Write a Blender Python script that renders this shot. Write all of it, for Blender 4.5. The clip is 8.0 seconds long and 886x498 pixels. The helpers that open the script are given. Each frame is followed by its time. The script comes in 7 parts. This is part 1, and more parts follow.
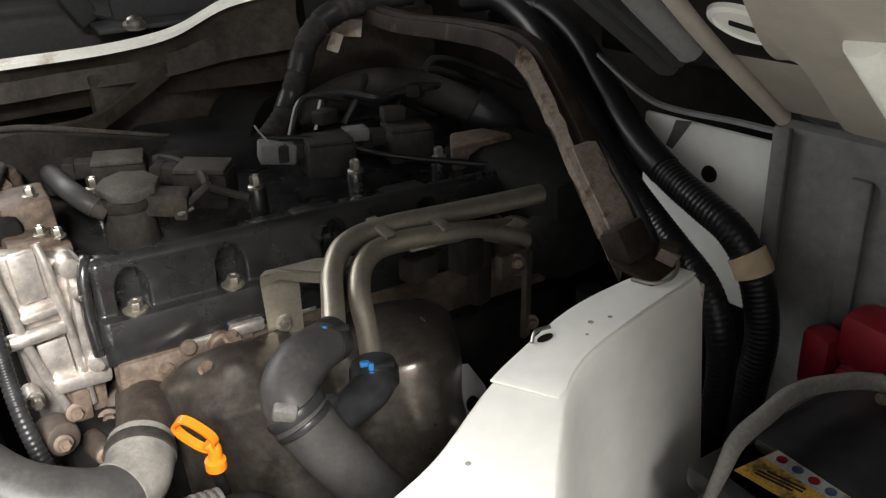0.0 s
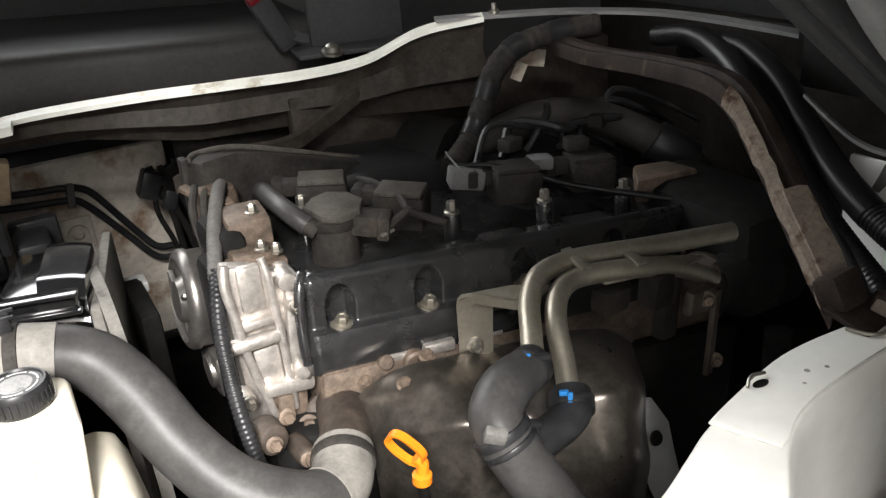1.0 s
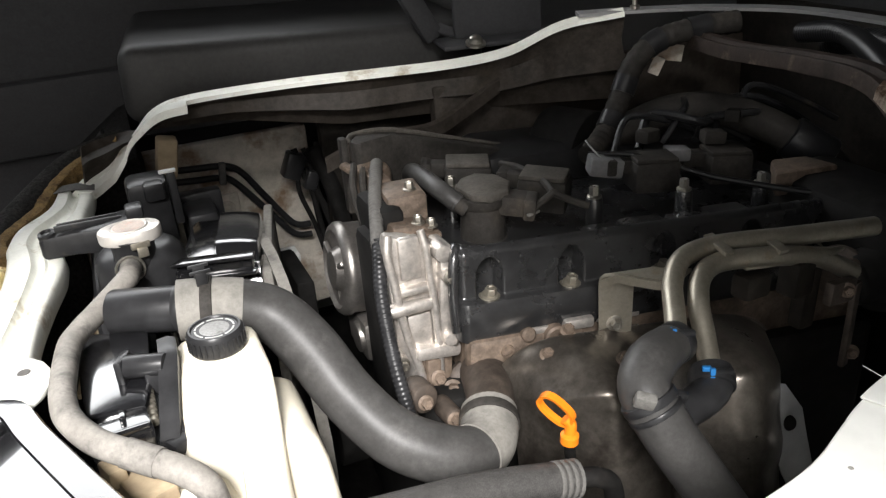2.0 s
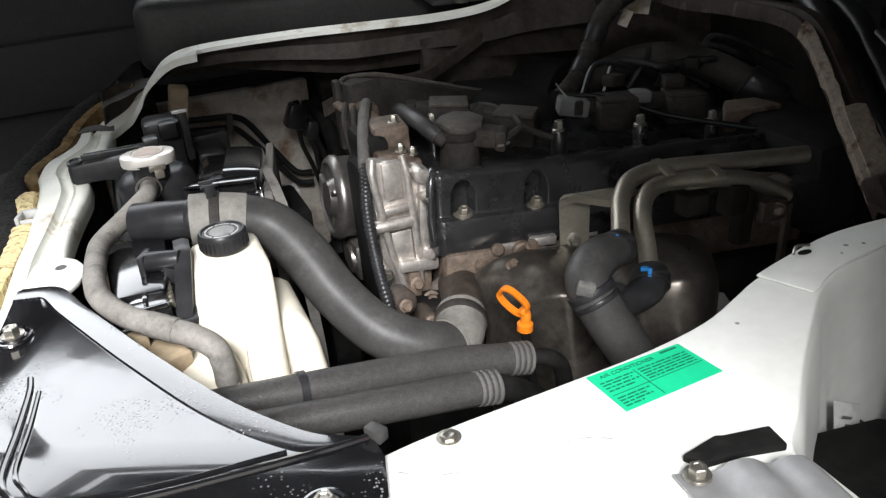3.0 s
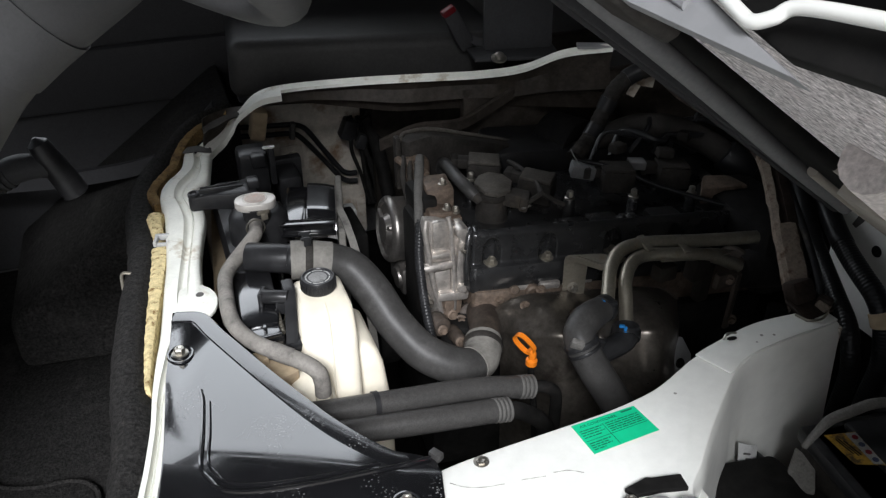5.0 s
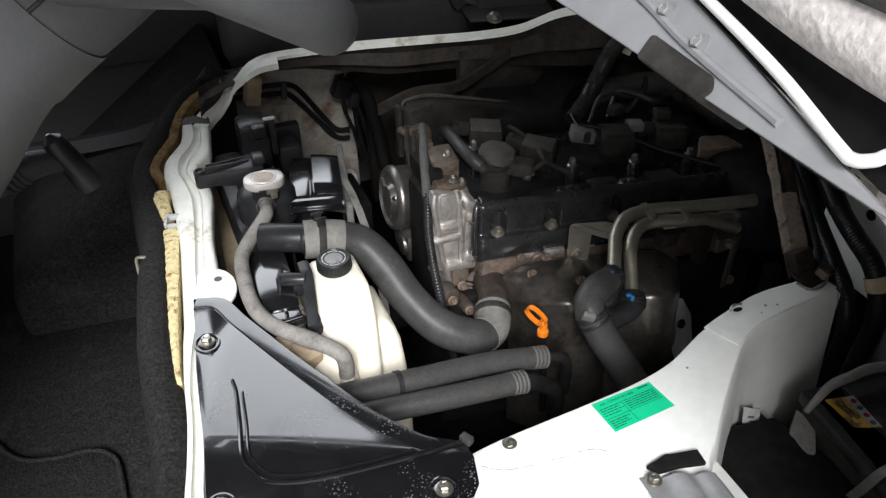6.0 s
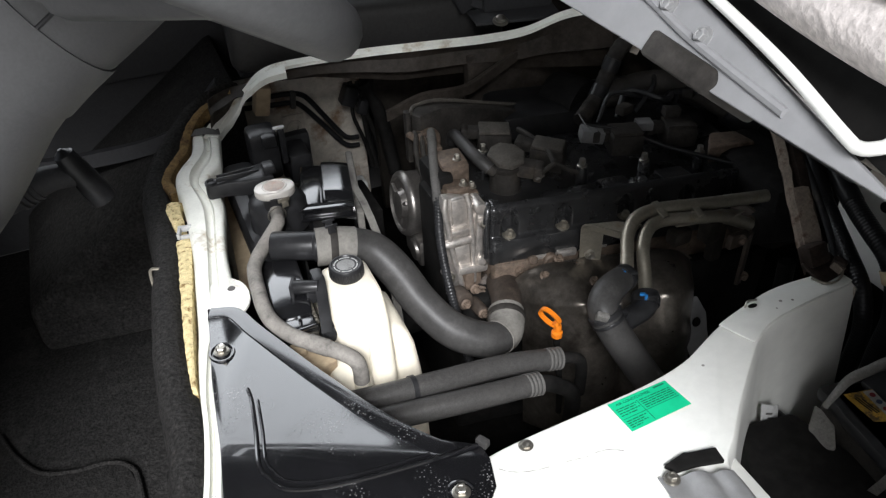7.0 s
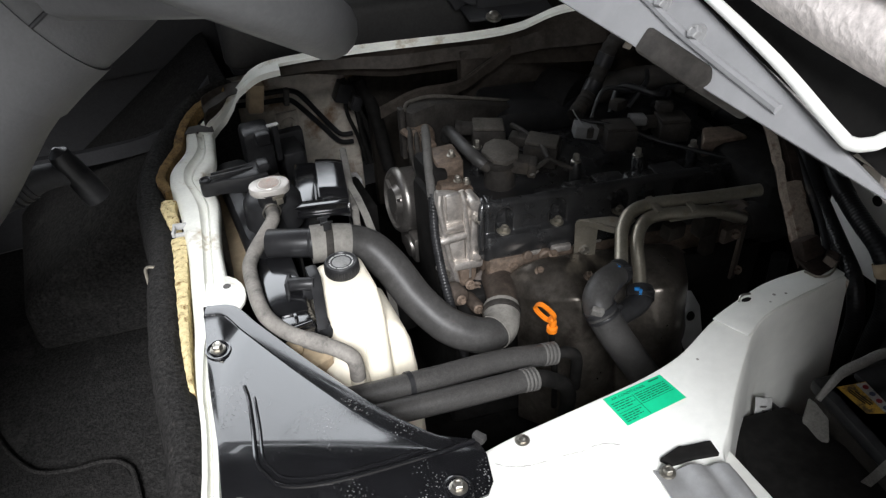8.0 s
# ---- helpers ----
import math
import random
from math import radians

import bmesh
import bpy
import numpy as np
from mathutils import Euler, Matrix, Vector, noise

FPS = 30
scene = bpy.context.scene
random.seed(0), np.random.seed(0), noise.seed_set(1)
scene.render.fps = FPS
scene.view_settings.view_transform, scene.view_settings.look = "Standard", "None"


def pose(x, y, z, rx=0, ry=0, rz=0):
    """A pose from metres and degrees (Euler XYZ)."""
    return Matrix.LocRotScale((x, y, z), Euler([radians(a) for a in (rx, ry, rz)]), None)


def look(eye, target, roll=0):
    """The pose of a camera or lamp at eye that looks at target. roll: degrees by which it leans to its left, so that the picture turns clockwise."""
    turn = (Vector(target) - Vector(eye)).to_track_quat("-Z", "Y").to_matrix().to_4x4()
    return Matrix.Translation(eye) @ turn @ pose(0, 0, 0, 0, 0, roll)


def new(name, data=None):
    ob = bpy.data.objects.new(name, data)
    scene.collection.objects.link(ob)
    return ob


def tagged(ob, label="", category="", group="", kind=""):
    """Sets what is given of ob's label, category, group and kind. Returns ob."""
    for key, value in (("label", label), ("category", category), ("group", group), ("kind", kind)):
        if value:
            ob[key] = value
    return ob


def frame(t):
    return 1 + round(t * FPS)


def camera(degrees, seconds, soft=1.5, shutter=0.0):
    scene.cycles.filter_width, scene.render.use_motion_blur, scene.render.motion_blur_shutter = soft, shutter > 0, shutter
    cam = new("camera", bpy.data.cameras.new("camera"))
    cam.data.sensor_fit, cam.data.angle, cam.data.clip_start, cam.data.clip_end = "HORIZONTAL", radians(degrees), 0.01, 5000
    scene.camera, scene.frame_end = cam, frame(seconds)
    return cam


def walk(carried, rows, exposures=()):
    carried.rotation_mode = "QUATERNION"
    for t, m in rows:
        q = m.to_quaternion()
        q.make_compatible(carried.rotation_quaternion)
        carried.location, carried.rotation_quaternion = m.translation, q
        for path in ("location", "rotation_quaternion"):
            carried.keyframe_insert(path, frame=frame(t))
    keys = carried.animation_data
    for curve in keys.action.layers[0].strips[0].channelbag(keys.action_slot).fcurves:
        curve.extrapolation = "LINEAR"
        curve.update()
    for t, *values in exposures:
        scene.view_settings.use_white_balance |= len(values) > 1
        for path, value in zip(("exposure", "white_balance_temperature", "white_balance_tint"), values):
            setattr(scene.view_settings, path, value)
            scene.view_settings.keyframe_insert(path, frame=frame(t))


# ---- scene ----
cam = camera(56.0, 8.0, soft=1.3)
PATH = [
    (0, (-0.077, -0.246, 1.077), (0.997, 1.185, 0.183), -3.8),
    (0.5, (-0.103, -0.242, 1.093), (0.827, 1.311, 0.243), -5.2),
    (1, (-0.133, -0.224, 1.101), (0.711, 1.381, 0.257), -4.7),
    (1.5, (-0.161, -0.215, 1.114), (0.589, 1.445, 0.288), -4.8),
    (2, (-0.197, -0.247, 1.107), (0.446, 1.456, 0.277), -5.1),
    (2.2, (-0.21, -0.266, 1.099), (0.413, 1.434, 0.25), -4.9),
    (3.3, (-0.214, -0.407, 1.099), (0.397, 1.27, 0.197), -5.6),
    (3.5, (-0.202, -0.436, 1.107), (0.449, 1.204, 0.165), -5.4),
    (4, (-0.155, -0.514, 1.132), (0.609, 1.063, 0.167), -4.3),
    (4.5, (-0.185, -0.539, 1.235), (0.465, 1.102, 0.295), -4.7),
    (5, (-0.304, -0.507, 1.346), (0.271, 1.105, 0.312), -0.8),
    (5.2, (-0.32, -0.49, 1.371), (0.285, 1.019, 0.207), 1.3),
    (6.5, (-0.346, -0.471, 1.415), (0.235, 1.024, 0.22), -2.6),
    (7, (-0.341, -0.474, 1.411), (0.233, 1.037, 0.234), -3.3),
    (7.5, (-0.338, -0.477, 1.415), (0.238, 1.03, 0.233), -3.5),
    (8, (-0.343, -0.475, 1.413), (0.242, 1.025, 0.227), -3.4),
]
EXPOSURE = [(0.0, 1.2, 6750, 10), (0.4, 1.58, 6750, 10), (1.0, 1.5, 6650, 10), (2.2, 1.12, 6550, 10), (3.3, 0.3, 6250, 10), (4.0, -0.56, 6150, 10), (4.6, -0.42, 6150, 10), (5.2, 0.2, 6200, 10), (6.3, 0.32, 6250, 10), (8.0, 0.32, 6250, 10)]
walk(cam, [(t, look(eye, target, roll)) for t, eye, target, roll in PATH], EXPOSURE)

# ---------------------------------------------------------------- world, sun, exposure
world = bpy.data.worlds.new("sky")
scene.world = world
world.use_nodes = True
nt = world.node_tree
sky = nt.nodes.new("ShaderNodeTexSky")
sky.sky_type = "NISHITA"
sky.sun_disc = False
sky.sun_elevation = radians(38)
sky.sun_rotation = radians(201)
sky.dust_density = 3.0
grey = nt.nodes.new("ShaderNodeHueSaturation")
grey.inputs["Saturation"].default_value = 0.35
nt.links.new(sky.outputs[0], grey.inputs["Color"])
nt.links.new(grey.outputs[0], nt.nodes["Background"].inputs[0])
nt.nodes["Background"].inputs[1].default_value = 0.065
sun = new("sun", bpy.data.lights.new("sun", "SUN"))
sun.data.energy, sun.data.angle, sun.data.color = 5.0, radians(20), (1.0, 0.99, 0.985)
sun.matrix_world = look((-0.72, -1.58, 2.49), (0, 0.25, 0.8))


# ---------------------------------------------------------------- materials
def mat(name, col, rough=0.5, metal=0.0, var=0.25, scale=40.0, bump=0.08, spot=None, spot_amt=0.35, coat=0.0, spot_scale=9.0):
    """A surface with fine grain, large patches of another colour and uneven gloss."""
    m = bpy.data.materials.new(name)
    m.use_nodes = True
    t = m.node_tree
    b = t.nodes["Principled BSDF"]
    co = t.nodes.new("ShaderNodeTexCoord")
    n1 = t.nodes.new("ShaderNodeTexNoise")
    n1.inputs["Scale"].default_value, n1.inputs["Detail"].default_value = scale, 6
    n2 = t.nodes.new("ShaderNodeTexNoise")
    n2.inputs["Scale"].default_value, n2.inputs["Detail"].default_value = spot_scale, 5
    n2.inputs["Roughness"].default_value = 0.65
    for n in (n1, n2):
        t.links.new(co.outputs["Object"], n.inputs["Vector"])
    ramp = t.nodes.new("ShaderNodeValToRGB")
    ramp.color_ramp.elements[0].position, ramp.color_ramp.elements[1].position = 0.3, 0.72
    ramp.color_ramp.elements[0].color = (*[c * (1 - var) for c in col], 1)
    ramp.color_ramp.elements[1].color = (*[min(1, c * (1 + var)) for c in col], 1)
    t.links.new(n1.outputs["Fac"], ramp.inputs[0])
    out = ramp.outputs[0]
    patch = t.nodes.new("ShaderNodeMapRange")
    lo = 0.68 - 0.3 * spot_amt
    patch.inputs[1].default_value, patch.inputs[2].default_value = lo, lo + 0.14
    patch.inputs[3].default_value, patch.inputs[4].default_value = 0.0, min(1.0, 0.45 + spot_amt)
    t.links.new(n2.outputs["Fac"], patch.inputs[0])
    if spot:
        mix = t.nodes.new("ShaderNodeMix")
        mix.data_type = "RGBA"
        mix.inputs["B"].default_value = (*spot, 1)
        t.links.new(patch.outputs[0], mix.inputs["Factor"])
        t.links.new(out, mix.inputs["A"])
        out = mix.outputs["Result"]
    n3 = t.nodes.new("ShaderNodeTexNoise")
    n3.inputs["Scale"].default_value, n3.inputs["Detail"].default_value = spot_scale * 9, 8
    n3.inputs["Roughness"].default_value = 0.75
    t.links.new(co.outputs["Object"], n3.inputs["Vector"])
    speck = t.nodes.new("ShaderNodeMapRange")
    speck.inputs[1].default_value, speck.inputs[2].default_value = 0.3, 0.7
    speck.inputs[3].default_value, speck.inputs[4].default_value = 1 - 1.2 * min(var, 0.4), 1 + 0.9 * min(var, 0.4)
    t.links.new(n3.outputs["Fac"], speck.inputs[0])
    grime = t.nodes.new("ShaderNodeVectorMath")
    grime.operation = "SCALE"
    t.links.new(out, grime.inputs[0])
    t.links.new(speck.outputs[0], grime.inputs["Scale"])
    out = grime.outputs[0]
    t.links.new(out, b.inputs["Base Color"])
    rr = t.nodes.new("ShaderNodeMapRange")
    rr.inputs[3].default_value, rr.inputs[4].default_value = max(0.03, rough * 0.75), min(1, rough * 1.3)
    t.links.new(n2.outputs["Fac"], rr.inputs[0])
    t.links.new(rr.outputs[0], b.inputs["Roughness"])
    b.inputs["Metallic"].default_value = metal
    b.inputs["Specular IOR Level"].default_value = 0.5 if rough <= 0.3 or metal >= 0.1 else 0.26 if rough < 0.55 else 0.14
    b.inputs["Coat Weight"].default_value = coat
    b.inputs["Coat Roughness"].default_value = 0.12
    if bump:
        bp = t.nodes.new("ShaderNodeBump")
        bp.inputs["Strength"].default_value, bp.inputs["Distance"].default_value = bump, 0.003
        t.links.new(n1.outputs["Fac"], bp.inputs["Height"])
        t.links.new(bp.outputs[0], b.inputs["Normal"])
    return m


DUST = (0.20, 0.165, 0.125)
RUST = (0.19, 0.085, 0.035)
M = dict(
    white=mat("white_paint", (0.74, 0.74, 0.70), 0.38, var=0.03, bump=0.02, spot=(0.52, 0.48, 0.40), spot_amt=0.12, coat=0.3),
    rim=mat("rim_paint", (0.82, 0.82, 0.75), 0.45, var=0.06, bump=0.05, spot=(0.36, 0.27, 0.15), spot_amt=0.35, coat=0.2, spot_scale=24),
    # Pan white with dirt spots, lowered to carry the shade under the seat.
    pan=mat("dirty_shaded_white", (0.34, 0.31, 0.27), 0.5, var=0.08, spot=(0.34, 0.25, 0.17), spot_amt=0.3, spot_scale=10),
    wellgrey=mat("dark_grey_paint", (0.12, 0.117, 0.114), 0.6, var=0.15, spot=(0.07, 0.066, 0.062), spot_amt=0.35, spot_scale=14),
    dirtywhite=mat("dusty_white_paint", (0.50, 0.46, 0.40), 0.6, var=0.15, spot=(0.22, 0.15, 0.10), spot_amt=0.6, spot_scale=12),
    # Dirty brown taken far darker than real, so the bay's shade is included.
    brown=mat("dirt_and_shade_brown", (0.017, 0.0145, 0.012), 0.65, var=0.4, spot=(0.024, 0.020, 0.017), spot_amt=0.3, bump=0.2, spot_scale=12),
    rusty=mat("rusty_frame", (0.030, 0.022, 0.018), 0.62, var=0.45, spot=(0.16, 0.12, 0.095), spot_amt=0.25, bump=0.25, spot_scale=26),
    rustpale=mat("chipped_sealant", (0.20, 0.165, 0.135), 0.7, var=0.3, spot=(0.06, 0.035, 0.022), spot_amt=0.6, bump=0.25, spot_scale=40),
    # Near black for truly black parts, and for shade in holes and recesses.
    dark=mat("black_and_shade_dark", (0.009, 0.0085, 0.008), 0.7, var=0.4, spot=(0.022, 0.019, 0.017), spot_amt=0.3),
    gloss=mat("gloss_black_paint", (0.009, 0.009, 0.010), 0.13, var=0.2, bump=0.03, spot=(0.05, 0.05, 0.048), spot_amt=0.15, coat=0.8, spot_scale=30),
    plastic=mat("black_plastic", (0.02, 0.02, 0.021), 0.33, var=0.25, bump=0.04, spot=DUST, spot_amt=0.12),
    conduit=mat("glossy_conduit", (0.009, 0.009, 0.0095), 0.36, var=0.2, bump=0.02, spot=(0.02, 0.02, 0.019), spot_amt=0.2),
    castbrown=mat("stained_casting", (0.055, 0.042, 0.033), 0.6, 0.2, var=0.35, bump=0.2, spot=(0.03, 0.022, 0.017), spot_amt=0.4, scale=70, spot_scale=20),
    bluesign=mat("blue_sign_print", (0.03, 0.04, 0.08), 0.5, var=0.2),
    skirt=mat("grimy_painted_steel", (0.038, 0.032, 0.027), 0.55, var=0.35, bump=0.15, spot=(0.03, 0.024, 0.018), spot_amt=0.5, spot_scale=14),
    dust_lit=mat("dust_and_edge_light", (0.080, 0.073, 0.064), 0.7, var=0.3, bump=0.15, spot=(0.05, 0.045, 0.038), spot_amt=0.4, spot_scale=30),
    vinyl=mat("black_seat_vinyl", (0.040, 0.039, 0.038), 0.5, var=0.12, bump=0.08, spot=(0.055, 0.053, 0.05), spot_amt=0.3, scale=200, spot_scale=5),
    palegrey=mat("pale_grey_paint", (0.23, 0.23, 0.235), 0.5, var=0.06, bump=0.02, spot=(0.20, 0.195, 0.19), spot_amt=0.2),
    scuff=mat("grey_scuff", (0.34, 0.33, 0.30), 0.7, var=0.4, spot=(0.5, 0.49, 0.46), spot_amt=0.5, spot_scale=200),
    hosegrey=mat("worn_grey_rubber", (0.23, 0.215, 0.195), 0.55, var=0.2, bump=0.05, spot=(0.09, 0.085, 0.08), spot_amt=0.5, spot_scale=30),
    capprint=mat("faded_cap_print", (0.50, 0.42, 0.37), 0.5, var=0.3, spot=(0.60, 0.30, 0.20), spot_amt=0.4, spot_scale=90),
    cover=mat("valve_cover_plastic", (0.022, 0.022, 0.0225), 0.27, var=0.3, bump=0.06, spot=(0.040, 0.036, 0.032), spot_amt=0.3, spot_scale=14, coat=0.7),
    dusty=mat("dusty_black_plastic", (0.034, 0.031, 0.028), 0.65, var=0.35, bump=0.1, spot=(0.06, 0.05, 0.04), spot_amt=0.4, spot_scale=20),
    rubber=mat("rubber_hose", (0.046, 0.0445, 0.043), 0.42, var=0.22, bump=0.06, spot=(0.075, 0.072, 0.069), spot_amt=0.32, spot_scale=26),
    sleeve=mat("woven_sleeve", (0.050, 0.048, 0.046), 0.36, var=0.25, bump=0.2, spot=(0.062, 0.058, 0.054), spot_amt=0.35, scale=900, spot_scale=24),
    darksteel=mat("dark_machined_steel", (0.24, 0.225, 0.21), 0.36, 0.85, var=0.2, bump=0.05, spot=(0.08, 0.07, 0.06), spot_amt=0.3, spot_scale=30),
    cream=mat("cream_fabric", (0.64, 0.59, 0.565), 0.9, var=0.2, bump=0.3, spot=(0.46, 0.42, 0.40), spot_amt=0.4, scale=300, spot_scale=8),
    grey_rubber=mat("dusty_grey_rubber", (0.20, 0.19, 0.172), 0.65, var=0.2, bump=0.06, spot=(0.09, 0.085, 0.08), spot_amt=0.4, spot_scale=20),
    alloy=mat("cast_aluminium", (0.58, 0.54, 0.50), 0.42, 0.75, var=0.2, bump=0.15, spot=(0.25, 0.19, 0.13), spot_amt=0.25, scale=90, spot_scale=26),
    dirty_alloy=mat("dirty_aluminium", (0.135, 0.10, 0.075), 0.6, 0.2, var=0.35, bump=0.3, spot=(0.045, 0.032, 0.022), spot_amt=0.5, scale=70, spot_scale=22),
    steel=mat("plated_steel", (0.30, 0.275, 0.225), 0.42, 0.75, var=0.15, bump=0.05, spot=(0.25, 0.18, 0.11), spot_amt=0.3, spot_scale=30),
    shield=mat("heat_shield_steel", (0.105, 0.093, 0.080), 0.29, 0.7, var=0.3, bump=0.1, spot=(0.028, 0.022, 0.018), spot_amt=0.45, spot_scale=12),
    bolt=mat("zinc_bolt", (0.36, 0.34, 0.30), 0.35, 0.9, var=0.2, bump=0.05, spot=(0.2, 0.16, 0.12), spot_amt=0.3, spot_scale=80),
    galv=mat("grey_plate", (0.30, 0.30, 0.30), 0.5, 0.5, var=0.08, bump=0.03, spot=(0.33, 0.32, 0.31), spot_amt=0.3),
    tank=mat("translucent_tank", (0.80, 0.74, 0.61), 0.42, var=0.05, bump=0.02, spot=(0.55, 0.42, 0.24), spot_amt=0.15, spot_scale=7),
    orange=mat("orange_plastic", (0.70, 0.19, 0.012), 0.35, var=0.1, bump=0.02, spot=(0.35, 0.12, 0.02), spot_amt=0.2, spot_scale=60),
    green=mat("green_label", (0.015, 0.50, 0.24), 0.4, var=0.05, bump=0.0),
    ink=mat("label_ink", (0.01, 0.14, 0.075), 0.5, var=0.05, bump=0.0),
    foam=mat("yellow_foam", (0.72, 0.60, 0.33), 0.95, var=0.2, bump=0.4, spot=(0.24, 0.15, 0.06), spot_amt=0.55, scale=160, spot_scale=130),
    foamdark=mat("stained_foam", (0.20, 0.13, 0.055), 0.95, var=0.4, bump=0.5, spot=(0.06, 0.035, 0.02), spot_amt=0.5, scale=120, spot_scale=60),
    board=mat("tan_board", (0.42, 0.33, 0.22), 0.8, var=0.12, spot=(0.24, 0.17, 0.11), spot_amt=0.4),
    carpet=mat("black_carpet", (0.024, 0.023, 0.022), 0.95, var=0.6, bump=0.7, spot=(0.050, 0.048, 0.045), spot_amt=0.4, scale=220),
    felt=mat("dark_felt", (0.022, 0.021, 0.020), 0.95, var=0.6, bump=0.8, spot=(0.06, 0.055, 0.05), spot_amt=0.25, scale=260, spot_scale=60),
    seatfelt=mat("grey_felt", (0.60, 0.565, 0.56), 0.95, var=0.6, bump=0.4, spot=(0.66, 0.60, 0.59), spot_amt=0.45, scale=240, spot_scale=70),
    fabric=mat("seat_fabric", (0.105, 0.102, 0.097), 0.9, var=0.25, bump=0.25, spot=(0.13, 0.125, 0.12), spot_amt=0.4, scale=400, spot_scale=4),
    trimgrey=mat("grey_trim", (0.16, 0.16, 0.16), 0.55, var=0.08, bump=0.05, spot=(0.12, 0.12, 0.12), spot_amt=0.3, scale=300, spot_scale=4),
    trimdark=mat("dark_trim", (0.04, 0.04, 0.042), 0.6, var=0.1, bump=0.05, scale=300),
    wheel=mat("wheel_grey", (0.085, 0.085, 0.087), 0.5, var=0.06, bump=0.06, scale=320),
    red=mat("red_plastic", (0.13, 0.005, 0.010), 0.4, var=0.15, spot=(0.22, 0.01, 0.015), spot_amt=0.3),
    redtape=mat("red_tape", (0.75, 0.04, 0.07), 0.4, var=0.1),
    bluetape=mat("blue_tape", (0.18, 0.50, 0.72), 0.4, var=0.1),
    blueclip=mat("blue_clip", (0.02, 0.17, 0.45), 0.4, var=0.1),
    yellow=mat("yellow_label", (0.33, 0.20, 0.03), 0.5, var=0.4, spot=(0.06, 0.04, 0.02), spot_amt=0.7, spot_scale=90),
    paper=mat("white_label", (0.50, 0.50, 0.49), 0.5, var=0.12, spot=(0.26, 0.25, 0.23), spot_amt=0.4, spot_scale=30),
    labelgrey=mat("dusty_label", (0.24, 0.24, 0.235), 0.55, var=0.3, spot=(0.07, 0.068, 0.065), spot_amt=0.55, spot_scale=60),
    strap=mat("dusty_strap", (0.15, 0.145, 0.135), 0.75, var=0.25, spot=(0.08, 0.075, 0.07), spot_amt=0.4, spot_scale=40),
    tape=mat("grey_tape", (0.11, 0.106, 0.10), 0.7, var=0.2, spot=(0.09, 0.085, 0.08), spot_amt=0.45, spot_scale=40),
    chrome=mat("polished_cap", (0.60, 0.57, 0.53), 0.38, 0.4, var=0.06, bump=0.02, spot=(0.45, 0.42, 0.36), spot_amt=0.25, spot_scale=40),
    concrete=mat("concrete", (0.50, 0.49, 0.465), 0.85, var=0.2, scale=6, spot=(0.3, 0.29, 0.28), spot_amt=0.4, spot_scale=1),
    liner=mat("headliner", (0.055, 0.054, 0.053), 0.9, var=0.05, scale=200),
)


def droplets(m):
    """Wet specks on a gloss paint, their glints and dust mixed in as pale colour."""
    t = m.node_tree
    b = t.nodes["Principled BSDF"]
    co = t.nodes.new("ShaderNodeTexCoord")
    vo = t.nodes.new("ShaderNodeTexVoronoi")
    vo.inputs["Scale"].default_value = 360
    mask = t.nodes.new("ShaderNodeTexNoise")
    mask.inputs["Scale"].default_value, mask.inputs["Detail"].default_value = 16, 6
    for n in (vo, mask):
        t.links.new(co.outputs["Object"], n.inputs["Vector"])
    drop = t.nodes.new("ShaderNodeMapRange")
    drop.inputs[1].default_value, drop.inputs[2].default_value = 0.30, 0.12
    t.links.new(vo.outputs["Distance"], drop.inputs[0])
    keep = t.nodes.new("ShaderNodeMapRange")
    keep.inputs[1].default_value, keep.inputs[2].default_value = 0.52, 0.66
    t.links.new(mask.outputs["Fac"], keep.inputs[0])
    both = t.nodes.new("ShaderNodeMath")
    both.operation = "MULTIPLY"
    t.links.new(drop.outputs[0], both.inputs[0])
    t.links.new(keep.outputs[0], both.inputs[1])
    # Drop glints are painted here: pale grey blended in at the specks.
    glint_mix = t.nodes.new("ShaderNodeMix")
    glint_mix.data_type = "RGBA"
    glint_mix.inputs["B"].default_value = (0.42, 0.42, 0.415, 1)
    t.links.new(b.inputs["Base Color"].links[0].from_socket, glint_mix.inputs["A"])
    half = t.nodes.new("ShaderNodeMath")
    half.operation = "MULTIPLY"
    half.inputs[1].default_value = 0.6
    t.links.new(both.outputs[0], half.inputs[0])
    t.links.new(half.outputs[0], glint_mix.inputs["Factor"])
    t.links.new(glint_mix.outputs["Result"], b.inputs["Base Color"])
    bump = t.nodes.new("ShaderNodeBump")
    bump.inputs["Strength"].default_value, bump.inputs["Distance"].default_value = 0.10, 0.0010
    t.links.new(both.outputs[0], bump.inputs["Height"])
    t.links.new(bump.outputs[0], b.inputs["Normal"])
    t.links.new(bump.outputs[0], b.inputs["Coat Normal"])
    b.inputs["Coat Weight"].default_value = 1.0
    rough = t.nodes.new("ShaderNodeMapRange")
    rough.inputs[1].default_value, rough.inputs[2].default_value = 0.44, 0.52
    rough.inputs[3].default_value, rough.inputs[4].default_value = 0.03, 0.11
    t.links.new(mask.outputs["Fac"], rough.inputs[0])
    t.links.new(rough.outputs[0], b.inputs["Coat Roughness"])
    b.inputs["Coat IOR"].default_value = 1.7


M["wet"] = mat("wet_black_paint", (0.008, 0.008, 0.009), 0.14, var=0.2, bump=0.0, spot=(0.05, 0.05, 0.049), spot_amt=0.12, spot_scale=34)
droplets(M["wet"])
for k, ior in (("gloss", 1.7), ("wet", 1.5)):
    M[k].node_tree.nodes["Principled BSDF"].inputs["Coat IOR"].default_value = ior


# ---------------------------------------------------------------- mesh helpers
def V(*a):
    return Vector(a)


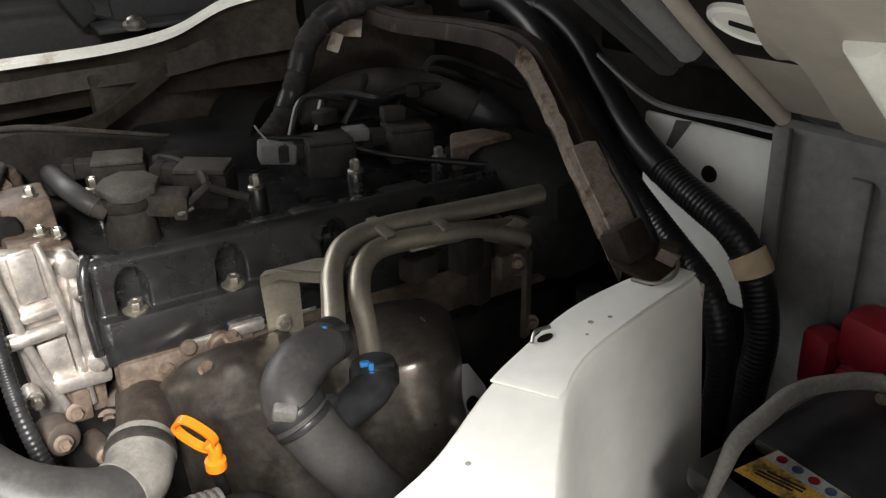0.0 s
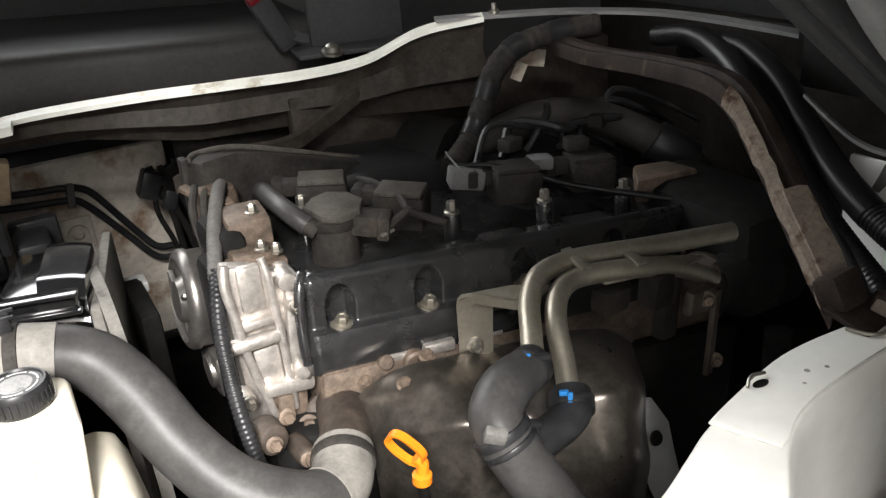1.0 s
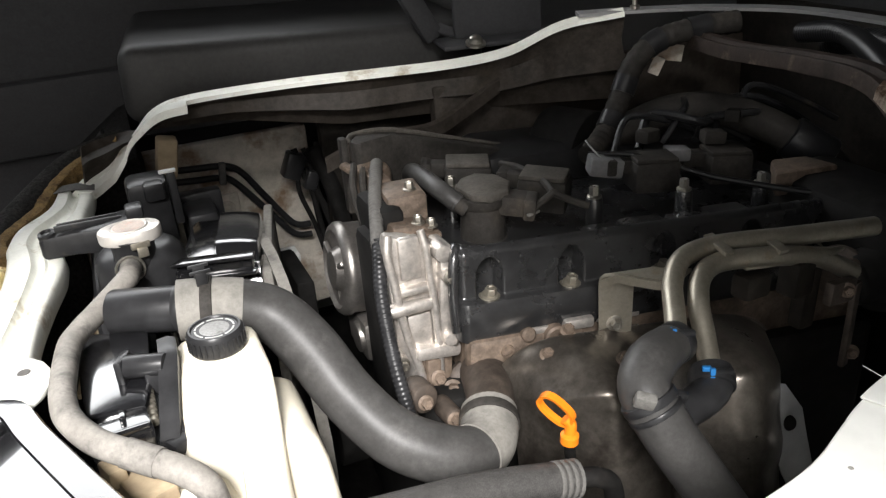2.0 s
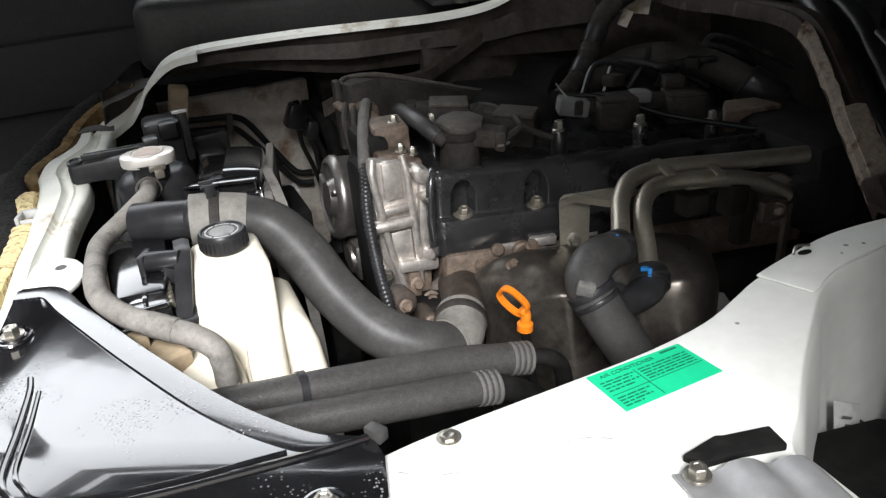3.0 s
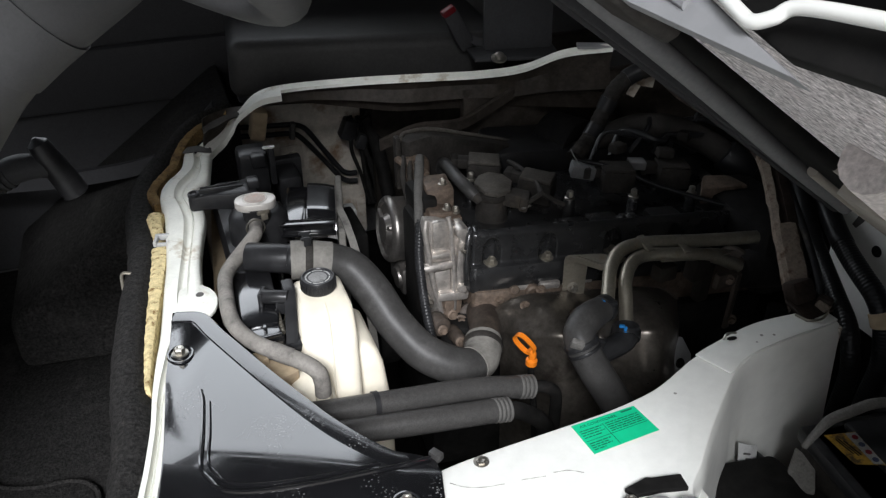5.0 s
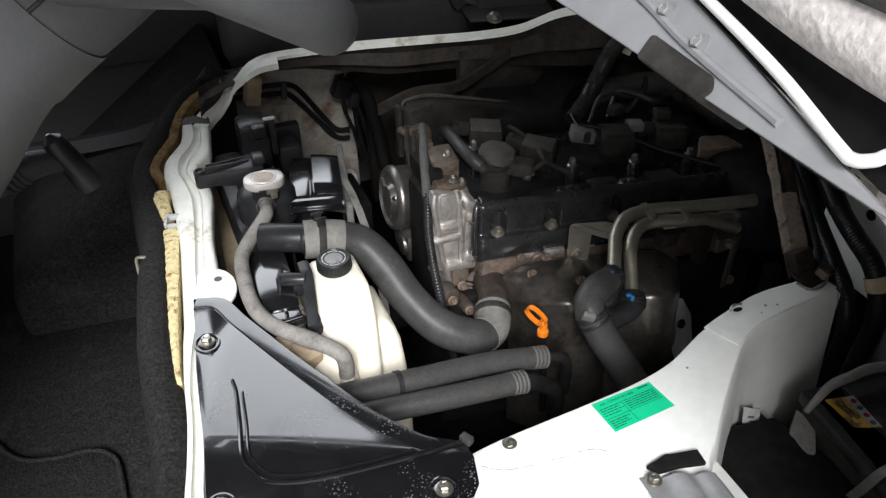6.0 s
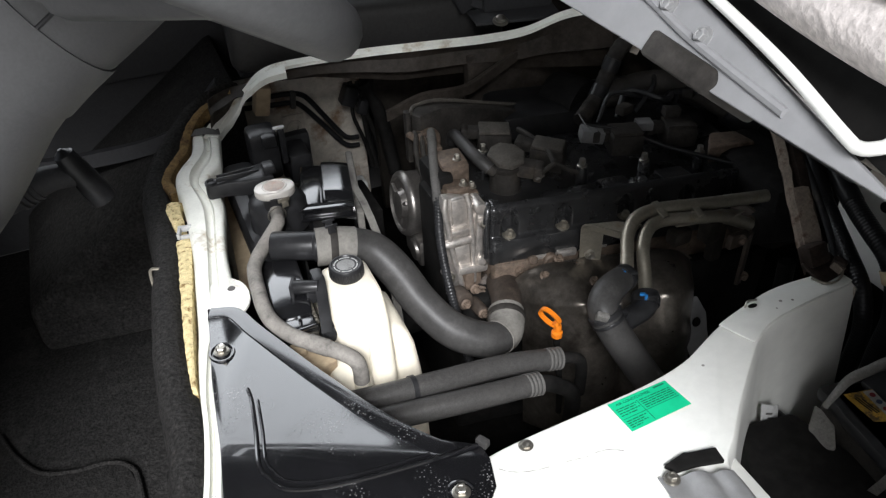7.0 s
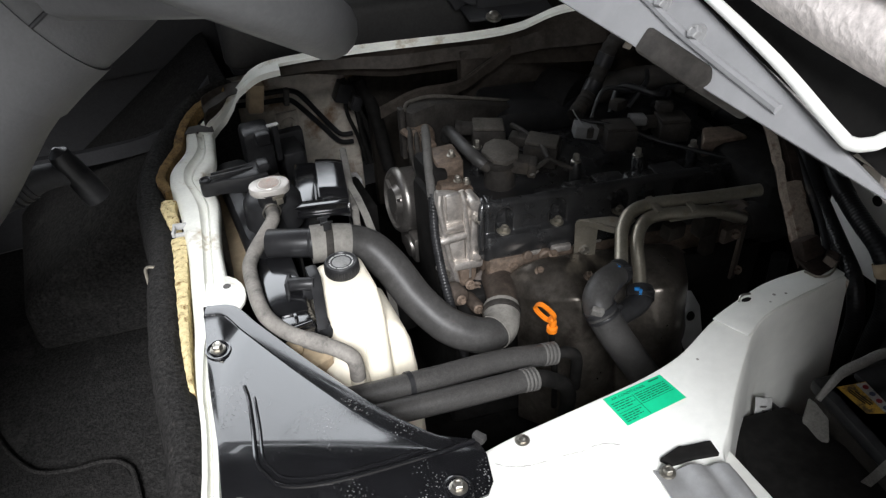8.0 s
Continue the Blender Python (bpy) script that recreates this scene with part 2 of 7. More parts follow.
def thing(name, at, label, category, group="", kind=""):
    e = new(name)
    e.location = at
    e.empty_display_size = 0.02
    return tagged(e, label, category, group, kind)


def base_of(ob):
    p = V(0, 0, 0)
    while ob is not None:
        p = p + ob.location
        ob = ob.parent
    return p


def link_mesh(name, bm, material, smooth=38.0):
    bmesh.ops.remove_doubles(bm, verts=bm.verts[:], dist=1e-6)
    bmesh.ops.recalc_face_normals(bm, faces=bm.faces[:])
    lim = radians(smooth)
    for fc in bm.faces:
        fc.smooth = True
    for ed in bm.edges:
        ed.smooth = len(ed.link_faces) == 2 and ed.calc_face_angle(0) < lim
    me = bpy.data.meshes.new(name)
    bm.to_mesh(me)
    bm.free()
    me.materials.append(material)
    return new(name, me)


def part(name, bm, material, parent, label="", smooth=38.0):
    """One mesh, given in world metres, under a thing or a part."""
    bmesh.ops.translate(bm, verts=bm.verts[:], vec=-base_of(parent))
    ob = link_mesh(name, bm, material, smooth)
    ob.parent = parent
    return tagged(ob, label)


def solo(name, bm, material, label, category, kind="", group="", smooth=38.0):
    """One mesh that is a thing of its own, with its origin at its foot."""
    xs = [v.co for v in bm.verts]
    at = V(sum(c.x for c in xs) / len(xs), sum(c.y for c in xs) / len(xs), min(c.z for c in xs))
    bmesh.ops.translate(bm, verts=bm.verts[:], vec=-at)
    ob = link_mesh(name, bm, material, smooth)
    ob.location = at
    return tagged(ob, label, category, group, kind)


def join(*bms):
    out = bms[0]
    for b in bms[1:]:
        me = bpy.data.meshes.new("t")
        b.to_mesh(me)
        b.free()
        out.from_mesh(me)
        bpy.data.meshes.remove(me)
    return out


def bevel(bm, w, seg=2, angle=28.0):
    bm.normal_update()
    eds = [e for e in bm.edges if len(e.link_faces) == 2 and e.calc_face_angle(0) > radians(angle)]
    if w > 0 and eds:
        bmesh.ops.bevel(bm, geom=eds, offset=w, segments=seg, profile=0.5, affect="EDGES", clamp_overlap=True)
    return bm


def box(c, s, bev=0.0, rot=(0, 0, 0), seg=2):
    bm = bmesh.new()
    bmesh.ops.create_cube(bm, size=1, matrix=pose(*c, *rot) @ Matrix.Diagonal((*s, 1)))
    return bevel(bm, bev, seg)


def prism(outline, z0, z1, bev=0.0, seg=2):
    """An outline of (x, y) drawn up from z0 to z1; z may be functions of (x, y)."""
    bm = bmesh.new()
    fz = lambda z, x, y: z(x, y) if callable(z) else z
    lo = [bm.verts.new((x, y, fz(z0, x, y))) for x, y in outline]
    hi = [bm.verts.new((x, y, fz(z1, x, y))) for x, y in outline]
    bm.faces.new(lo[::-1])
    bm.faces.new(hi)
    n = len(outline)
    for i in range(n):
        bm.faces.new((lo[i], lo[(i + 1) % n], hi[(i + 1) % n], hi[i]))
    bmesh.ops.recalc_face_normals(bm, faces=bm.faces[:])
    return bevel(bm, bev, seg)


def curve(pts, n=6):
    """A smooth line through the points (Catmull-Rom)."""
    p = [V(*q) for q in pts]
    p = [2 * p[0] - p[1], *p, 2 * p[-1] - p[-2]]
    out = []
    for i in range(1, len(p) - 2):
        a, b, c, d = p[i - 1 : i + 3]
        for k in range(n):
            t = k / n
            out.append(0.5 * (2 * b + (c - a) * t + (2 * a - 5 * b + 4 * c - d) * t * t + (3 * b - a - 3 * c + d) * t**3))
    out.append(p[-2].copy())
    return out


def rings(path, radii, seg=14, cap=True, wob=None):
    """A tube along a line, with a radius (or a pair) for each point."""
    bm = bmesh.new()
    tang = [(path[min(i + 1, len(path) - 1)] - path[max(i - 1, 0)]).normalized() for i in range(len(path))]
    side = tang[0].orthogonal().normalized()
    rows = []
    for i, (p, t) in enumerate(zip(path, tang)):
        side = (side - t * side.dot(t)).normalized()
        up = t.cross(side)
        r = radii[i]
        rows.append([bm.verts.new(p + (side * math.cos(2 * math.pi * k / seg) + up * math.sin(2 * math.pi * k / seg)) * r) for k in range(seg)])
    for a, b in zip(rows, rows[1:]):
        for k in range(seg):
            bm.faces.new((a[k], a[(k + 1) % seg], b[(k + 1) % seg], b[k]))
    if cap:
        bm.faces.new(rows[0][::-1])
        bm.faces.new(rows[-1])
    return bm


def tube(pts, r, seg=14, n=6, cap=True):
    path = curve(pts, n)
    return rings(path, [r(i / (len(path) - 1)) if callable(r) else r for i in range(len(path))], seg, cap)


def corrugated(pts, r, pitch=0.006, depth=0.14, seg=14):
    """Split conduit: ribs all along the line."""
    path = curve(pts, 24)
    dist = [0.0]
    for a, b in zip(path, path[1:]):
        dist.append(dist[-1] + (b - a).length)
    steps = max(8, int(dist[-1] / pitch * 4))
    fine, rad, j = [], [], 0
    for i in range(steps + 1):
        d = dist[-1] * i / steps
        while j < len(dist) - 2 and dist[j + 1] < d:
            j += 1
        u = (d - dist[j]) / max(1e-9, dist[j + 1] - dist[j])
        fine.append(path[j].lerp(path[j + 1], min(1, u)))
        rad.append(r * (1 - depth * (i % 4 >= 2)))
    return rings(fine, rad, seg)


def cyl(p0, p1, r0, r1=None, seg=20, bev=0.0):
    bm = rings([V(*p0), V(*p1)], [r0, r0 if r1 is None else r1], seg)
    bmesh.ops.recalc_face_normals(bm, faces=bm.faces[:])
    return bevel(bm, bev, 2, 50)


def lathe(at, axis, profile, seg=28):
    """A turned shape: pairs of (along the axis, radius)."""
    a = V(*axis).normalized()
    return turned(V(*at), a, profile, seg)


def turned(at, a, profile, seg):
    bm = bmesh.new()
    s = a.orthogonal().normalized()
    u = a.cross(s)
    rows = [[bm.verts.new(at + a * h + (s * math.cos(2 * math.pi * k / seg) + u * math.sin(2 * math.pi * k / seg)) * max(r, 1e-5)) for k in range(seg)] for h, r in profile]
    for x, y in zip(rows, rows[1:]):
        for k in range(seg):
            bm.faces.new((x[k], x[(k + 1) % seg], y[(k + 1) % seg], y[k]))
    bm.faces.new(rows[0][::-1])
    bm.faces.new(rows[-1])
    return bm


def sweep(pts, profile, n=6, closed=True, smooth_line=True):
    """A profile of (to the line's right, up) drawn along a line in the plan."""
    path = curve(pts, n) if smooth_line else [V(*p) for p in pts]
    bm = bmesh.new()
    rows = []
    for i, p in enumerate(path):
        t = path[min(i + 1, len(path) - 1)] - path[max(i - 1, 0)]
        right = V(t.y, -t.x, 0).normalized()
        rows.append([bm.verts.new(p + right * a + V(0, 0, b)) for a, b in profile])
    m = len(profile)
    for a, b in zip(rows, rows[1:]):
        for k in range(m if closed else m - 1):
            bm.faces.new((a[k], a[(k + 1) % m], b[(k + 1) % m], b[k]))
    if closed:
        bm.faces.new(rows[0][::-1])
        bm.faces.new(rows[-1])
    return bm


def hexbolt(at, axis, r, h, washer=True):
    """A flanged bolt head with a dished top."""
    a = V(*axis).normalized()
    bm = turned(V(*at) + a * (h * 0.3 if washer else 0), a, [(0, r), (h * 0.85, r), (h, r * 0.85), (h, r * 0.55), (h * 0.88, r * 0.45), (h * 0.88, 0)], 6)
    if washer:
        bm = join(bm, turned(V(*at), a, [(0, r * 1.45), (h * 0.22, r * 1.45), (h * 0.34, r * 1.1), (h * 0.34, 0)], 20))
    return bm


def rows_of(grid, thick=0.0, closed=False):
    """A sheet through a grid of points, with thickness along its normals."""
    bm = bmesh.new()
    vs = [[bm.verts.new(p) for p in row] for row in grid]
    for a, b in zip(vs, vs[1:]):
        for k in range(len(a) - 1):
            bm.faces.new((a[k], a[k + 1], b[k + 1], b[k]))
    if thick:
        bmesh.ops.recalc_face_normals(bm, faces=bm.faces[:])
        bmesh.ops.solidify(bm, geom=bm.faces[:], thickness=thick)
    return bm


# ---------------------------------------------------------------- ground and cab shell
solo("ground", box((0, 0, -0.05), (60, 60, 0.1)), M["concrete"], "grey concrete ground around the parked van", "ground", "structure")
# Glowing panel out of view, added for reflections and fill from the far side.
bd = bpy.data.materials.new("daylight_glow_panel")
bd.use_nodes = True
bb = bd.node_tree.nodes["Principled BSDF"]
bb.inputs["Base Color"].default_value = (0.7, 0.72, 0.75, 1)
bb.inputs["Emission Color"].default_value, bb.inputs["Emission Strength"].default_value = (0.95, 0.98, 1.0, 1), 1.8
solo("backdrop", box((-0.6, 5.0, 3.0), (9.0, 0.05, 6.0)), bd, "unseen glowing panel standing in for daylight at the far window", "sky", "structure")
solo("floor", box((-0.9, 0.35, 0.36), (1.0, 1.9, 0.04), 0.01), M["carpet"], "black carpeted cab floor in the footwell", "floor", "structure")
# Roof out of view, added to shade the cab; dark to weaken reflections.
solo("ceiling", box((0.0, 0.36, 2.0), (2.9, 1.7, 0.05), 0.01), M["liner"], "dark unseen cab roof, added to close off the sky", "ceiling", "structure")
# The window gap is sized to steer the glowing panel's light.
solo("wall_far", join(box((-0.2, 1.27, 0.75), (2.5, 0.04, 0.9), 0.01), box((-0.2, 1.27, 1.93), (2.5, 0.04, 0.10), 0.01), box((0.63, 1.27, 1.54), (0.86, 0.04, 0.74), 0.01)), M["trimgrey"], "grey plastic trim of the far cab door", "wall", "structure")
# Added out of view: the pillar edge shades the arm, well and rear engine.
solo("wall_near", join(box((0.465, -0.62, 1.15), (1.07, 0.05, 1.75), 0.02), box((0.0, -0.60, 1.98), (2.6, 0.12, 0.10), 0.03), box((0.0, -0.42, 0.38), (2.2, 0.3, 0.3), 0.03)), M["white"], "unseen white pillar, sill and roof rail, added to block light", "body panel", "structure")
# Unseen dark sheet that keeps the pillar from bouncing light onto the arm.
solo("wall_pillar_trim", box((0.465, -0.588, 1.15), (1.06, 0.010, 1.70), 0.004), M["trimdark"], "unseen dark panel inside the pillar, added to cut bounce light", "pillar trim", "structure")
solo("wall_rear", box((0.98, 0.3, 1.15), (0.05, 1.9, 1.75), 0.01), M["trimgrey"], "grey bulkhead behind the cab seats", "wall", "structure")
solo("wall_front", join(box((-1.38, 0.36, 0.7), (0.06, 1.8, 0.7), 0.02), box((-1.1, 0.55, 0.95), (0.5, 1.35, 0.16), 0.05)), M["trimdark"], "dark dashboard and front bulkhead of the cab", "wall", "structure")
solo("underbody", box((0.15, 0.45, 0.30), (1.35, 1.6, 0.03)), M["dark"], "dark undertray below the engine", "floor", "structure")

# ---------------------------------------------------------------- painted panel beside the opening
INNER = [(-0.15, -0.012), (-0.10, -0.004), (-0.001, 0.003), (0.055, 0.008), (0.103, 0.018), (0.140, 0.034), (0.164, 0.045), (0.198, 0.056), (0.257, 0.070), (0.312, 0.070), (0.350, 0.064)]
OUTER = [(0.352, 0.042), (0.333, 0.039), (0.285, 0.035), (0.241, 0.029), (0.214, 0.021), (0.191, 0.008), (0.171, -0.008), (0.145, -0.030), (0.119, -0.053), (0.088, -0.083), (0.062, -0.108), (0.056, -0.15), (0.050, -0.235)]
STEP = [(-0.405, -0.046), (-0.34, -0.047), (-0.27, -0.049), (-0.215, -0.053), (-0.165, -0.070), (-0.123, -0.087), (-0.073, -0.100), (-0.035, -0.107), (-0.012, -0.106), (-0.004, -0.120), (-0.004, -0.245)]


def near_panel():
    inn = curve([V(x, y, 0.80) for x, y in INNER], 5)
    out = curve([(x, y, 0.80) for x, y in OUTER], 5)
    step = curve([(x, y, 0.80) for x, y in STEP], 4)[::-1]
    outline = [(p.x, p.y) for p in inn] + [(p.x, p.y) for p in out] + [(p.x, p.y) for p in step] + [(-0.42, 0.0), (-0.40, 0.04)]
    bm = prism(outline[::-1], 0.788, 0.80, 0.003, 3)
    # rolled side that falls from the raised part to the lower sheet
    fall = [(0.0, -0.003), (0.005, -0.006), (0.009, -0.013), (0.012, -0.022), (0.018, -0.027)]
    grid = []
    for i, p in enumerate(step):
        t = step[min(i + 1, len(step) - 1)] - step[max(i - 1, 0)]
        r = V(-t.y, t.x, 0).normalized()
        r = r if r.dot(V(-0.3, -1, 0)) > 0 else -r
        grid.append([p + r * a + V(0, 0, b) for a, b in fall])
    bm = join(bm, rows_of(grid, 0.002))
    # turned-down flange along the engine side
    lip = [V(p.x, p.y - 0.002, 0.797) for p in inn]
    return join(bm, rows_of([[p for p in lip], [p + V(0, 0.004, -0.012) for p in lip], [p + V(0, 0.005, -0.05) for p in lip]], 0.002))


panel = thing("seat_base_panel", (0.0, -0.05, 0.79), "white painted steel seat base beside the engine opening", "body panel", kind="structure")
part("top_sheet", near_panel(), M["white"], panel)


def arm_side():
    """The tall side of the arm, falling into the battery well, with a dented fold near its end."""
    line = curve([(x, y, 0.80) for x, y in OUTER], 5)
    fall = [(0.0, -0.002), (0.002, -0.006), (0.004, -0.016), (0.006, -0.04), (0.009, -0.08), (0.014, -0.15), (0.020, -0.24)]
    grid = []
    for i, p in enumerate(line):
        t = line[min(i + 1, len(line) - 1)] - line[max(i - 1, 0)]
        r = V(-t.y, t.x, 0).normalized()
        r = r if r.dot(V(0.5, -1, 0)) > 0 else -r
        dent = 0.0004 * math.sin(i * 0.9) * math.sin(i * 0.31)
        grid.append([p + r * (a + dent * min(1, -b * 12)) + V(0, 0, b) for a, b in fall])
    return rows_of(grid, 0.002)


arm = [(p.x, p.y + 0.0005) for p in curve([(x, y, 0) for x, y in INNER], 5) if p.x > 0.166] + [(p.x, p.y + 0.002) for p in curve([(x, y, 0) for x, y in OUTER], 5) if p.x > 0.192] + [(0.186, 0.010)]
part("arm_sheet", prism(arm, 0.8005, 0.8022, 0.0008), M["white"], panel)
part("side_sheet", arm_side(), M["white"], panel)
part("lower_sheet", box((-0.165, -0.285, 0.768), (0.51, 0.45, 0.012), 0.004), M["white"], panel)
part("outer_ledge", join(box((0.024, -0.235, 0.788), (0.056, 0.03, 0.022), 0.004), rows_of([[V(-0.20, -0.262, 0.776), V(0.052, -0.242, 0.797)], [V(-0.20, -0.32, 0.770), V(0.056, -0.32, 0.780)]], 0.003)), M["white"], panel)
part("end_cap", box((0.353, 0.053, 0.70), (0.005, 0.030, 0.19), 0.002), M["dirtywhite"], panel)
for x, y, r in ((0.118, 0.005, 0.0016), (0.255, 0.050, 0.0020), (0.268, 0.046, 0.0016), (0.243, 0.042, 0.0013)):
    part("paint_chip", lathe((x, y, 0.8001 if x < 0.166 else 0.8023), (0, 0, 1), [(0, r), (0.0002, r * 0.8), (0.0002, 0)], 9), M["scuff"], panel, "small grey paint chip")

# ---------------------------------------------------------------- front rim of the opening
# each row: outer edge, pressed groove and inner edge of the rim, from the felt side to the engine
RIM = [
    ((-0.392, -0.06), (-0.383, -0.061), (-0.374, -0.062)), ((-0.389, 0.03), (-0.380, 0.029), (-0.370, 0.028)), ((-0.379, 0.085), (-0.371, 0.083), (-0.362, 0.081)),
    ((-0.370, 0.140), (-0.363, 0.134), (-0.354, 0.128)), ((-0.365, 0.194), (-0.357, 0.186), (-0.346, 0.178)), ((-0.358, 0.247), (-0.344, 0.247), (-0.325, 0.24)),
    ((-0.350, 0.294), (-0.328, 0.30), (-0.306, 0.29)), ((-0.340, 0.368), (-0.320, 0.359), (-0.298, 0.355)), ((-0.333, 0.427), (-0.309, 0.430), (-0.293, 0.418)),
    ((-0.329, 0.490), (-0.301, 0.481), (-0.285, 0.473)), ((-0.326, 0.545), (-0.296, 0.531), (-0.274, 0.535)), ((-0.326, 0.580), (-0.299, 0.569), (-0.276, 0.570)),
    ((-0.328, 0.612), (-0.303, 0.606), (-0.283, 0.606)), ((-0.321, 0.652), (-0.296, 0.640), (-0.272, 0.628)), ((-0.302, 0.683), (-0.278, 0.672), (-0.258, 0.647)),
    ((-0.290, 0.710), (-0.268, 0.700), (-0.251, 0.687)), ((-0.282, 0.760), (-0.264, 0.750), (-0.243, 0.740)),
]
RISE = [(-0.252, 0.757, 0.808), (-0.238, 0.772, 0.812), (-0.212, 0.786, 0.822), (-0.188, 0.786, 0.843), (-0.160, 0.778, 0.871), (-0.115, 0.770, 0.883), (0.0, 0.748, 0.887), (0.108, 0.727, 0.886), (0.198, 0.704, 0.887), (0.264, 0.682, 0.896), (0.322, 0.654, 0.922), (0.39, 0.624, 0.932)]
REAR = [(0.34, 0.648, 0.934), (0.42, 0.618, 0.932), (0.50, 0.590, 0.927), (0.58, 0.52, 0.920), (0.62, 0.40, 0.91), (0.64, 0.30, 0.90)]


def rim_sheet():
    ed = [curve([(*r[k], 0.804 - 0.008 * min(1.0, max(0.0, (0.345 - r[1][1]) / 0.05))) for r in RIM], 5) for k in range(3)]
    grid = []
    for a, g, b in zip(*ed):
        w = (b - a).length
        grid.append([a + V(-0.001, 0, -0.022), a + V(0, 0, -0.003), a.lerp(g, 0.18) + V(0, 0, 0.003), a.lerp(g, 0.80) + V(0, 0, 0.004), a.lerp(g, 0.90) + V(0, 0, -0.002), g + V(0, 0, -0.0035), g.lerp(b, 0.16) + V(0, 0, -0.0032), g.lerp(b, 0.26) + V(0, 0, 0.0015), g.lerp(b, 0.36) + V(0, 0, -0.0002), g.lerp(b, 0.46) + V(0, 0, 0.002), g.lerp(b, 0.88) + V(0, 0, 0.0015), b + V(0, 0, -0.002), b + V(0.001, 0, -0.012), b + V(-0.002, 0, -0.022)])
    return rows_of(grid, 0.002)


front_rim = thing("front_rim", (-0.31, 0.4, 0.78), "cream-white painted front rim of the engine opening", "body panel", kind="structure")
part("flange", rim_sheet(), M["rim"], front_rim, smooth=60)
part("ear", prism([(-0.308 + 0.026 * math.cos(a * 0.35), 0.330 + 0.038 * math.sin(a * 0.35)) for a in range(18)], 0.799, 0.8045, 0.002), M["rim"], front_rim)
part("ear_hole", lathe((-0.301, 0.343, 0.8046), (0, 0, 1), [(0, 0.0048), (0.0005, 0.0044), (0.0006, 0.003), (0.0002, 0.002), (0.0002, 0)], 14), M["tape"], front_rim)
part("grey_tape", rows_of([[V(-0.286, 0.748, 0.8085), V(-0.262, 0.742, 0.8105), V(-0.241, 0.736, 0.8075)], [V(-0.284, 0.768, 0.8095), V(-0.260, 0.762, 0.8115), V(-0.240, 0.756, 0.8085)]], 0.0012), M["tape"], front_rim, "grey adhesive tape patch")
far_rim = thing("far_rim", (0.0, 0.72, 0.86), "cream-white painted far rim of the engine opening", "body panel", kind="structure")
part("flange", sweep(RISE, [(0.010, -0.004), (0.009, 0.001), (0.001, 0.003), (-0.004, 0.005), (-0.009, 0.001), (-0.011, -0.006), (0.0, -0.006)]), M["rim"], far_rim)
part("rear_flange", sweep(REAR, [(0.010, -0.003), (0.010, 0.001), (-0.010, 0.002), (-0.010, -0.003)]), M["galv"], far_rim)
part("rear_stud", lathe((0.405, 0.622, 0.934), (0, 0, 1), [(0, 0.006), (0.004, 0.006), (0.005, 0.0035), (0.012, 0.003), (0.012, 0)], 10), M["bolt"], far_rim)


def far_skirt(z_low):
    up = curve(RISE, 5)
    grid = []
    for i, p in enumerate(up):
        low = z_low + 0.026 * max(0.0, min(1.0, (0.06 - p.x) / 0.14))
        k = p.z - low
        w = 0.003 * math.sin(i * 0.7)
        grid.append([V(p.x, p.y - 0.004, p.z - 0.004), V(p.x + 0.002, p.y + 0.004 + w, p.z - 0.3 * k), V(p.x + 0.004, p.y - 0.004 + w, p.z - 0.62 * k), V(p.x + 0.004, p.y + 0.012, p.z - 0.7 * k), V(p.x + 0.006, p.y + 0.02, low)])
    return rows_of(grid, 0.002)


part("corner_gusset", sweep([(-0.262, 0.742, 0.807), (-0.246, 0.764, 0.809), (-0.222, 0.780, 0.817), (-0.196, 0.782, 0.836), (-0.172, 0.772, 0.862), (-0.148, 0.764, 0.880), (-0.12, 0.760, 0.884)], [(0.022, -0.010), (0.020, -0.001), (0.0, 0.0015), (-0.008, -0.005)]), M["rim"], far_rim)
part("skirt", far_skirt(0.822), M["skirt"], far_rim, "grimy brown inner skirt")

# yellow foam and felt edge of the footwell
fo = thing("foam_strip", (-0.35, 0.40, 0.77), "torn yellow foam strip along the rim", "foam")


def ragged(pts, half, low, seed, taper=0.0):
    """A torn strip of foam: uneven width and top along a line in the plan."""
    rg = random.Random(seed)
    line = curve(pts, 10)
    grid = []
    for i, p in enumerate(line):
        t = line[min(i + 1, len(line) - 1)] - line[max(i - 1, 0)]
        r = V(t.y, -t.x, 0).normalized()
        w = half * (1 - taper * (1 - i / (len(line) - 1))) * (0.9 + 0.2 * rg.random())
        z = [0.0015 * (rg.random() - 0.5) for _ in range(5)]
        grid.append([p - r * w + V(0, 0, -low), p - r * w + V(0, 0, z[0]), p - r * w * 0.4 + V(0, 0, 0.002 + z[1]), p + r * w * 0.4 + V(0, 0, 0.002 + z[2]), p + r * w + V(0, 0, z[3]), p + r * w + V(0, 0, -low)])
    bm = rows_of(grid)
    for row in (grid[0], grid[-1]):
        bm.faces.new([bm.verts.new(q) for q in row])
    return bm


part("wide_strip", ragged([(-0.369, 0.205, 0.796), (-0.365, 0.255, 0.797), (-0.359, 0.31, 0.798), (-0.351, 0.37, 0.799), (-0.343, 0.43, 0.80), (-0.337, 0.478, 0.80)], 0.0100, 0.03, 3, 0.75), M["foam"], fo)
part("torn_piece", ragged([(-0.338, 0.515, 0.797), (-0.339, 0.54, 0.799), (-0.340, 0.56, 0.80), (-0.336, 0.578, 0.798)], 0.010, 0.03, 5, 0.3), M["foam"], fo)
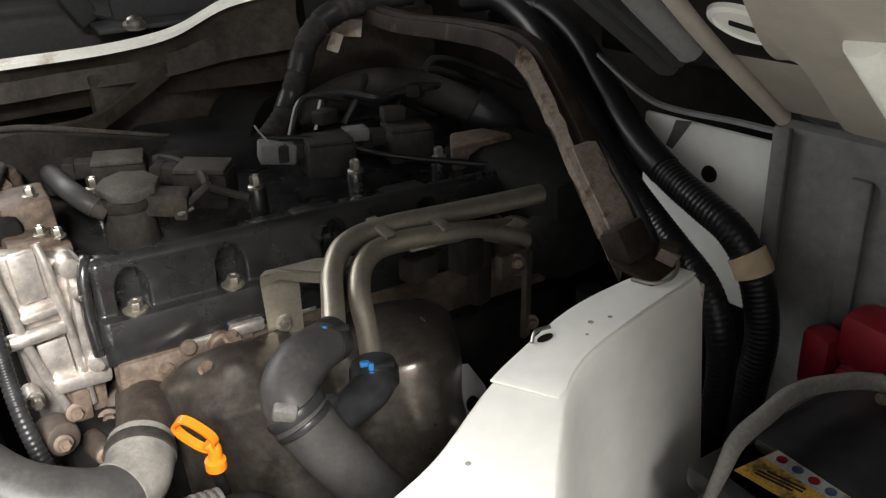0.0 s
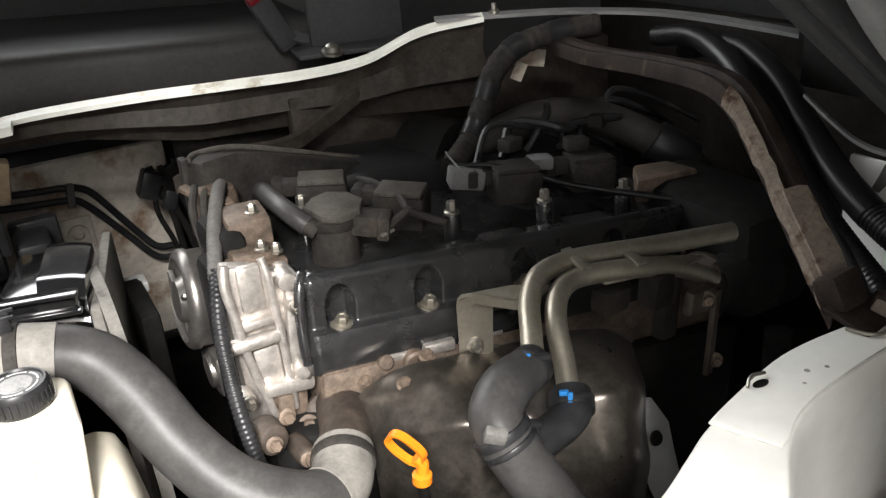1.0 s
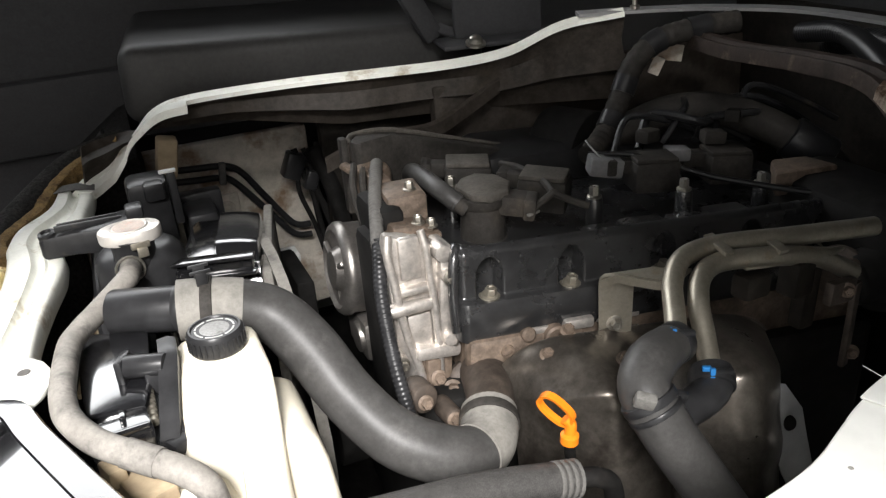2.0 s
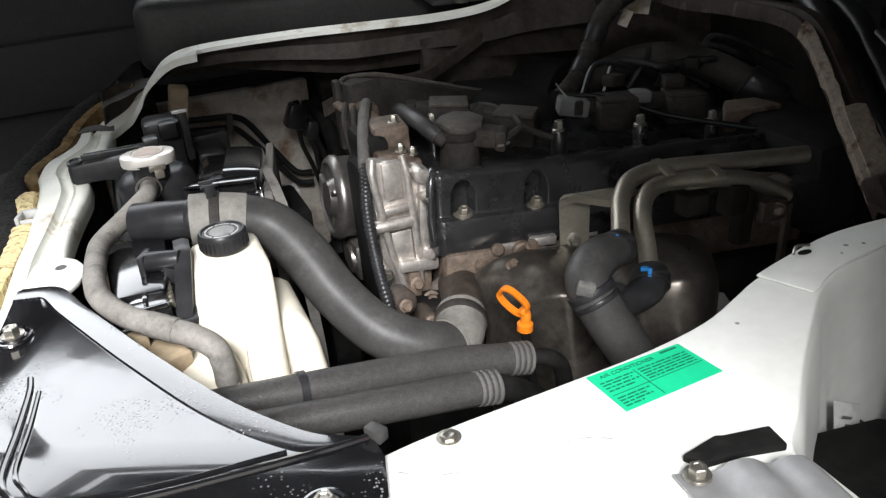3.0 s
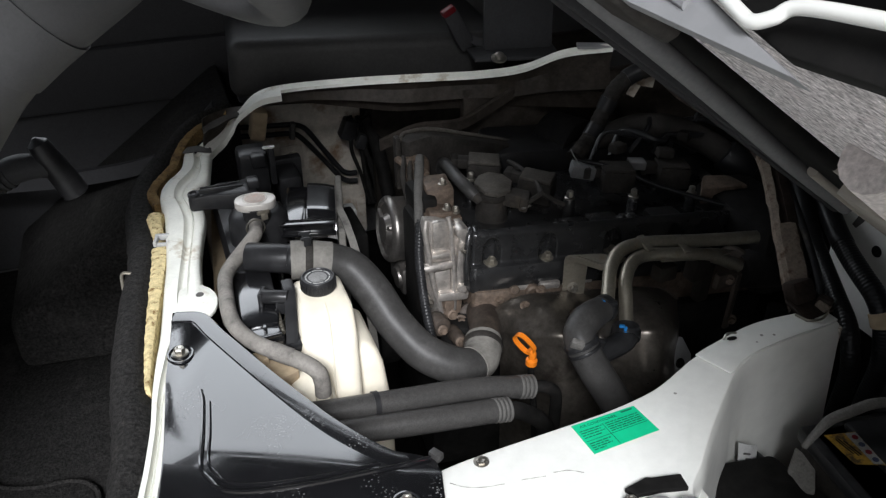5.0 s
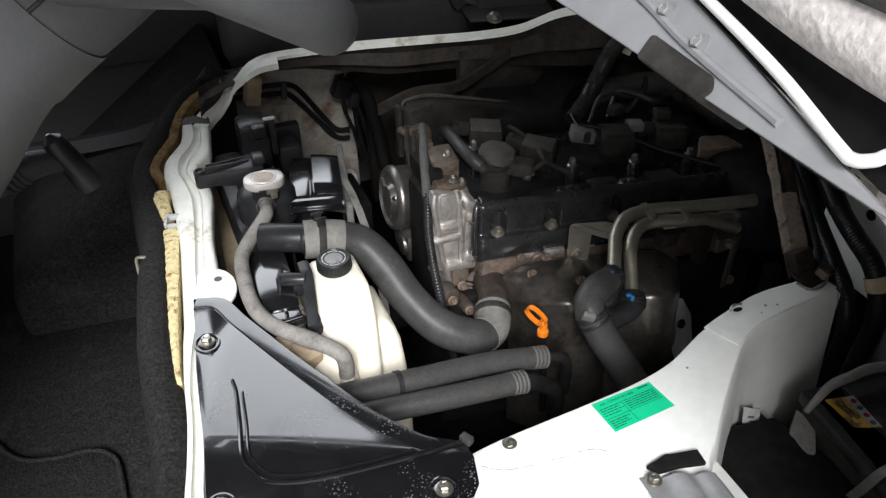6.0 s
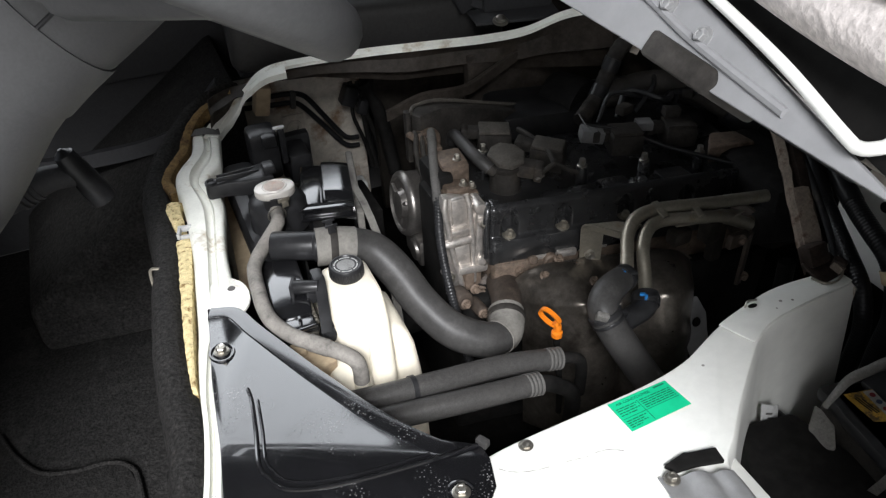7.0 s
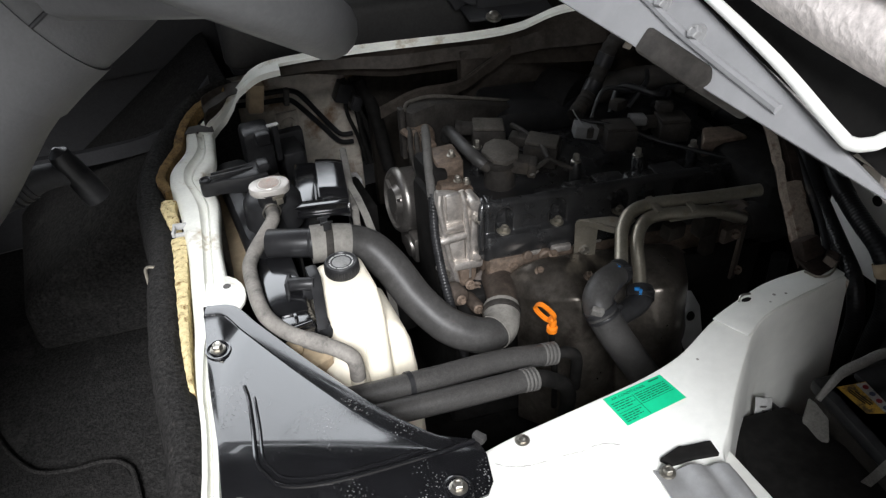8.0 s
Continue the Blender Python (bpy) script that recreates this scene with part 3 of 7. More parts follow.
part("thin_edge", ragged([(-0.331, 0.605, 0.797), (-0.338, 0.645, 0.798), (-0.325, 0.68, 0.80), (-0.303, 0.715, 0.803), (-0.293, 0.745, 0.808), (-0.278, 0.775, 0.816), (-0.255, 0.797, 0.826), (-0.228, 0.806, 0.834), (-0.205, 0.803, 0.845)], 0.007, 0.02, 8), M["foamdark"], fo, "brown stained remnant of foam")
wc = thing("edge_clip", (-0.334, 0.49, 0.795), "small white plastic clip at the foam's end", "clip")
part("clip", join(box((-0.330, 0.500, 0.803), (0.022, 0.005, 0.008), 0.001, (0, 0, -14)), box((-0.341, 0.491, 0.803), (0.004, 0.018, 0.008), 0.001, (0, 0, -14)), box((-0.322, 0.487, 0.803), (0.004, 0.018, 0.008), 0.001, (0, 0, -14)), box((-0.333, 0.484, 0.800), (0.016, 0.004, 0.006), 0.001, (0, 0, -14))), M["paper"], wc)


def felt_side(rows):
    line = curve([(-0.415, -0.12, 0.80), (-0.402, 0.0, 0.80), (-0.391, 0.08, 0.80), (-0.385, 0.14, 0.80), (-0.384, 0.20, 0.80), (-0.383, 0.25, 0.80), (-0.378, 0.32, 0.80), (-0.367, 0.42, 0.80), (-0.358, 0.48, 0.80), (-0.356, 0.56, 0.80), (-0.356, 0.62, 0.80), (-0.342, 0.69, 0.805), (-0.312, 0.75, 0.815), (-0.26, 0.82, 0.835), (-0.20, 0.835, 0.85)], 6)
    wave = random.Random(7)
    grid = []
    for p in line:
        n = 0.0025 * (wave.random() - 0.5)
        grid.append([p + V(dx + n, 0, dz + n) for dx, dz in rows])
    return rows_of(grid, 0.004)


ff = thing("footwell_felt", (-0.38, 0.4, 0.38), "worn dark felt insulation lining the footwell side", "insulation")
part("rolled_edge", felt_side([(0.018, -0.02), (0.012, -0.008), (0.004, -0.003), (-0.008, -0.002), (-0.018, -0.008), (-0.024, -0.022)]), M["felt"], ff, smooth=80)
part("side_sheet", felt_side([(-0.022, -0.018), (-0.028, -0.06), (-0.034, -0.2), (-0.045, -0.42)]), M["carpet"], ff, smooth=80)
solo("wire_clip", tube([(-0.365, 0.432, 0.792), (-0.384, 0.436, 0.797), (-0.387, 0.428, 0.788), (-0.385, 0.418, 0.776), (-0.372, 0.410, 0.768)], 0.0022, 8), M["steel"], "small bent steel wire clip at the felt edge", "clip")

# ---------------------------------------------------------------- black corner cover
cover = thing("corner_cover", (-0.27, 0.12, 0.80), "glossy black painted corner cover bolted over the rim", "cover panel")
OUT = [(-0.334, 0.318), (-0.306, 0.312), (-0.286, 0.262), (-0.262, 0.205), (-0.240, 0.155), (-0.205, 0.082), (-0.168, 0.028), (-0.133, 0.004), (-0.132, -0.015), (-0.140, -0.045), (-0.150, -0.056), (-0.185, -0.058), (-0.235, -0.056), (-0.376, -0.060), (-0.370, 0.02), (-0.358, 0.11), (-0.350, 0.20), (-0.340, 0.27)]
part("sheet", prism(OUT, 0.8008, 0.8042, 0.001), M["wet"], cover)
part("bead", join(tube([(-0.318, 0.170, 0.8042), (-0.318, 0.150, 0.8045), (-0.323, 0.108, 0.8048), (-0.329, 0.066, 0.8048), (-0.323, 0.046, 0.8048), (-0.314, 0.031, 0.8048), (-0.286, 0.019, 0.8048), (-0.24, 0.011, 0.8048), (-0.17, 0.005, 0.8048), (-0.136, 0.004, 0.8048)], 0.0022, 8), tube([(-0.312, 0.150, 0.8042), (-0.3165, 0.108, 0.8044), (-0.322, 0.070, 0.8044), (-0.317, 0.052, 0.8044), (-0.309, 0.0385, 0.8044), (-0.283, 0.0265, 0.8044), (-0.24, 0.0185, 0.8044), (-0.18, 0.0135, 0.8044)], 0.0016, 8)), M["gloss"], cover)
part("turned_edge", sweep([(-0.330, 0.316, 0.8052), (-0.302, 0.302, 0.8060), (-0.286, 0.262, 0.8062), (-0.262, 0.205, 0.8062), (-0.240, 0.155, 0.8062), (-0.205, 0.082, 0.8060), (-0.172, 0.032, 0.8052), (-0.150, 0.011, 0.8040), (-0.134, -0.001, 0.7990)], [(-0.004, -0.030), (-0.003, -0.003), (-0.001, -0.0005), (0.008, 0.0003), (0.016, -0.0008), (0.018, -0.003), (0.012, -0.004), (0.004, -0.006)]), M["wet"], cover)
for bx, by in ((-0.332, 0.236), (-0.172, -0.040), (-0.357, 0.020)):
    part("bolt_well", rings([V(bx + 0.0125 * math.cos(a), by + 0.014 * math.sin(a), 0.8045) for a in [2 * math.pi * k / 24 for k in range(25)]], [0.0018] * 25, 6), M["gloss"], cover)
    part("boss", lathe((bx, by, 0.8042), (0, 0, 1), [(0, 0.0100), (0.0015, 0.0092), (0.002, 0.0080), (0.002, 0)], 24), M["gloss"], cover)
    part("bolt", hexbolt((bx, by, 0.806), (0, 0, 1), 0.0058, 0.0055), M["bolt"], cover, "zinc flange bolt")
part("rubber_tip", box((-0.131, 0.004, 0.806), (0.008, 0.012, 0.008), 0.001, (0, 0, 30)), M["rubber"], cover)

# ---------------------------------------------------------------- bracket plate, label, harness on the panel
plate = thing("bracket_plate", (0.03, -0.15, 0.80), "grey pressed steel cover plate bolted to the seat base", "bracket")
g = []
for i in range(37):
    u = i / 36
    lift = 0.008 * (1 / (1 + math.exp(-(u - 0.36) * 30))) - 0.005 * (1 / (1 + math.exp(-(u - 0.60) * 40))) + 0.005 * (1 / (1 + math.exp(-(u - 0.72) * 40))) - 0.010 * (1 / (1 + math.exp(-(u - 0.95) * 60)))
    near, far = V(-0.014 + 0.068 * u, -0.197 - 0.024 * u, 0), V(-0.006 + 0.066 * u, -0.096 - 0.028 * u, 0)
    g.append([far.lerp(near, v / 8) + V(0, 0, 0.803 + lift + 0.0006 * math.sin(v * 1.3)) for v in range(9)])
part("sheet", rows_of(g, 0.0018), M["galv"], plate)
part("ear", prism([(-0.004 + 0.013 * math.cos(a * 0.4), -0.206 + 0.013 * math.sin(a * 0.4)) for a in range(16)], 0.8018, 0.8042, 0.0005), M["galv"], plate)
for bx, by in ((0.003, -0.104), (-0.004, -0.206)):
    part("washer", lathe((bx, by, 0.8045), (0, 0, 1), [(0, 0.0075), (0.001, 0.0072), (0.001, 0)], 20), M["bolt"], plate)
    part("bolt", hexbolt((bx, by, 0.8052), (0, 0, 1), 0.0048, 0.0045), M["bolt"], plate, "zinc hex bolt")
part("foam_pad", prism([(0.006, -0.088), (0.030, -0.083), (0.034, -0.085), (0.060, -0.090), (0.058, -0.106), (0.034, -0.100), (0.012, -0.098)], 0.800, 0.805, 0.001), M["dark"], plate)
part("foam_pad", prism([(0.018, -0.205), (0.056, -0.208), (0.050, -0.230), (0.022, -0.228)], 0.799, 0.8035, 0.001), M["dark"], plate)

label = thing("service_label", (0.037, -0.019, 0.80), "green adhesive service label with dark print on white panel", "label")
LQ = [V(0.001, -0.001, 0), V(0.070, 0.003, 0), V(0.075, -0.034, 0), V(0.004, -0.040, 0)]


def on_label(u, v, z):
    a = LQ[0].lerp(LQ[1], u)
    b = LQ[3].lerp(LQ[2], u)
    return a.lerp(b, v) + V(0, 0, z)


def patch(u0, v0, u1, v1, z, h=0.00015):
    q = [on_label(u0, v0, z), on_label(u0, v1, z), on_label(u1, v1, z), on_label(u1, v0, z)]
    return prism([(p.x, p.y) for p in q], z, z + h)


part("sheet", patch(0, 0, 1, 1, 0.8006, 0.0004), M["green"], label)
rb = random.Random(21)
bars = [(0.03, 0.60, 0.97, 0.612), (0.40, 0.22, 0.408, 0.96), (0.76, 0.05, 0.94, 0.10)]
for v, u_end in ((0.25, 0.38), (0.32, 0.34), (0.40, 0.38), (0.48, 0.30), (0.68, 0.36), (0.75, 0.30), (0.82, 0.34), (0.89, 0.22)):
    u = 0.04
    while u < u_end:
        w = 0.03 + 0.07 * rb.random()
        bars.append((u, v, min(u + w, u_end), v + 0.03))
        u += w + 0.015
for v in (0.24, 0.31, 0.38, 0.45, 0.52):
    u = 0.44
    while u < 0.94:
        w = 0.03 + 0.08 * rb.random()
        bars.append((u, v, min(u + w, 0.95), v + 0.028))
        u += w + 0.015
for u0, v0, u1, v1 in bars:
    part("print_bar", patch(u0, v0, u1, v1, 0.8011), M["ink"], label)
tc = bpy.data.curves.new("heading", "FONT")
tc.body, tc.size, tc.extrude = "AIR CONDITIONER", 0.0046, 0.0001
to = new("heading", tc)
to.parent = label
to.matrix_basis = Matrix.Translation(on_label(0.09, 0.16, 0.8012) - label.location) @ Matrix.Rotation(math.atan2(0.004, 0.069), 4, "Z")
tc.materials.append(M["ink"])

tp = thing("tape_patch", (-0.206, -0.085, 0.80), "black adhesive tape patch on the white panel", "tape")
part("strip", box((-0.206, -0.088, 0.8012), (0.020, 0.050, 0.0012), 0.0004, (0, 0, -6)), M["trimdark"], tp)
panel_bolt = thing("panel_bolt", (-0.094, -0.012, 0.80), "small zinc bolt set in the white panel", "bolt")
part("head", hexbolt((-0.094, -0.012, 0.80), (0, 0, 1), 0.0050, 0.0018), M["bolt"], panel_bolt)

harness = thing("wiring_harness", (-0.1, -0.13, 0.78), "black taped wiring harness with red and blue marker tape", "cable harness")
HP = [(-0.26, -0.190, 0.786), (-0.20, -0.146, 0.790), (-0.150, -0.129, 0.794), (-0.109, -0.1335, 0.796), (-0.080, -0.138, 0.797), (-0.051, -0.146, 0.797), (-0.010, -0.161, 0.798)]
part("sleeve", tube(HP, lambda u: 0.0098 + 0.0004 * math.sin(u * 60), 16, 10), M["plastic"], harness)
for dx, dy, r in ((0.002, 0.004, 0.0035), (-0.004, -0.005, 0.0030)):
    part("bundle_wire", tube([(x + dx, y + dy, z + 0.0058) for x, y, z in HP], r, 8, 8), M["plastic"], harness)
hc = curve(HP, 24)


def tape_half(i0, i1, lo, hi):
    """A strip of tape round part of the sleeve."""
    grid = []
    for i in range(i0, i1 + 1):
        t = (hc[i + 1] - hc[i - 1]).normalized()
        side = V(t.y, -t.x, 0).normalized()
        up = side.cross(t)
        grid.append([hc[i] + (side * math.cos(a) + up * math.sin(a)) * 0.0124 for a in [radians(lo + (hi - lo) * k / 8) for k in range(9)]])
    return rows_of(grid, 0.0005)


for i0, i1, lo, hi, mm in ((64, 69, 38, 200, "redtape"), (67, 72, -30, 38, "bluetape"), (87, 90, 90, 150, "redtape"), (107, 110, 40, 200, "redtape"), (111, 114, 40, 200, "redtape"), (115, 119, 40, 200, "redtape"), (107, 119, -30, 38, "bluetape")):
    part("marker_tape", tape_half(i0, i1, lo, hi), M[mm], harness, "coloured marker tape")
for k in range(5):
    part("strand", tube([tuple(hc[i] + V(0.0, -0.004 + 0.002 * k, 0.0093)) for i in range(60 + 3 * k, 104 + 2 * k, 6)], 0.0007, 6, 4), M["plastic" if k % 2 else "labelgrey"], harness)
part("rubber_boot", tube([(-0.036, -0.151, 0.797), (-0.028, -0.154, 0.798), (-0.020, -0.157, 0.799), (-0.004, -0.163, 0.799)], lambda u: 0.0118 + 0.0016 * min(1, u * 3) + 0.0006 * math.sin(u * 40), 16), M["plastic"], harness)

for pts in ([(-0.129, -0.026, 0.8002), (-0.118, -0.035, 0.8002), (-0.102, -0.041, 0.8002), (-0.085, -0.0435, 0.8002)], [(-0.070, -0.0445, 0.8002), (-0.060, -0.046, 0.8002), (-0.048, -0.048, 0.8002)], [(-0.040, -0.0465, 0.8002), (-0.026, -0.049, 0.8002), (-0.015, -0.056, 0.8002)]):
    sc = curve(pts, 6)
    part("scratch", rings(sc, [0.0001 + 0.00035 * abs(math.sin(k * 0.61 + pts[0][0] * 40)) for k in range(len(sc))], 6), M["scuff"], panel, "thin grey scuff line")
notch = part("arm_notch", prism([(0.222 + 0.0060 * math.cos(a), 0.0565 + 0.0030 * math.sin(a)) for a in [2 * math.pi * k / 14 for k in range(14)]], 0.8022, 0.8028), M["dark"], panel, "small dark clip hole")
part("clip_lip", tube([(0.212, 0.0575, 0.803), (0.219, 0.0615, 0.806), (0.231, 0.0615, 0.804)], 0.0012, 6), M["bolt"], notch)


# ---------------------------------------------------------------- engine
engine = thing("engine", (0.2, 0.45, 0.33), "dusty four-cylinder engine with black plastic valve cover", "engine")
TILT_E, YAW_E = radians(4.0), radians(-5.0)
EO = V(0.033, 0.353, 0.8077)


def E(x, y, z):
    """Engine axes: along, across, up from the valve cover's near front top corner."""
    a, c = x * math.cos(TILT_E) + z * math.sin(TILT_E), -x * math.sin(TILT_E) + z * math.cos(TILT_E)
    return EO + V(a * math.cos(YAW_E) - y * math.sin(YAW_E), a * math.sin(YAW_E) + y * math.cos(YAW_E), c)


def tilt_mesh(bm):
    for v in bm.verts:
        v.co = E(*v.co)
    return bm


def ebox(c, s, bev=0.0, rot=(0, 0, 0)):
    return tilt_mesh(box(c, s, bev, rot))


POCKETS = (0.040, 0.119, 0.214, 0.309, 0.40)


def pocket_depth(x, z):
    """How far the near face of the valve cover is pressed in round a bolt, as a smooth arch."""
    for px in POCKETS:
        u, w = abs(x - px) / 0.0135, max(0.0, (z + 0.030) / 0.021)
        r = math.sqrt(u * u + w * w)
        if r < 1.0 and z > -0.0465:
            k = min(1.0, (1.0 - r) / 0.30)
            return 0.020 * k * k * (3 - 2 * k)
    return 0.0


def valve_cover():
    prof = [(-0.006, -0.086), (-0.009, -0.078), (-0.009, -0.052), (-0.007, -0.048), (0.0, -0.047)] + [(0.002 + 0.00005 * k, -0.045 + 0.001 * k) for k in range(40)] + [(0.005, -0.004), (0.008, -0.001), (0.012, 0.0), (0.018, -0.003), (0.026, -0.014), (0.036, -0.024), (0.10, -0.026), (0.20, -0.024), (0.23, -0.03), (0.238, -0.036), (0.238, -0.086)]
    xs = [0.010, 0.012, 0.016] + [0.018 + 0.001 * k for k in range(442)] + [0.461, 0.465]
    grid = []
    for x in xs:
        k = 0.010 if x in (0.010, 0.465) else 0.003 if x in (0.012, 0.461) else 0.0
        grid.append([E(x, y + (k if y < 0.1 else -k) + pocket_depth(x, z) * (-0.001 < y < 0.0045), z - (k if z > -0.02 else 0)) for y, z in prof])
    bm = rows_of(grid)
    for row in (grid[0], grid[-1]):
        bm.faces.new([bm.verts.new(p) for p in row])
    return bm


part("valve_cover", valve_cover(), M["cover"], engine, "black plastic valve cover", 50)
part("end_lip", tilt_mesh(tube([(0.008, 0.0, -0.075), (0.006, 0.002, -0.045), (0.007, 0.006, -0.016), (0.012, 0.016, -0.002), (0.014, 0.035, -0.012), (0.016, 0.07, -0.018)], 0.0048, 10)), M["cover"], engine)
for x in POCKETS:
    part("cover_bolt", tilt_mesh(join(hexbolt((x, 0.002, -0.046), (0, -0.2, 1), 0.0056, 0.007), cyl((x, 0.004, -0.054), (x, 0.004, -0.046), 0.0098, seg=16))), M["steel"], engine, "zinc flange bolt")
for x0, x1 in ((0.02, 0.035), (0.14, 0.18), (0.235, 0.28)):
    part("cover_rib", ebox(((x0 + x1) / 2, 0.030, -0.013), (x1 - x0, 0.022, 0.012), 0.003), M["cover"], engine)
for x0, y0, sx, sy in ((0.125, 0.035, 0.05, 0.03), (0.215, 0.040, 0.05, 0.04), (0.31, 0.042, 0.05, 0.04)):
    part("cover_hump", ebox((x0, y0, -0.022), (sx, sy, 0.022), 0.008), M["cover"], engine)
ch_ = part("cylinder_head", ebox((0.24, 0.115, -0.11), (0.44, 0.23, 0.06), 0.006), M["dirty_alloy"], engine, "grimy cast aluminium cylinder head")
part("head_ledge", ebox((0.085, -0.004, -0.083), (0.036, 0.014, 0.007), 0.002), M["alloy"], ch_)
part("head_ledge", ebox((0.122, -0.006, -0.081), (0.030, 0.018, 0.011), 0.003), M["alloy"], ch_)
part("head_ledge", ebox((0.165, -0.003, -0.084), (0.045, 0.010, 0.006), 0.002), M["alloy"], ch_)
part("head_flange", ebox((0.072, -0.002, -0.112), (0.112, 0.020, 0.058), 0.006), M["dirty_alloy"], ch_)
part("head_flange", ebox((0.17, 0.004, -0.108), (0.10, 0.014, 0.044), 0.005), M["dirty_alloy"], ch_)
for x, z in ((0.032, -0.124), (0.052, -0.097), (0.078, -0.112), (0.104, -0.122), (0.060, -0.13)):
    part("head_boss", tilt_mesh(lathe((x, -0.011, z), (0, -1, 0), [(0, 0.0068), (0.003, 0.006), (0.003, 0.0042), (-0.001, 0.0035), (-0.001, 0)], 16)), M["dirty_alloy"], ch_)
part("head_plug", tilt_mesh(lathe((0.098, -0.008, -0.089), (0, -1, 0), [(0, 0.011), (0.008, 0.011), (0.010, 0.009), (0.010, 0.005), (0.005, 0.004), (0.005, 0)], 20)), M["dirty_alloy"], engine)
part("head_plug", tilt_mesh(lathe((0.072, -0.008, -0.085), (0, -1, 0.3), [(0, 0.007), (0.006, 0.007), (0.008, 0.005), (0.008, 0)], 14)), M["dirty_alloy"], engine)
# Block coloured near black to carry the shade low in the bay.
part("block", join(ebox((0.22, 0.11, -0.26), (0.50, 0.25, 0.25), 0.01)), M["dark"], engine, "grimy cast engine block, coloured for deep shade")


# bright timing cover at the front
def slab(x, y, z, bev=0.002, rot=(0, 0, 0)):
    return box(((x[0] + x[1]) / 2, (y[0] + y[1]) / 2, (z[0] + z[1]) / 2), (x[1] - x[0], y[1] - y[0], z[1] - z[0]), bev, rot)


TS = V(-0.006, -0.018, 0.011)


def stand(bm):
    """Turns a shape drawn in (x, z) upright, its height becoming depth."""
    for v in bm.verts:
        v.co = V(v.co.x, -v.co.z, v.co.y)
    return bm


def timed(bm):
    """Moves a shape with the timing case."""
    bmesh.ops.translate(bm, verts=bm.verts[:], vec=TS)
    return bm


tcov = part("timing_cover", timed(stand(prism([(x, z) for x, z in ((-0.006, 0.645), (0.038, 0.645), (0.042, 0.70), (0.041, 0.795), (0.030, 0.803), (0.010, 0.811), (-0.006, 0.815), (-0.010, 0.80))], -0.412, -0.394, 0.003))), M["alloy"], engine, "bright cast aluminium timing cover")
part("edge_rib", timed(tube([(-0.006, 0.392, 0.818), (-0.009, 0.388, 0.80), (-0.006, 0.387, 0.775), (-0.003, 0.387, 0.745), (0.002, 0.388, 0.715), (0.008, 0.389, 0.69), (0.014, 0.391, 0.662)], 0.0040, 10)), M["alloy"], tcov)
part("edge_rib", timed(tube([(0.024, 0.392, 0.816), (0.026, 0.388, 0.80), (0.027, 0.387, 0.775), (0.029, 0.387, 0.74), (0.030, 0.388, 0.70), (0.030, 0.390, 0.672)], 0.0036, 10)), M["alloy"], tcov)
part("flange", timed(slab((0.034, 0.046), (0.386, 0.44), (0.690, 0.798), 0.003, (0, 5, 0))), M["alloy"], tcov)
part("gasket_edge", timed(tube([(0.046, 0.39, 0.796), (0.050, 0.384, 0.775), (0.051, 0.380, 0.75), (0.049, 0.380, 0.725), (0.044, 0.384, 0.70)], 0.003, 8)), M["bolt"], tcov)
part("cross_rib", timed(slab((-0.004, 0.030), (0.386, 0.40), (0.759, 0.766), 0.002)), M["alloy"], tcov)
part("cross_boss", timed(cyl((-0.014, 0.386, 0.749), (0.026, 0.388, 0.747), 0.0065, 0.006, 18, 0.001)), M["alloy"], tcov)
part("lower_panel", timed(slab((0.003, 0.026), (0.389, 0.40), (0.702, 0.738), 0.003)), M["alloy"], tcov)
part("upper_panel", timed(slab((0.002, 0.022), (0.390, 0.40), (0.772, 0.812), 0.003)), M["alloy"], tcov)
part("foot", timed(slab((0.006, 0.050), (0.382, 0.43), (0.690, 0.704), 0.004, (0, 8, 0))), M["alloy"], tcov)
for x, y, z, r in ((0.040, 0.384, 0.793, 0.0085), (0.043, 0.382, 0.771, 0.0075), (-0.010, 0.380, 0.700, 0.0075), (0.040, 0.382, 0.708, 0.007)):
    part("boss", timed(cyl((x, y + 0.016, z), (x, y - 0.002, z), r, r * 0.92, 16, 0.001)), M["alloy"], tcov)
for x, y, z in ((0.043, 0.379, 0.771), (-0.010, 0.377, 0.700), (-0.016, 0.388, 0.748)):
    part("bolt", timed(hexbolt((x, y, z), (0, -1, 0), 0.0046, 0.006)), M["bolt"], tcov)
part("lower_case", timed(join(slab((0.004, 0.040), (0.392, 0.46), (0.57, 0.692), 0.006, (0, 6, 0)), slab((0.012, 0.026), (0.384, 0.40), (0.59, 0.690), 0.003, (0, 5, 0)))), M["dirty_alloy"], engine, "grimy lower timing case")
part("case_boss", timed(cyl((0.012, 0.40, 0.640), (0.012, 0.374, 0.640), 0.014, 0.012, 20, 0.003)), M["dirty_alloy"], engine)
# round cover ahead of the timing case
part("round_cover", lathe((0.010, 0.518, 0.737), (-1, 0.0, 0.12), [(0, 0.047), (0.026, 0.047), (0.029, 0.049), (0.034, 0.049), (0.038, 0.046), (0.040, 0.041), (0.036, 0.038), (0.034, 0.024), (0.042, 0.019), (0.044, 0.010), (0.044, 0)], 44), M["darksteel"], engine, "round machined front cover")
for k in range(3):
    a = 0.5 + 2.094 * k
    part("cover_rib", box((-0.027, 0.518 + 0.022 * math.cos(a), 0.741 + 0.022 * math.sin(a)), (0.006, 0.032, 0.006), 0.002, (math.degrees(a), 0, 0)), M["darksteel"], engine)
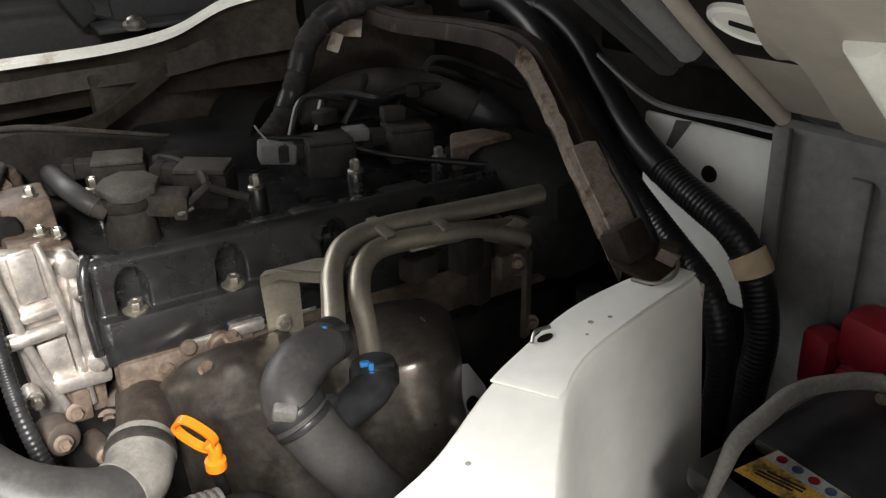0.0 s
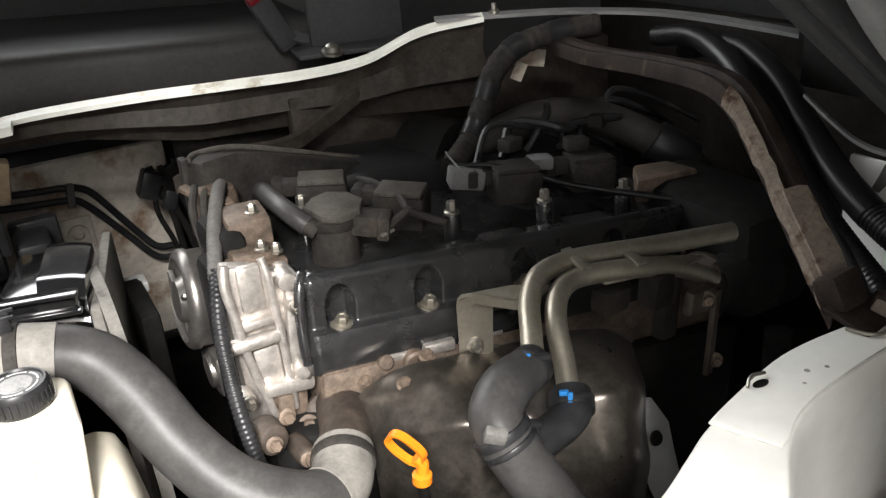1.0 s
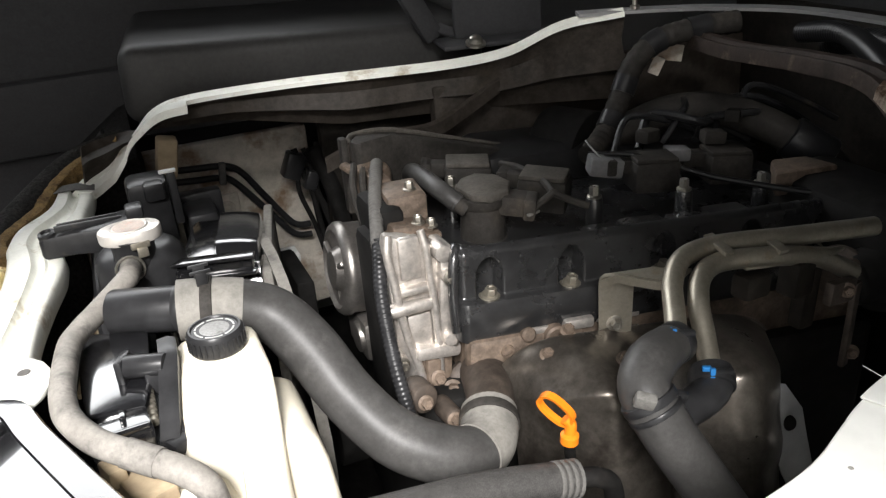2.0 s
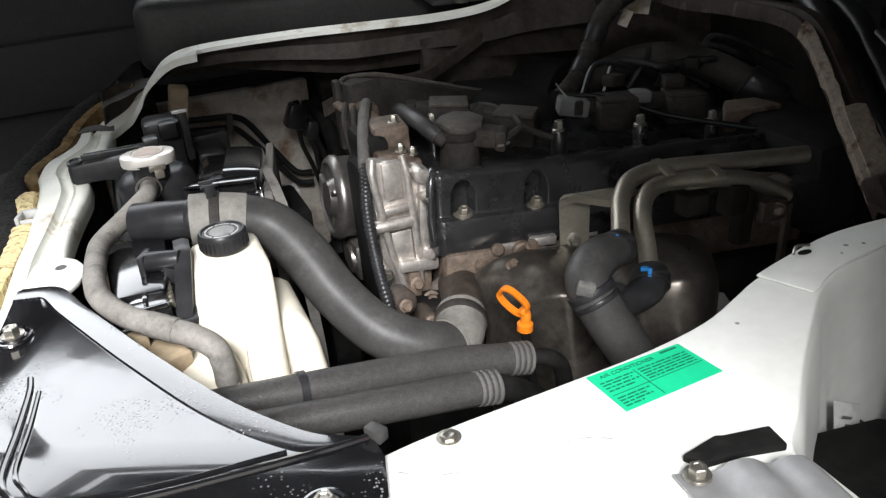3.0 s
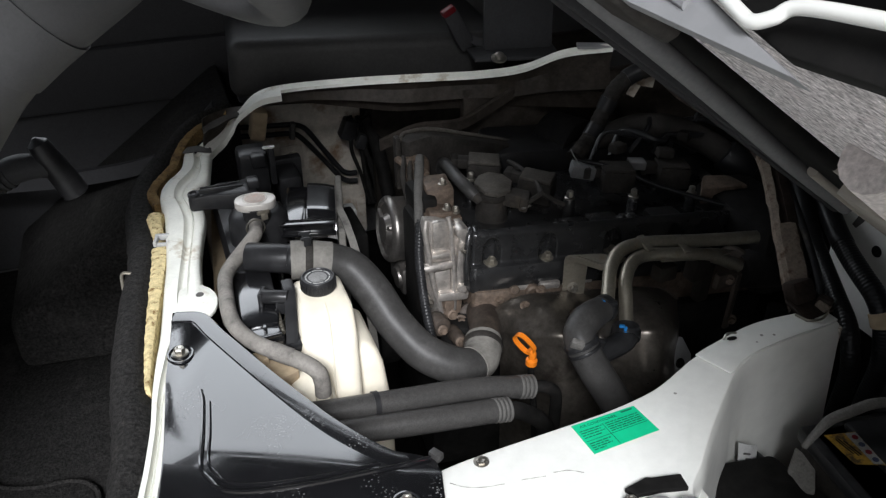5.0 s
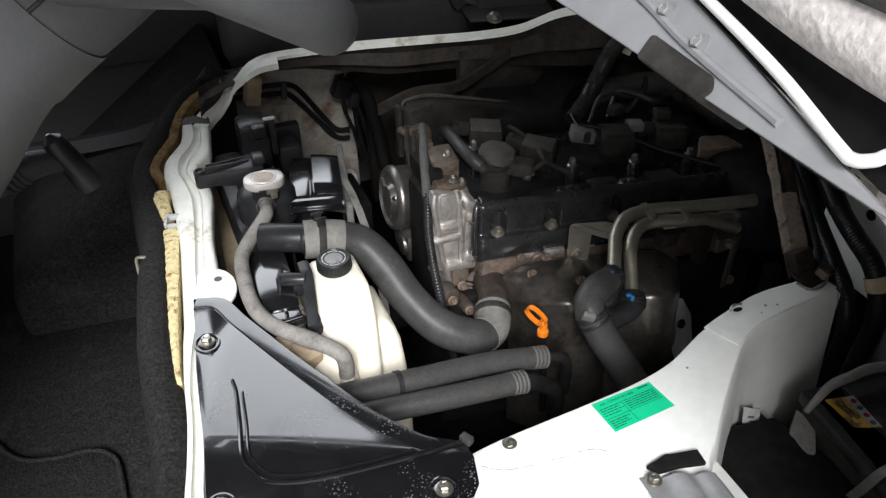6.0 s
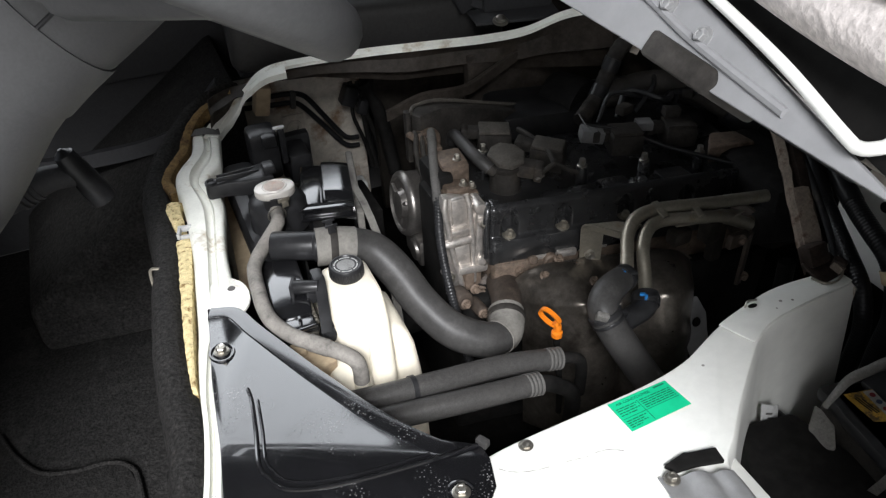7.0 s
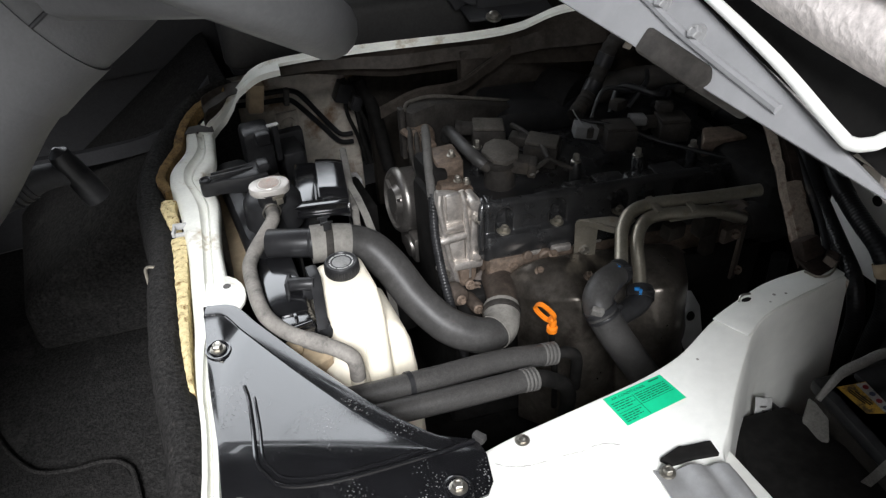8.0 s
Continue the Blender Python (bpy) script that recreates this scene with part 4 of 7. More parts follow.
part("lower_housing", join(slab((-0.018, 0.02), (0.476, 0.541), (0.645, 0.692), 0.008), cyl((-0.022, 0.496, 0.670), (0.01, 0.496, 0.670), 0.017, seg=20, bev=0.003)), M["darksteel"], engine)
part("belt_cover", join(slab((-0.016, 0.016), (0.396, 0.470), (0.62, 0.806), 0.008), slab((-0.006, 0.022), (0.42, 0.49), (0.78, 0.832), 0.008)), M["dark"], engine, "black belt cover")
# cast bracket with bolts above the timing case
part("sensor_block", join(slab((0.012, 0.050), (0.430, 0.480), (0.77, 0.838), 0.004, (0, 0, -6)), slab((-0.004, 0.046), (0.398, 0.440), (0.76, 0.812), 0.004, (0, 6, 0)), slab((0.002, 0.042), (0.404, 0.432), (0.800, 0.818), 0.003, (0, 8, 0)), slab((0.016, 0.034), (0.490, 0.53), (0.790, 0.836), 0.003)), M["dirty_alloy"], engine, "brown dust-caked cast bracket")
for x, y, z in ((0.030, 0.412, 0.817), (0.041, 0.408, 0.813), (0.036, 0.445, 0.838)):
    part("bolt", hexbolt((x, y, z), (0, 0, 1), 0.0042, 0.006), M["bolt"], engine)
part("chain_case_top", join(prism([(0.014, 0.560), (0.030, 0.585), (0.075, 0.602), (0.15, 0.615), (0.22, 0.625), (0.22, 0.600), (0.12, 0.585), (0.06, 0.560), (0.022, 0.545)], 0.76, lambda x, y: 0.860 - 0.10 * max(0, x - 0.01) - 0.26 * max(0, x - 0.06), 0.003), slab((0.006, 0.014), (0.560, 0.574), (0.78, 0.862), 0.002)), M["dusty"], engine, "upper chain case")
# Pale tube paints the line of light along the case's top edge.
part("case_lip", tube([(0.014, 0.562, 0.860), (0.030, 0.586, 0.858), (0.075, 0.603, 0.850), (0.15, 0.616, 0.823), (0.22, 0.626, 0.798)], 0.003, 8), M["dust_lit"], engine, "pale upper edge, its lit line put in as colour")
part("case_dome", lathe((0.030, 0.545, 0.80), (0, -0.1, 1), [(0, 0.021), (0.028, 0.020), (0.034, 0.017), (0.037, 0.010), (0.037, 0)], 22), M["dirty_alloy"], engine)
for k in range(4):
    part("wire", tube([(0.012 + 0.008 * k, 0.545, 0.838 - 0.005 * k), (0.006 + 0.009 * k, 0.522, 0.842 - 0.004 * k), (-0.004 + 0.010 * k, 0.495, 0.828), (-0.002 + 0.005 * k, 0.470, 0.79)], 0.0038, 8), M["dusty"], engine)
for k in range(3):
    part("wire_terminal", box((0.002 + 0.012 * k, 0.528 - 0.004 * k, 0.842 - 0.004 * k), (0.010, 0.016, 0.006), 0.002, (20, 0, 30 - 25 * k)), M["dirty_alloy"], engine)

part("front_casting", join(ebox((0.0, 0.06, -0.22), (0.05, 0.10, 0.16), 0.018), cyl((-0.014, 0.345, 0.690), (-0.010, 0.322, 0.694), 0.016, 0.013, 18, 0.003), cyl((0.012, 0.350, 0.665), (0.014, 0.318, 0.668), 0.010, 0.009, 14, 0.002)), M["castbrown"], engine, "brown stained front casting")
for x, z in ((-0.012, 0.694), (0.013, 0.668), (0.002, 0.715)):
    part("bolt", hexbolt((x, 0.318, z), (0, -1, 0.2), 0.0048, 0.006), M["dirty_alloy"], engine)

# filler tower and its hose
tower = part("filler_tower", lathe((0.104, 0.436, 0.770), (0.03, 0, 1), [(0, 0.027), (0.005, 0.0265), (0.008, 0.0225), (0.040, 0.0215), (0.044, 0.0245), (0.050, 0.0245), (0.050, 0)], 28), M["dusty"], engine)
part("flat_lid", prism([(0.086, 0.456), (0.100, 0.474), (0.118, 0.480), (0.134, 0.466), (0.138, 0.440), (0.124, 0.416), (0.104, 0.411), (0.090, 0.424)], 0.8195, 0.827, 0.002), M["dust_lit"], tower)
part("hose_spigot", cyl((0.086, 0.430, 0.812), (0.076, 0.436, 0.820), 0.0085, 0.0085, 14), M["dusty"], tower)
part("plug_connector", join(box((0.134, 0.418, 0.811), (0.034, 0.026, 0.020), 0.003, (0, 8, -32)), box((0.143, 0.409, 0.809), (0.012, 0.028, 0.022), 0.003, (0, 8, -32))), M["dusty"], tower)
part("plug_tab", box((0.140, 0.398, 0.806), (0.016, 0.004, 0.003), 0.001, (0, 0, 20)), M["grey_rubber"], tower)
part("breather_hose", tube([(0.080, 0.433, 0.817), (0.072, 0.445, 0.825), (0.068, 0.468, 0.829), (0.070, 0.508, 0.826), (0.074, 0.545, 0.818), (0.076, 0.560, 0.800)], 0.0092, 16), M["rubber"], engine, "black rubber breather hose")

# ignition coils, one to a cylinder
for k, (cx, cy, cz) in enumerate(((0.130, 0.525, 0.806), (0.182, 0.452, 0.802), (0.310, 0.450, 0.795), (0.408, 0.452, 0.783))):
    turn_z = (-22, -40, -14, -14)[k]
    coil = part("ignition_coil", box((cx, cy, cz), (0.050, 0.040, 0.034), 0.005, (0, 4, turn_z)), M["dusty"], engine, "dusty ignition coil")
    part("lid", box((cx + 0.001, cy + 0.001, cz + 0.018), (0.046, 0.036, 0.005), 0.002, (0, 4, turn_z)), M["dust_lit" if k < 2 else "dusty"], coil)
    d = V(math.cos(radians(turn_z)), math.sin(radians(turn_z)), 0)
    n = V(-d.y, d.x, 0)
    part("connector", join(box(V(cx, cy, cz + 0.010) - d * 0.030 + n * 0.008, (0.026, 0.020, 0.016), 0.003, (0, 4, turn_z)), box(V(cx, cy, cz + 0.011) - d * 0.044 + n * 0.008, (0.012, 0.024, 0.018), 0.003, (0, 4, turn_z))), M["dusty"], coil)
    bx, by, bz = (0.094, 0.487, 0.814) if k == 0 else (0.204, 0.394, 0.809) if k == 1 else (0.297, 0.379, 0.801) if k == 2 else (0.398, 0.384, 0.785)
    part("coil_bolt", hexbolt((bx, by, bz), (0, 0, 1), 0.0050, 0.009), M["bolt"], coil, "bright zinc bolt")
    part("bolt_post", cyl((bx, by, bz - 0.045), (bx, by, bz), 0.0092, 0.008, 14, 0.001), M["cover"], coil)
for pts, r in (([(0.171, 0.527, 0.812), (0.172, 0.49, 0.818), (0.174, 0.44, 0.818), (0.164, 0.402, 0.820)], 0.0042), ([(0.164, 0.402, 0.820), (0.152, 0.402, 0.814), (0.140, 0.401, 0.808)], 0.0035), ([(0.164, 0.405, 0.820), (0.178, 0.396, 0.812), (0.192, 0.384, 0.806)], 0.0035)):
    part("coil_lead", tube(pts, r, 8), M["dusty"], engine)
part("coil_wire", tube([(0.257, 0.490, 0.816), (0.292, 0.460, 0.816), (0.330, 0.440, 0.802), (0.358, 0.412, 0.792), (0.402, 0.368, 0.784), (0.440, 0.330, 0.779), (0.465, 0.298, 0.779), (0.474, 0.276, 0.770), (0.476, 0.258, 0.745), (0.476, 0.245, 0.69)], lambda u: 0.0026 + 0.0016 * u, 10, 8), M["conduit"], engine, "black sleeved coil wire")
part("grey_connector", box((0.266, 0.472, 0.806), (0.036, 0.026, 0.020), 0.003, (0, 10, -20)), M["trimgrey"], engine)
part("bare_wire", tube([(0.260, 0.500, 0.828), (0.258, 0.486, 0.824), (0.260, 0.470, 0.816)], 0.0011, 6), M["labelgrey"], engine)
part("grey_connector", box((0.355, 0.468, 0.803), (0.026, 0.022, 0.014), 0.003, (0, 5, -15)), M["trimgrey"], engine)
part("intake_box", join(ebox((0.30, 0.30, -0.03), (0.36, 0.12, 0.07), 0.02), ebox((0.36, 0.22, -0.02), (0.20, 0.06, 0.04), 0.01)), M["plastic"], engine, "black plastic intake manifold")

# exhaust heat shield
grid = []
for i in range(49):
    u = i / 48
    end = 1 - (abs(2 * u - 1) ** 6)
    row = []
    for j in range(37):
        v = j / 36
        a = min(max(-0.25 + v * 1.95, 0), 1.57)
        g1, g2, g3 = math.exp(-((u - 0.20) / 0.10) ** 2), math.exp(-((u - 0.72) / 0.14) ** 2), math.exp(-((u - 0.45) / 0.05) ** 2)
        w = math.sin(v * 3.14)
        y = 0.330 - 0.050 * u - 0.110 * math.sin(a) * (0.35 + 0.65 * end) - (0.010 * g1 + 0.016 * g2 - 0.012 * g3) * w
        z = 0.722 - 0.012 * u - 0.05 * (1 - math.cos(a)) - max(0, v - 0.55) * 0.42 - 0.026 * (1 - end) + (0.010 * g1 + 0.014 * g2 - 0.010 * g3) * w
        y -= 0.005 * math.exp(-((v - 0.50 - 0.2 * u) / 0.035) ** 2) + 0.004 * math.exp(-((v - 0.78) / 0.03) ** 2) * math.sin(u * 9)
        row.append(V(0.062 + 0.262 * u + 0.02 * math.sin(u * 6.28) * v * 0.6 - 0.035 * v * u, y, z))
    grid.append(row)
hs = part("heat_shield", rows_of(grid, 0.0015), M["shield"], engine, "dark stained pressed steel heat shield", 60)
tab = part("shield_tab", rows_of([[V(0.258, 0.232, 0.672), V(0.272, 0.222, 0.676), V(0.296, 0.226, 0.664)], [V(0.258, 0.212, 0.655), V(0.274, 0.204, 0.657), V(0.298, 0.206, 0.650)], [V(0.259, 0.200, 0.632), V(0.276, 0.194, 0.634), V(0.296, 0.196, 0.628)], [V(0.266, 0.190, 0.600), V(0.282, 0.184, 0.600), V(0.298, 0.186, 0.596)], [V(0.272, 0.172, 0.575), V(0.290, 0.166, 0.575), V(0.304, 0.168, 0.572)]], 0.003), M["palegrey"], hs, "bare steel tab", 60)
part("tab_hole", lathe((0.277, 0.1985, 0.646), (0.05, -1, 0.35), [(0, 0.007), (0.002, 0.006), (0.002, 0)], 14), M["dark"], tab)
for x, y, z in ((0.128, 0.318, 0.722), (0.235, 0.285, 0.713), (0.097, 0.300, 0.716), (0.150, 0.262, 0.716)):
    part("shield_bolt", hexbolt((x, y, z), (0, -0.5, 1), 0.005, 0.006), M["dirty_alloy"], hs)

# bracket and steel coolant pipes
part("angle_bracket", rows_of([[V(0.160, 0.318, 0.705), V(0.186, 0.306, 0.705)], [V(0.160, 0.318, 0.762), V(0.188, 0.305, 0.764)], [V(0.161, 0.317, 0.768), V(0.189, 0.304, 0.770)], [V(0.164, 0.314, 0.772), V(0.191, 0.301, 0.774)], [V(0.172, 0.304, 0.775), V(0.200, 0.295, 0.777)], [V(0.178, 0.292, 0.776), V(0.206, 0.288, 0.778)], [V(0.190, 0.276, 0.776), V(0.214, 0.280, 0.778)], [V(0.202, 0.262, 0.777), V(0.224, 0.272, 0.779)]], 0.003), M["steel"], engine, "plated steel angle bracket", 50)
part("bracket_edge", rows_of([[V(0.1605, 0.316, 0.765), V(0.171, 0.303, 0.7745), V(0.177, 0.291, 0.7755), V(0.189, 0.275, 0.7755), V(0.201, 0.261, 0.7765)], [V(0.1605, 0.315, 0.758), V(0.171, 0.3025, 0.767), V(0.177, 0.290, 0.768), V(0.189, 0.274, 0.768), V(0.201, 0.260, 0.769)]], 0.0025), M["steel"], engine)
part("bracket_bolt", hexbolt((0.172, 0.310, 0.722), (-0.3, -1, 0), 0.0055, 0.006), M["bolt"], engine)
PA = [(0.163, 0.210, 0.760), (0.178, 0.234, 0.769), (0.194, 0.258, 0.780), (0.216, 0.274, 0.790), (0.252, 0.275, 0.793), (0.32, 0.262, 0.789), (0.41, 0.252, 0.781)]
PB = [(0.180, 0.189, 0.733), (0.191, 0.211, 0.751), (0.201, 0.233, 0.770), (0.219, 0.253, 0.780), (0.244, 0.261, 0.784), (0.289, 0.251, 0.782), (0.337, 0.246, 0.771), (0.387, 0.250, 0.742)]
part("coolant_pipe", tube(PA, 0.0088, 16, 8), M["steel"], engine, "plated steel coolant pipe")
part("coolant_pipe", tube(PB, 0.0088, 16, 8), M["steel"], engine, "plated steel coolant pipe")
for cx, cy, cz in ((0.248, 0.268, 0.797), (0.296, 0.256, 0.791)):
    part("pipe_clip", box((cx, cy, cz), (0.010, 0.030, 0.004), 0.001, (12, 0, 0)), M["steel"], engine)
part("pipe_web", prism([(0.262, 0.248), (0.345, 0.238), (0.375, 0.250), (0.345, 0.262), (0.262, 0.268)], lambda x, y: 0.776 - 0.12 * max(0, x - 0.30), lambda x, y: 0.779 - 0.12 * max(0, x - 0.30), 0.001), M["steel"], engine)
for c, s in (((0.268, 0.248, 0.762), (0.03, 0.02, 0.022)), ((0.318, 0.248, 0.756), (0.025, 0.022, 0.034)), ((0.335, 0.252, 0.735), (0.020, 0.016, 0.07))):
    part("pipe_support", box(c, s, 0.004, (0, 5, 8)), M["brown"], engine)
part("rear_housing", join(box((0.47, 0.33, 0.735), (0.10, 0.18, 0.11), 0.02), cyl((0.40, 0.262, 0.725), (0.46, 0.255, 0.725), 0.025, 0.032, 20, 0.003)), M["dark"], engine)
part("rear_flange", join(lathe((0.402, 0.275, 0.728), (-1, -0.4, 0.1), [(0, 0.026), (0.006, 0.026), (0.008, 0.022), (0.012, 0.016), (0.012, 0)], 24), box((0.372, 0.232, 0.700), (0.012, 0.006, 0.085), 0.002, (0, 6, 20)), box((0.350, 0.228, 0.742), (0.036, 0.010, 0.022), 0.003, (0, 8, 10))), M["castbrown"], engine, "brown stained rear flange and hanger")
for x, y, z in ((0.392, 0.255, 0.745), (0.390, 0.262, 0.708), (0.352, 0.222, 0.745), (0.374, 0.228, 0.672)):
    part("flange_bolt", hexbolt((x, y, z), (-0.6, -1, 0.2), 0.0048, 0.006), M["dirty_alloy"], engine)
part("rear_pipe", tube([(0.42, 0.20, 0.70), (0.415, 0.195, 0.62), (0.40, 0.19, 0.57), (0.36, 0.20, 0.55)], 0.012, 12), M["dark"], engine)
part("lower_rail", box((0.40, 0.17, 0.53), (0.16, 0.02, 0.02), 0.003), M["dirtywhite"], engine)

solo("white_tag", box((0.468, 0.363, 0.600), (0.012, 0.006, 0.004), 0.0015, (0, 35, 0)), M["paper"], "tiny bright white tag at the engine's rear", "tag")

# water outlet
part("water_outlet", tube([(0.060, 0.356, 0.680), (0.052, 0.330, 0.684), (0.044, 0.308, 0.685), (0.034, 0.290, 0.684)], lambda u: 0.0225 - 0.0015 * u, 18), M["castbrown"], engine)
part("outlet_flange", lathe((0.060, 0.372, 0.652), (-0.15, -1, 0.35), [(0, 0.034), (0.007, 0.034), (0.010, 0.031), (0.012, 0.024), (0.030, 0.0225), (0.030, 0)], 30), M["castbrown"], engine, "brown cast outlet flange")
for x, z in ((0.068, 0.676), (0.030, 0.668)):
    part("flange_bolt", hexbolt((x, 0.362, z), (-0.15, -1, 0.35), 0.0062, 0.007), M["dirty_alloy"], engine)

# dipstick
dip = thing("oil_dipstick", (0.050, 0.20, 0.68), "orange plastic loop handle of the oil dipstick", "dipstick")
la, ln_ = V(0.529, -0.523, -0.664).normalized(), V(-0.799, -0.567, -0.19).normalized()
lm_ = la.cross(ln_)
lc = V(0.0475, 0.197, 0.742)
grid = []
for k in range(41):
    a = 2 * math.pi * k / 40
    c, n = math.cos(a), math.sin(a)
    p = lc + la * 0.0140 * math.copysign(abs(c) ** 0.8, c) + lm_ * 0.0088 * math.copysign(abs(n) ** 0.7, n)
    o = (la * c * 0.5 + lm_ * n).normalized() * 0.0013
    grid.append([p - o - ln_ * 0.0026, p - o + ln_ * 0.0026, p + o + ln_ * 0.0032, p + o - ln_ * 0.0032, p - o - ln_ * 0.0026])
part("loop", rows_of(grid), M["orange"], dip)
part("neck", tube([tuple(lc + la * 0.0095 + lm_ * 0.001), (0.0555, 0.1905, 0.730), (0.0545, 0.1905, 0.720)], 0.0046, 12), M["orange"], dip)
part("collar", lathe((0.0540, 0.1905, 0.714), (0.05, -0.05, 1), [(0, 0.0050), (0.001, 0.0070), (0.0075, 0.0070), (0.009, 0.005), (0.009, 0)], 20), M["orange"], dip)
part("guide_tube", tube([(0.0535, 0.190, 0.716), (0.058, 0.194, 0.68), (0.068, 0.202, 0.62), (0.08, 0.22, 0.54)], 0.0042, 10), M["dark"], dip)

# ---------------------------------------------------------------- hoses
HOSE = [(-0.186, 0.374, 0.808), (-0.153, 0.3675, 0.804), (-0.120, 0.3585, 0.792), (-0.099, 0.335, 0.768), (-0.080, 0.301, 0.734), (-0.054, 0.268, 0.7055), (-0.018, 0.250, 0.688), (0.009, 0.254, 0.681), (0.0245, 0.270, 0.682), (0.033, 0.288, 0.685)]
rh = thing("radiator_hose", (-0.06, 0.33, 0.66), "dusty black rubber upper radiator hose", "hose")
part("hose", tube(HOSE, lambda u: 0.0232 + 0.0004 * math.sin(u * 23), 28, 12), M["rubber"], rh)
part("cuff", tube([(-0.188, 0.374, 0.808), (-0.165, 0.370, 0.806), (-0.141, 0.3655, 0.801)], 0.0243, 28, 6), M["grey_rubber"], rh, "dusty grey hose cuff")
part("end_cuff", tube([(0.004, 0.2515, 0.682), (0.017, 0.260, 0.6805), (0.0265, 0.274, 0.6825), (0.034, 0.290, 0.6855)], 0.0243, 28, 6), M["grey_rubber"], rh, "dusty grey hose cuff")
for p0, p1, r in (((-0.171, 0.3712, 0.8065), (-0.162, 0.3695, 0.8055), 0.0256), ((0.0275, 0.276, 0.683), (0.0315, 0.284, 0.6845), 0.0258)):
    cl = part("clamp", cyl(p0, p1, r, seg=28, bev=0.001), M["dusty"], rh, "dusty black spring clamp")
    for dy in (-0.007, 0.006) if p0[0] < 0 else ():
        part("clamp_ear", join(box((p0[0] + 0.004, p0[1] + dy, p0[2] + r + 0.002), (0.009, 0.004, 0.012), 0.001), box((p0[0] + 0.004, p0[1] + dy, p0[2] + r + 0.008), (0.016, 0.003, 0.003), 0.001)), M["plastic"], cl)
h1 = thing("sleeved_hose", (-0.1, 0.16, 0.70), "dark hose in a woven protective sleeve", "hose", "hoses beside the panel")
part("hose", tube([(-0.27, 0.160, 0.756), (-0.20, 0.155, 0.750), (-0.12, 0.156, 0.740), (-0.03, 0.162, 0.724), (0.040, 0.161, 0.708)], 0.0135, 18, 8), M["sleeve"], h1)
for k in range(4):
    part("end_rib", cyl((0.024 + 0.005 * k, 0.1615, 0.7115 - 0.0012 * k), (0.0275 + 0.005 * k, 0.1613, 0.7107 - 0.0012 * k), 0.0142, seg=22, bev=0.001), M["tape"], h1)
part("end_pipe", tube([(0.040, 0.161, 0.708), (0.060, 0.160, 0.702), (0.076, 0.165, 0.68), (0.082, 0.175, 0.62)], 0.0075, 12), M["dark"], h1)
part("cable_tie", cyl((-0.150, 0.1555, 0.7440), (-0.144, 0.1556, 0.7433), 0.0150, seg=22), M["plastic"], h1)
h2 = thing("sleeved_hose", (-0.1, 0.125, 0.70), "dark hose in a woven protective sleeve", "hose", "hoses beside the panel")
part("hose", tube([(-0.26, 0.130, 0.748), (-0.18, 0.125, 0.743), (-0.09, 0.123, 0.732), (-0.006, 0.127, 0.717)], 0.0135, 18, 8), M["sleeve"], h2)
for k in range(4):
    part("end_rib", cyl((-0.022 + 0.005 * k, 0.1265, 0.7195 - 0.001 * k), (-0.0185 + 0.005 * k, 0.1267, 0.7190 - 0.001 * k), 0.0142, seg=22, bev=0.001), M["tape"], h2)
part("end_pipe", tube([(-0.006, 0.127, 0.717), (0.02, 0.13, 0.70), (0.05, 0.14, 0.66), (0.06, 0.16, 0.58)], 0.010, 12), M["dark"], h2)
el = thing("heater_hose", (0.14, 0.19, 0.55), "black moulded heater hose elbow with blue clips", "hose")
part("upper_elbow", tube([(0.160, 0.206, 0.760), (0.148, 0.200, 0.763), (0.132, 0.191, 0.766), (0.117, 0.182, 0.766), (0.106, 0.173, 0.762), (0.1020, 0.165, 0.756), (0.104, 0.158, 0.748)], lambda u: 0.0150 + 0.0038 * min(1, u * 2.2), 26, 8), M["rubber"], el)
part("lower_hose", tube([(0.1020, 0.162, 0.752), (0.107, 0.155, 0.740), (0.116, 0.148, 0.720), (0.132, 0.140, 0.690), (0.150, 0.133, 0.658), (0.19, 0.130, 0.59)], 0.0197, 26, 8), M["rubber"], el)
part("side_elbow", tube([(0.181, 0.191, 0.736), (0.174, 0.180, 0.730), (0.161, 0.173, 0.728), (0.142, 0.167, 0.728), (0.120, 0.158, 0.728)], lambda u: 0.0165 - 0.004 * u, 22, 8), M["plastic"], el)
for at, ax, r in (((0.155, 0.2035, 0.7615), (0.8, 0.4, -0.15), 0.0168), ((0.176, 0.183, 0.732), (0.5, 0.75, 0.45), 0.0180)):
    cl = part("clamp", cyl(V(*at) - V(*ax).normalized() * 0.006, V(*at) + V(*ax).normalized() * 0.006, r, seg=24, bev=0.001), M["plastic"], el)
    part("clamp_screw", cyl(V(*at) + V(-0.006, -0.008, 0.014), V(*at) + V(0.010, -0.010, 0.011), 0.0032, seg=10), M["plastic"], cl)
    part("blue_clip", join(box(V(*at) + V(-0.009, -0.004, 0.0165), (0.007, 0.004, 0.004), 0.001, (0, 0, -30)), box(V(*at) + V(-0.007, -0.009, 0.0145), (0.004, 0.003, 0.009), 0.001, (0, 0, -30))), M["blueclip"], cl, "small blue clip")
low = part("clamp", join(cyl((0.1020, 0.1635, 0.7550), (0.1038, 0.1600, 0.7490), 0.0210, seg=30, bev=0.001), cyl((0.1046, 0.1585, 0.7470), (0.1060, 0.1562, 0.7430), 0.0208, seg=30, bev=0.001)), M["plastic"], el)
part("clamp_block", box((0.0895, 0.148, 0.765), (0.015, 0.008, 0.012), 0.002, (20, 15, -30)), M["strap"], low, "pale grey clamp block")
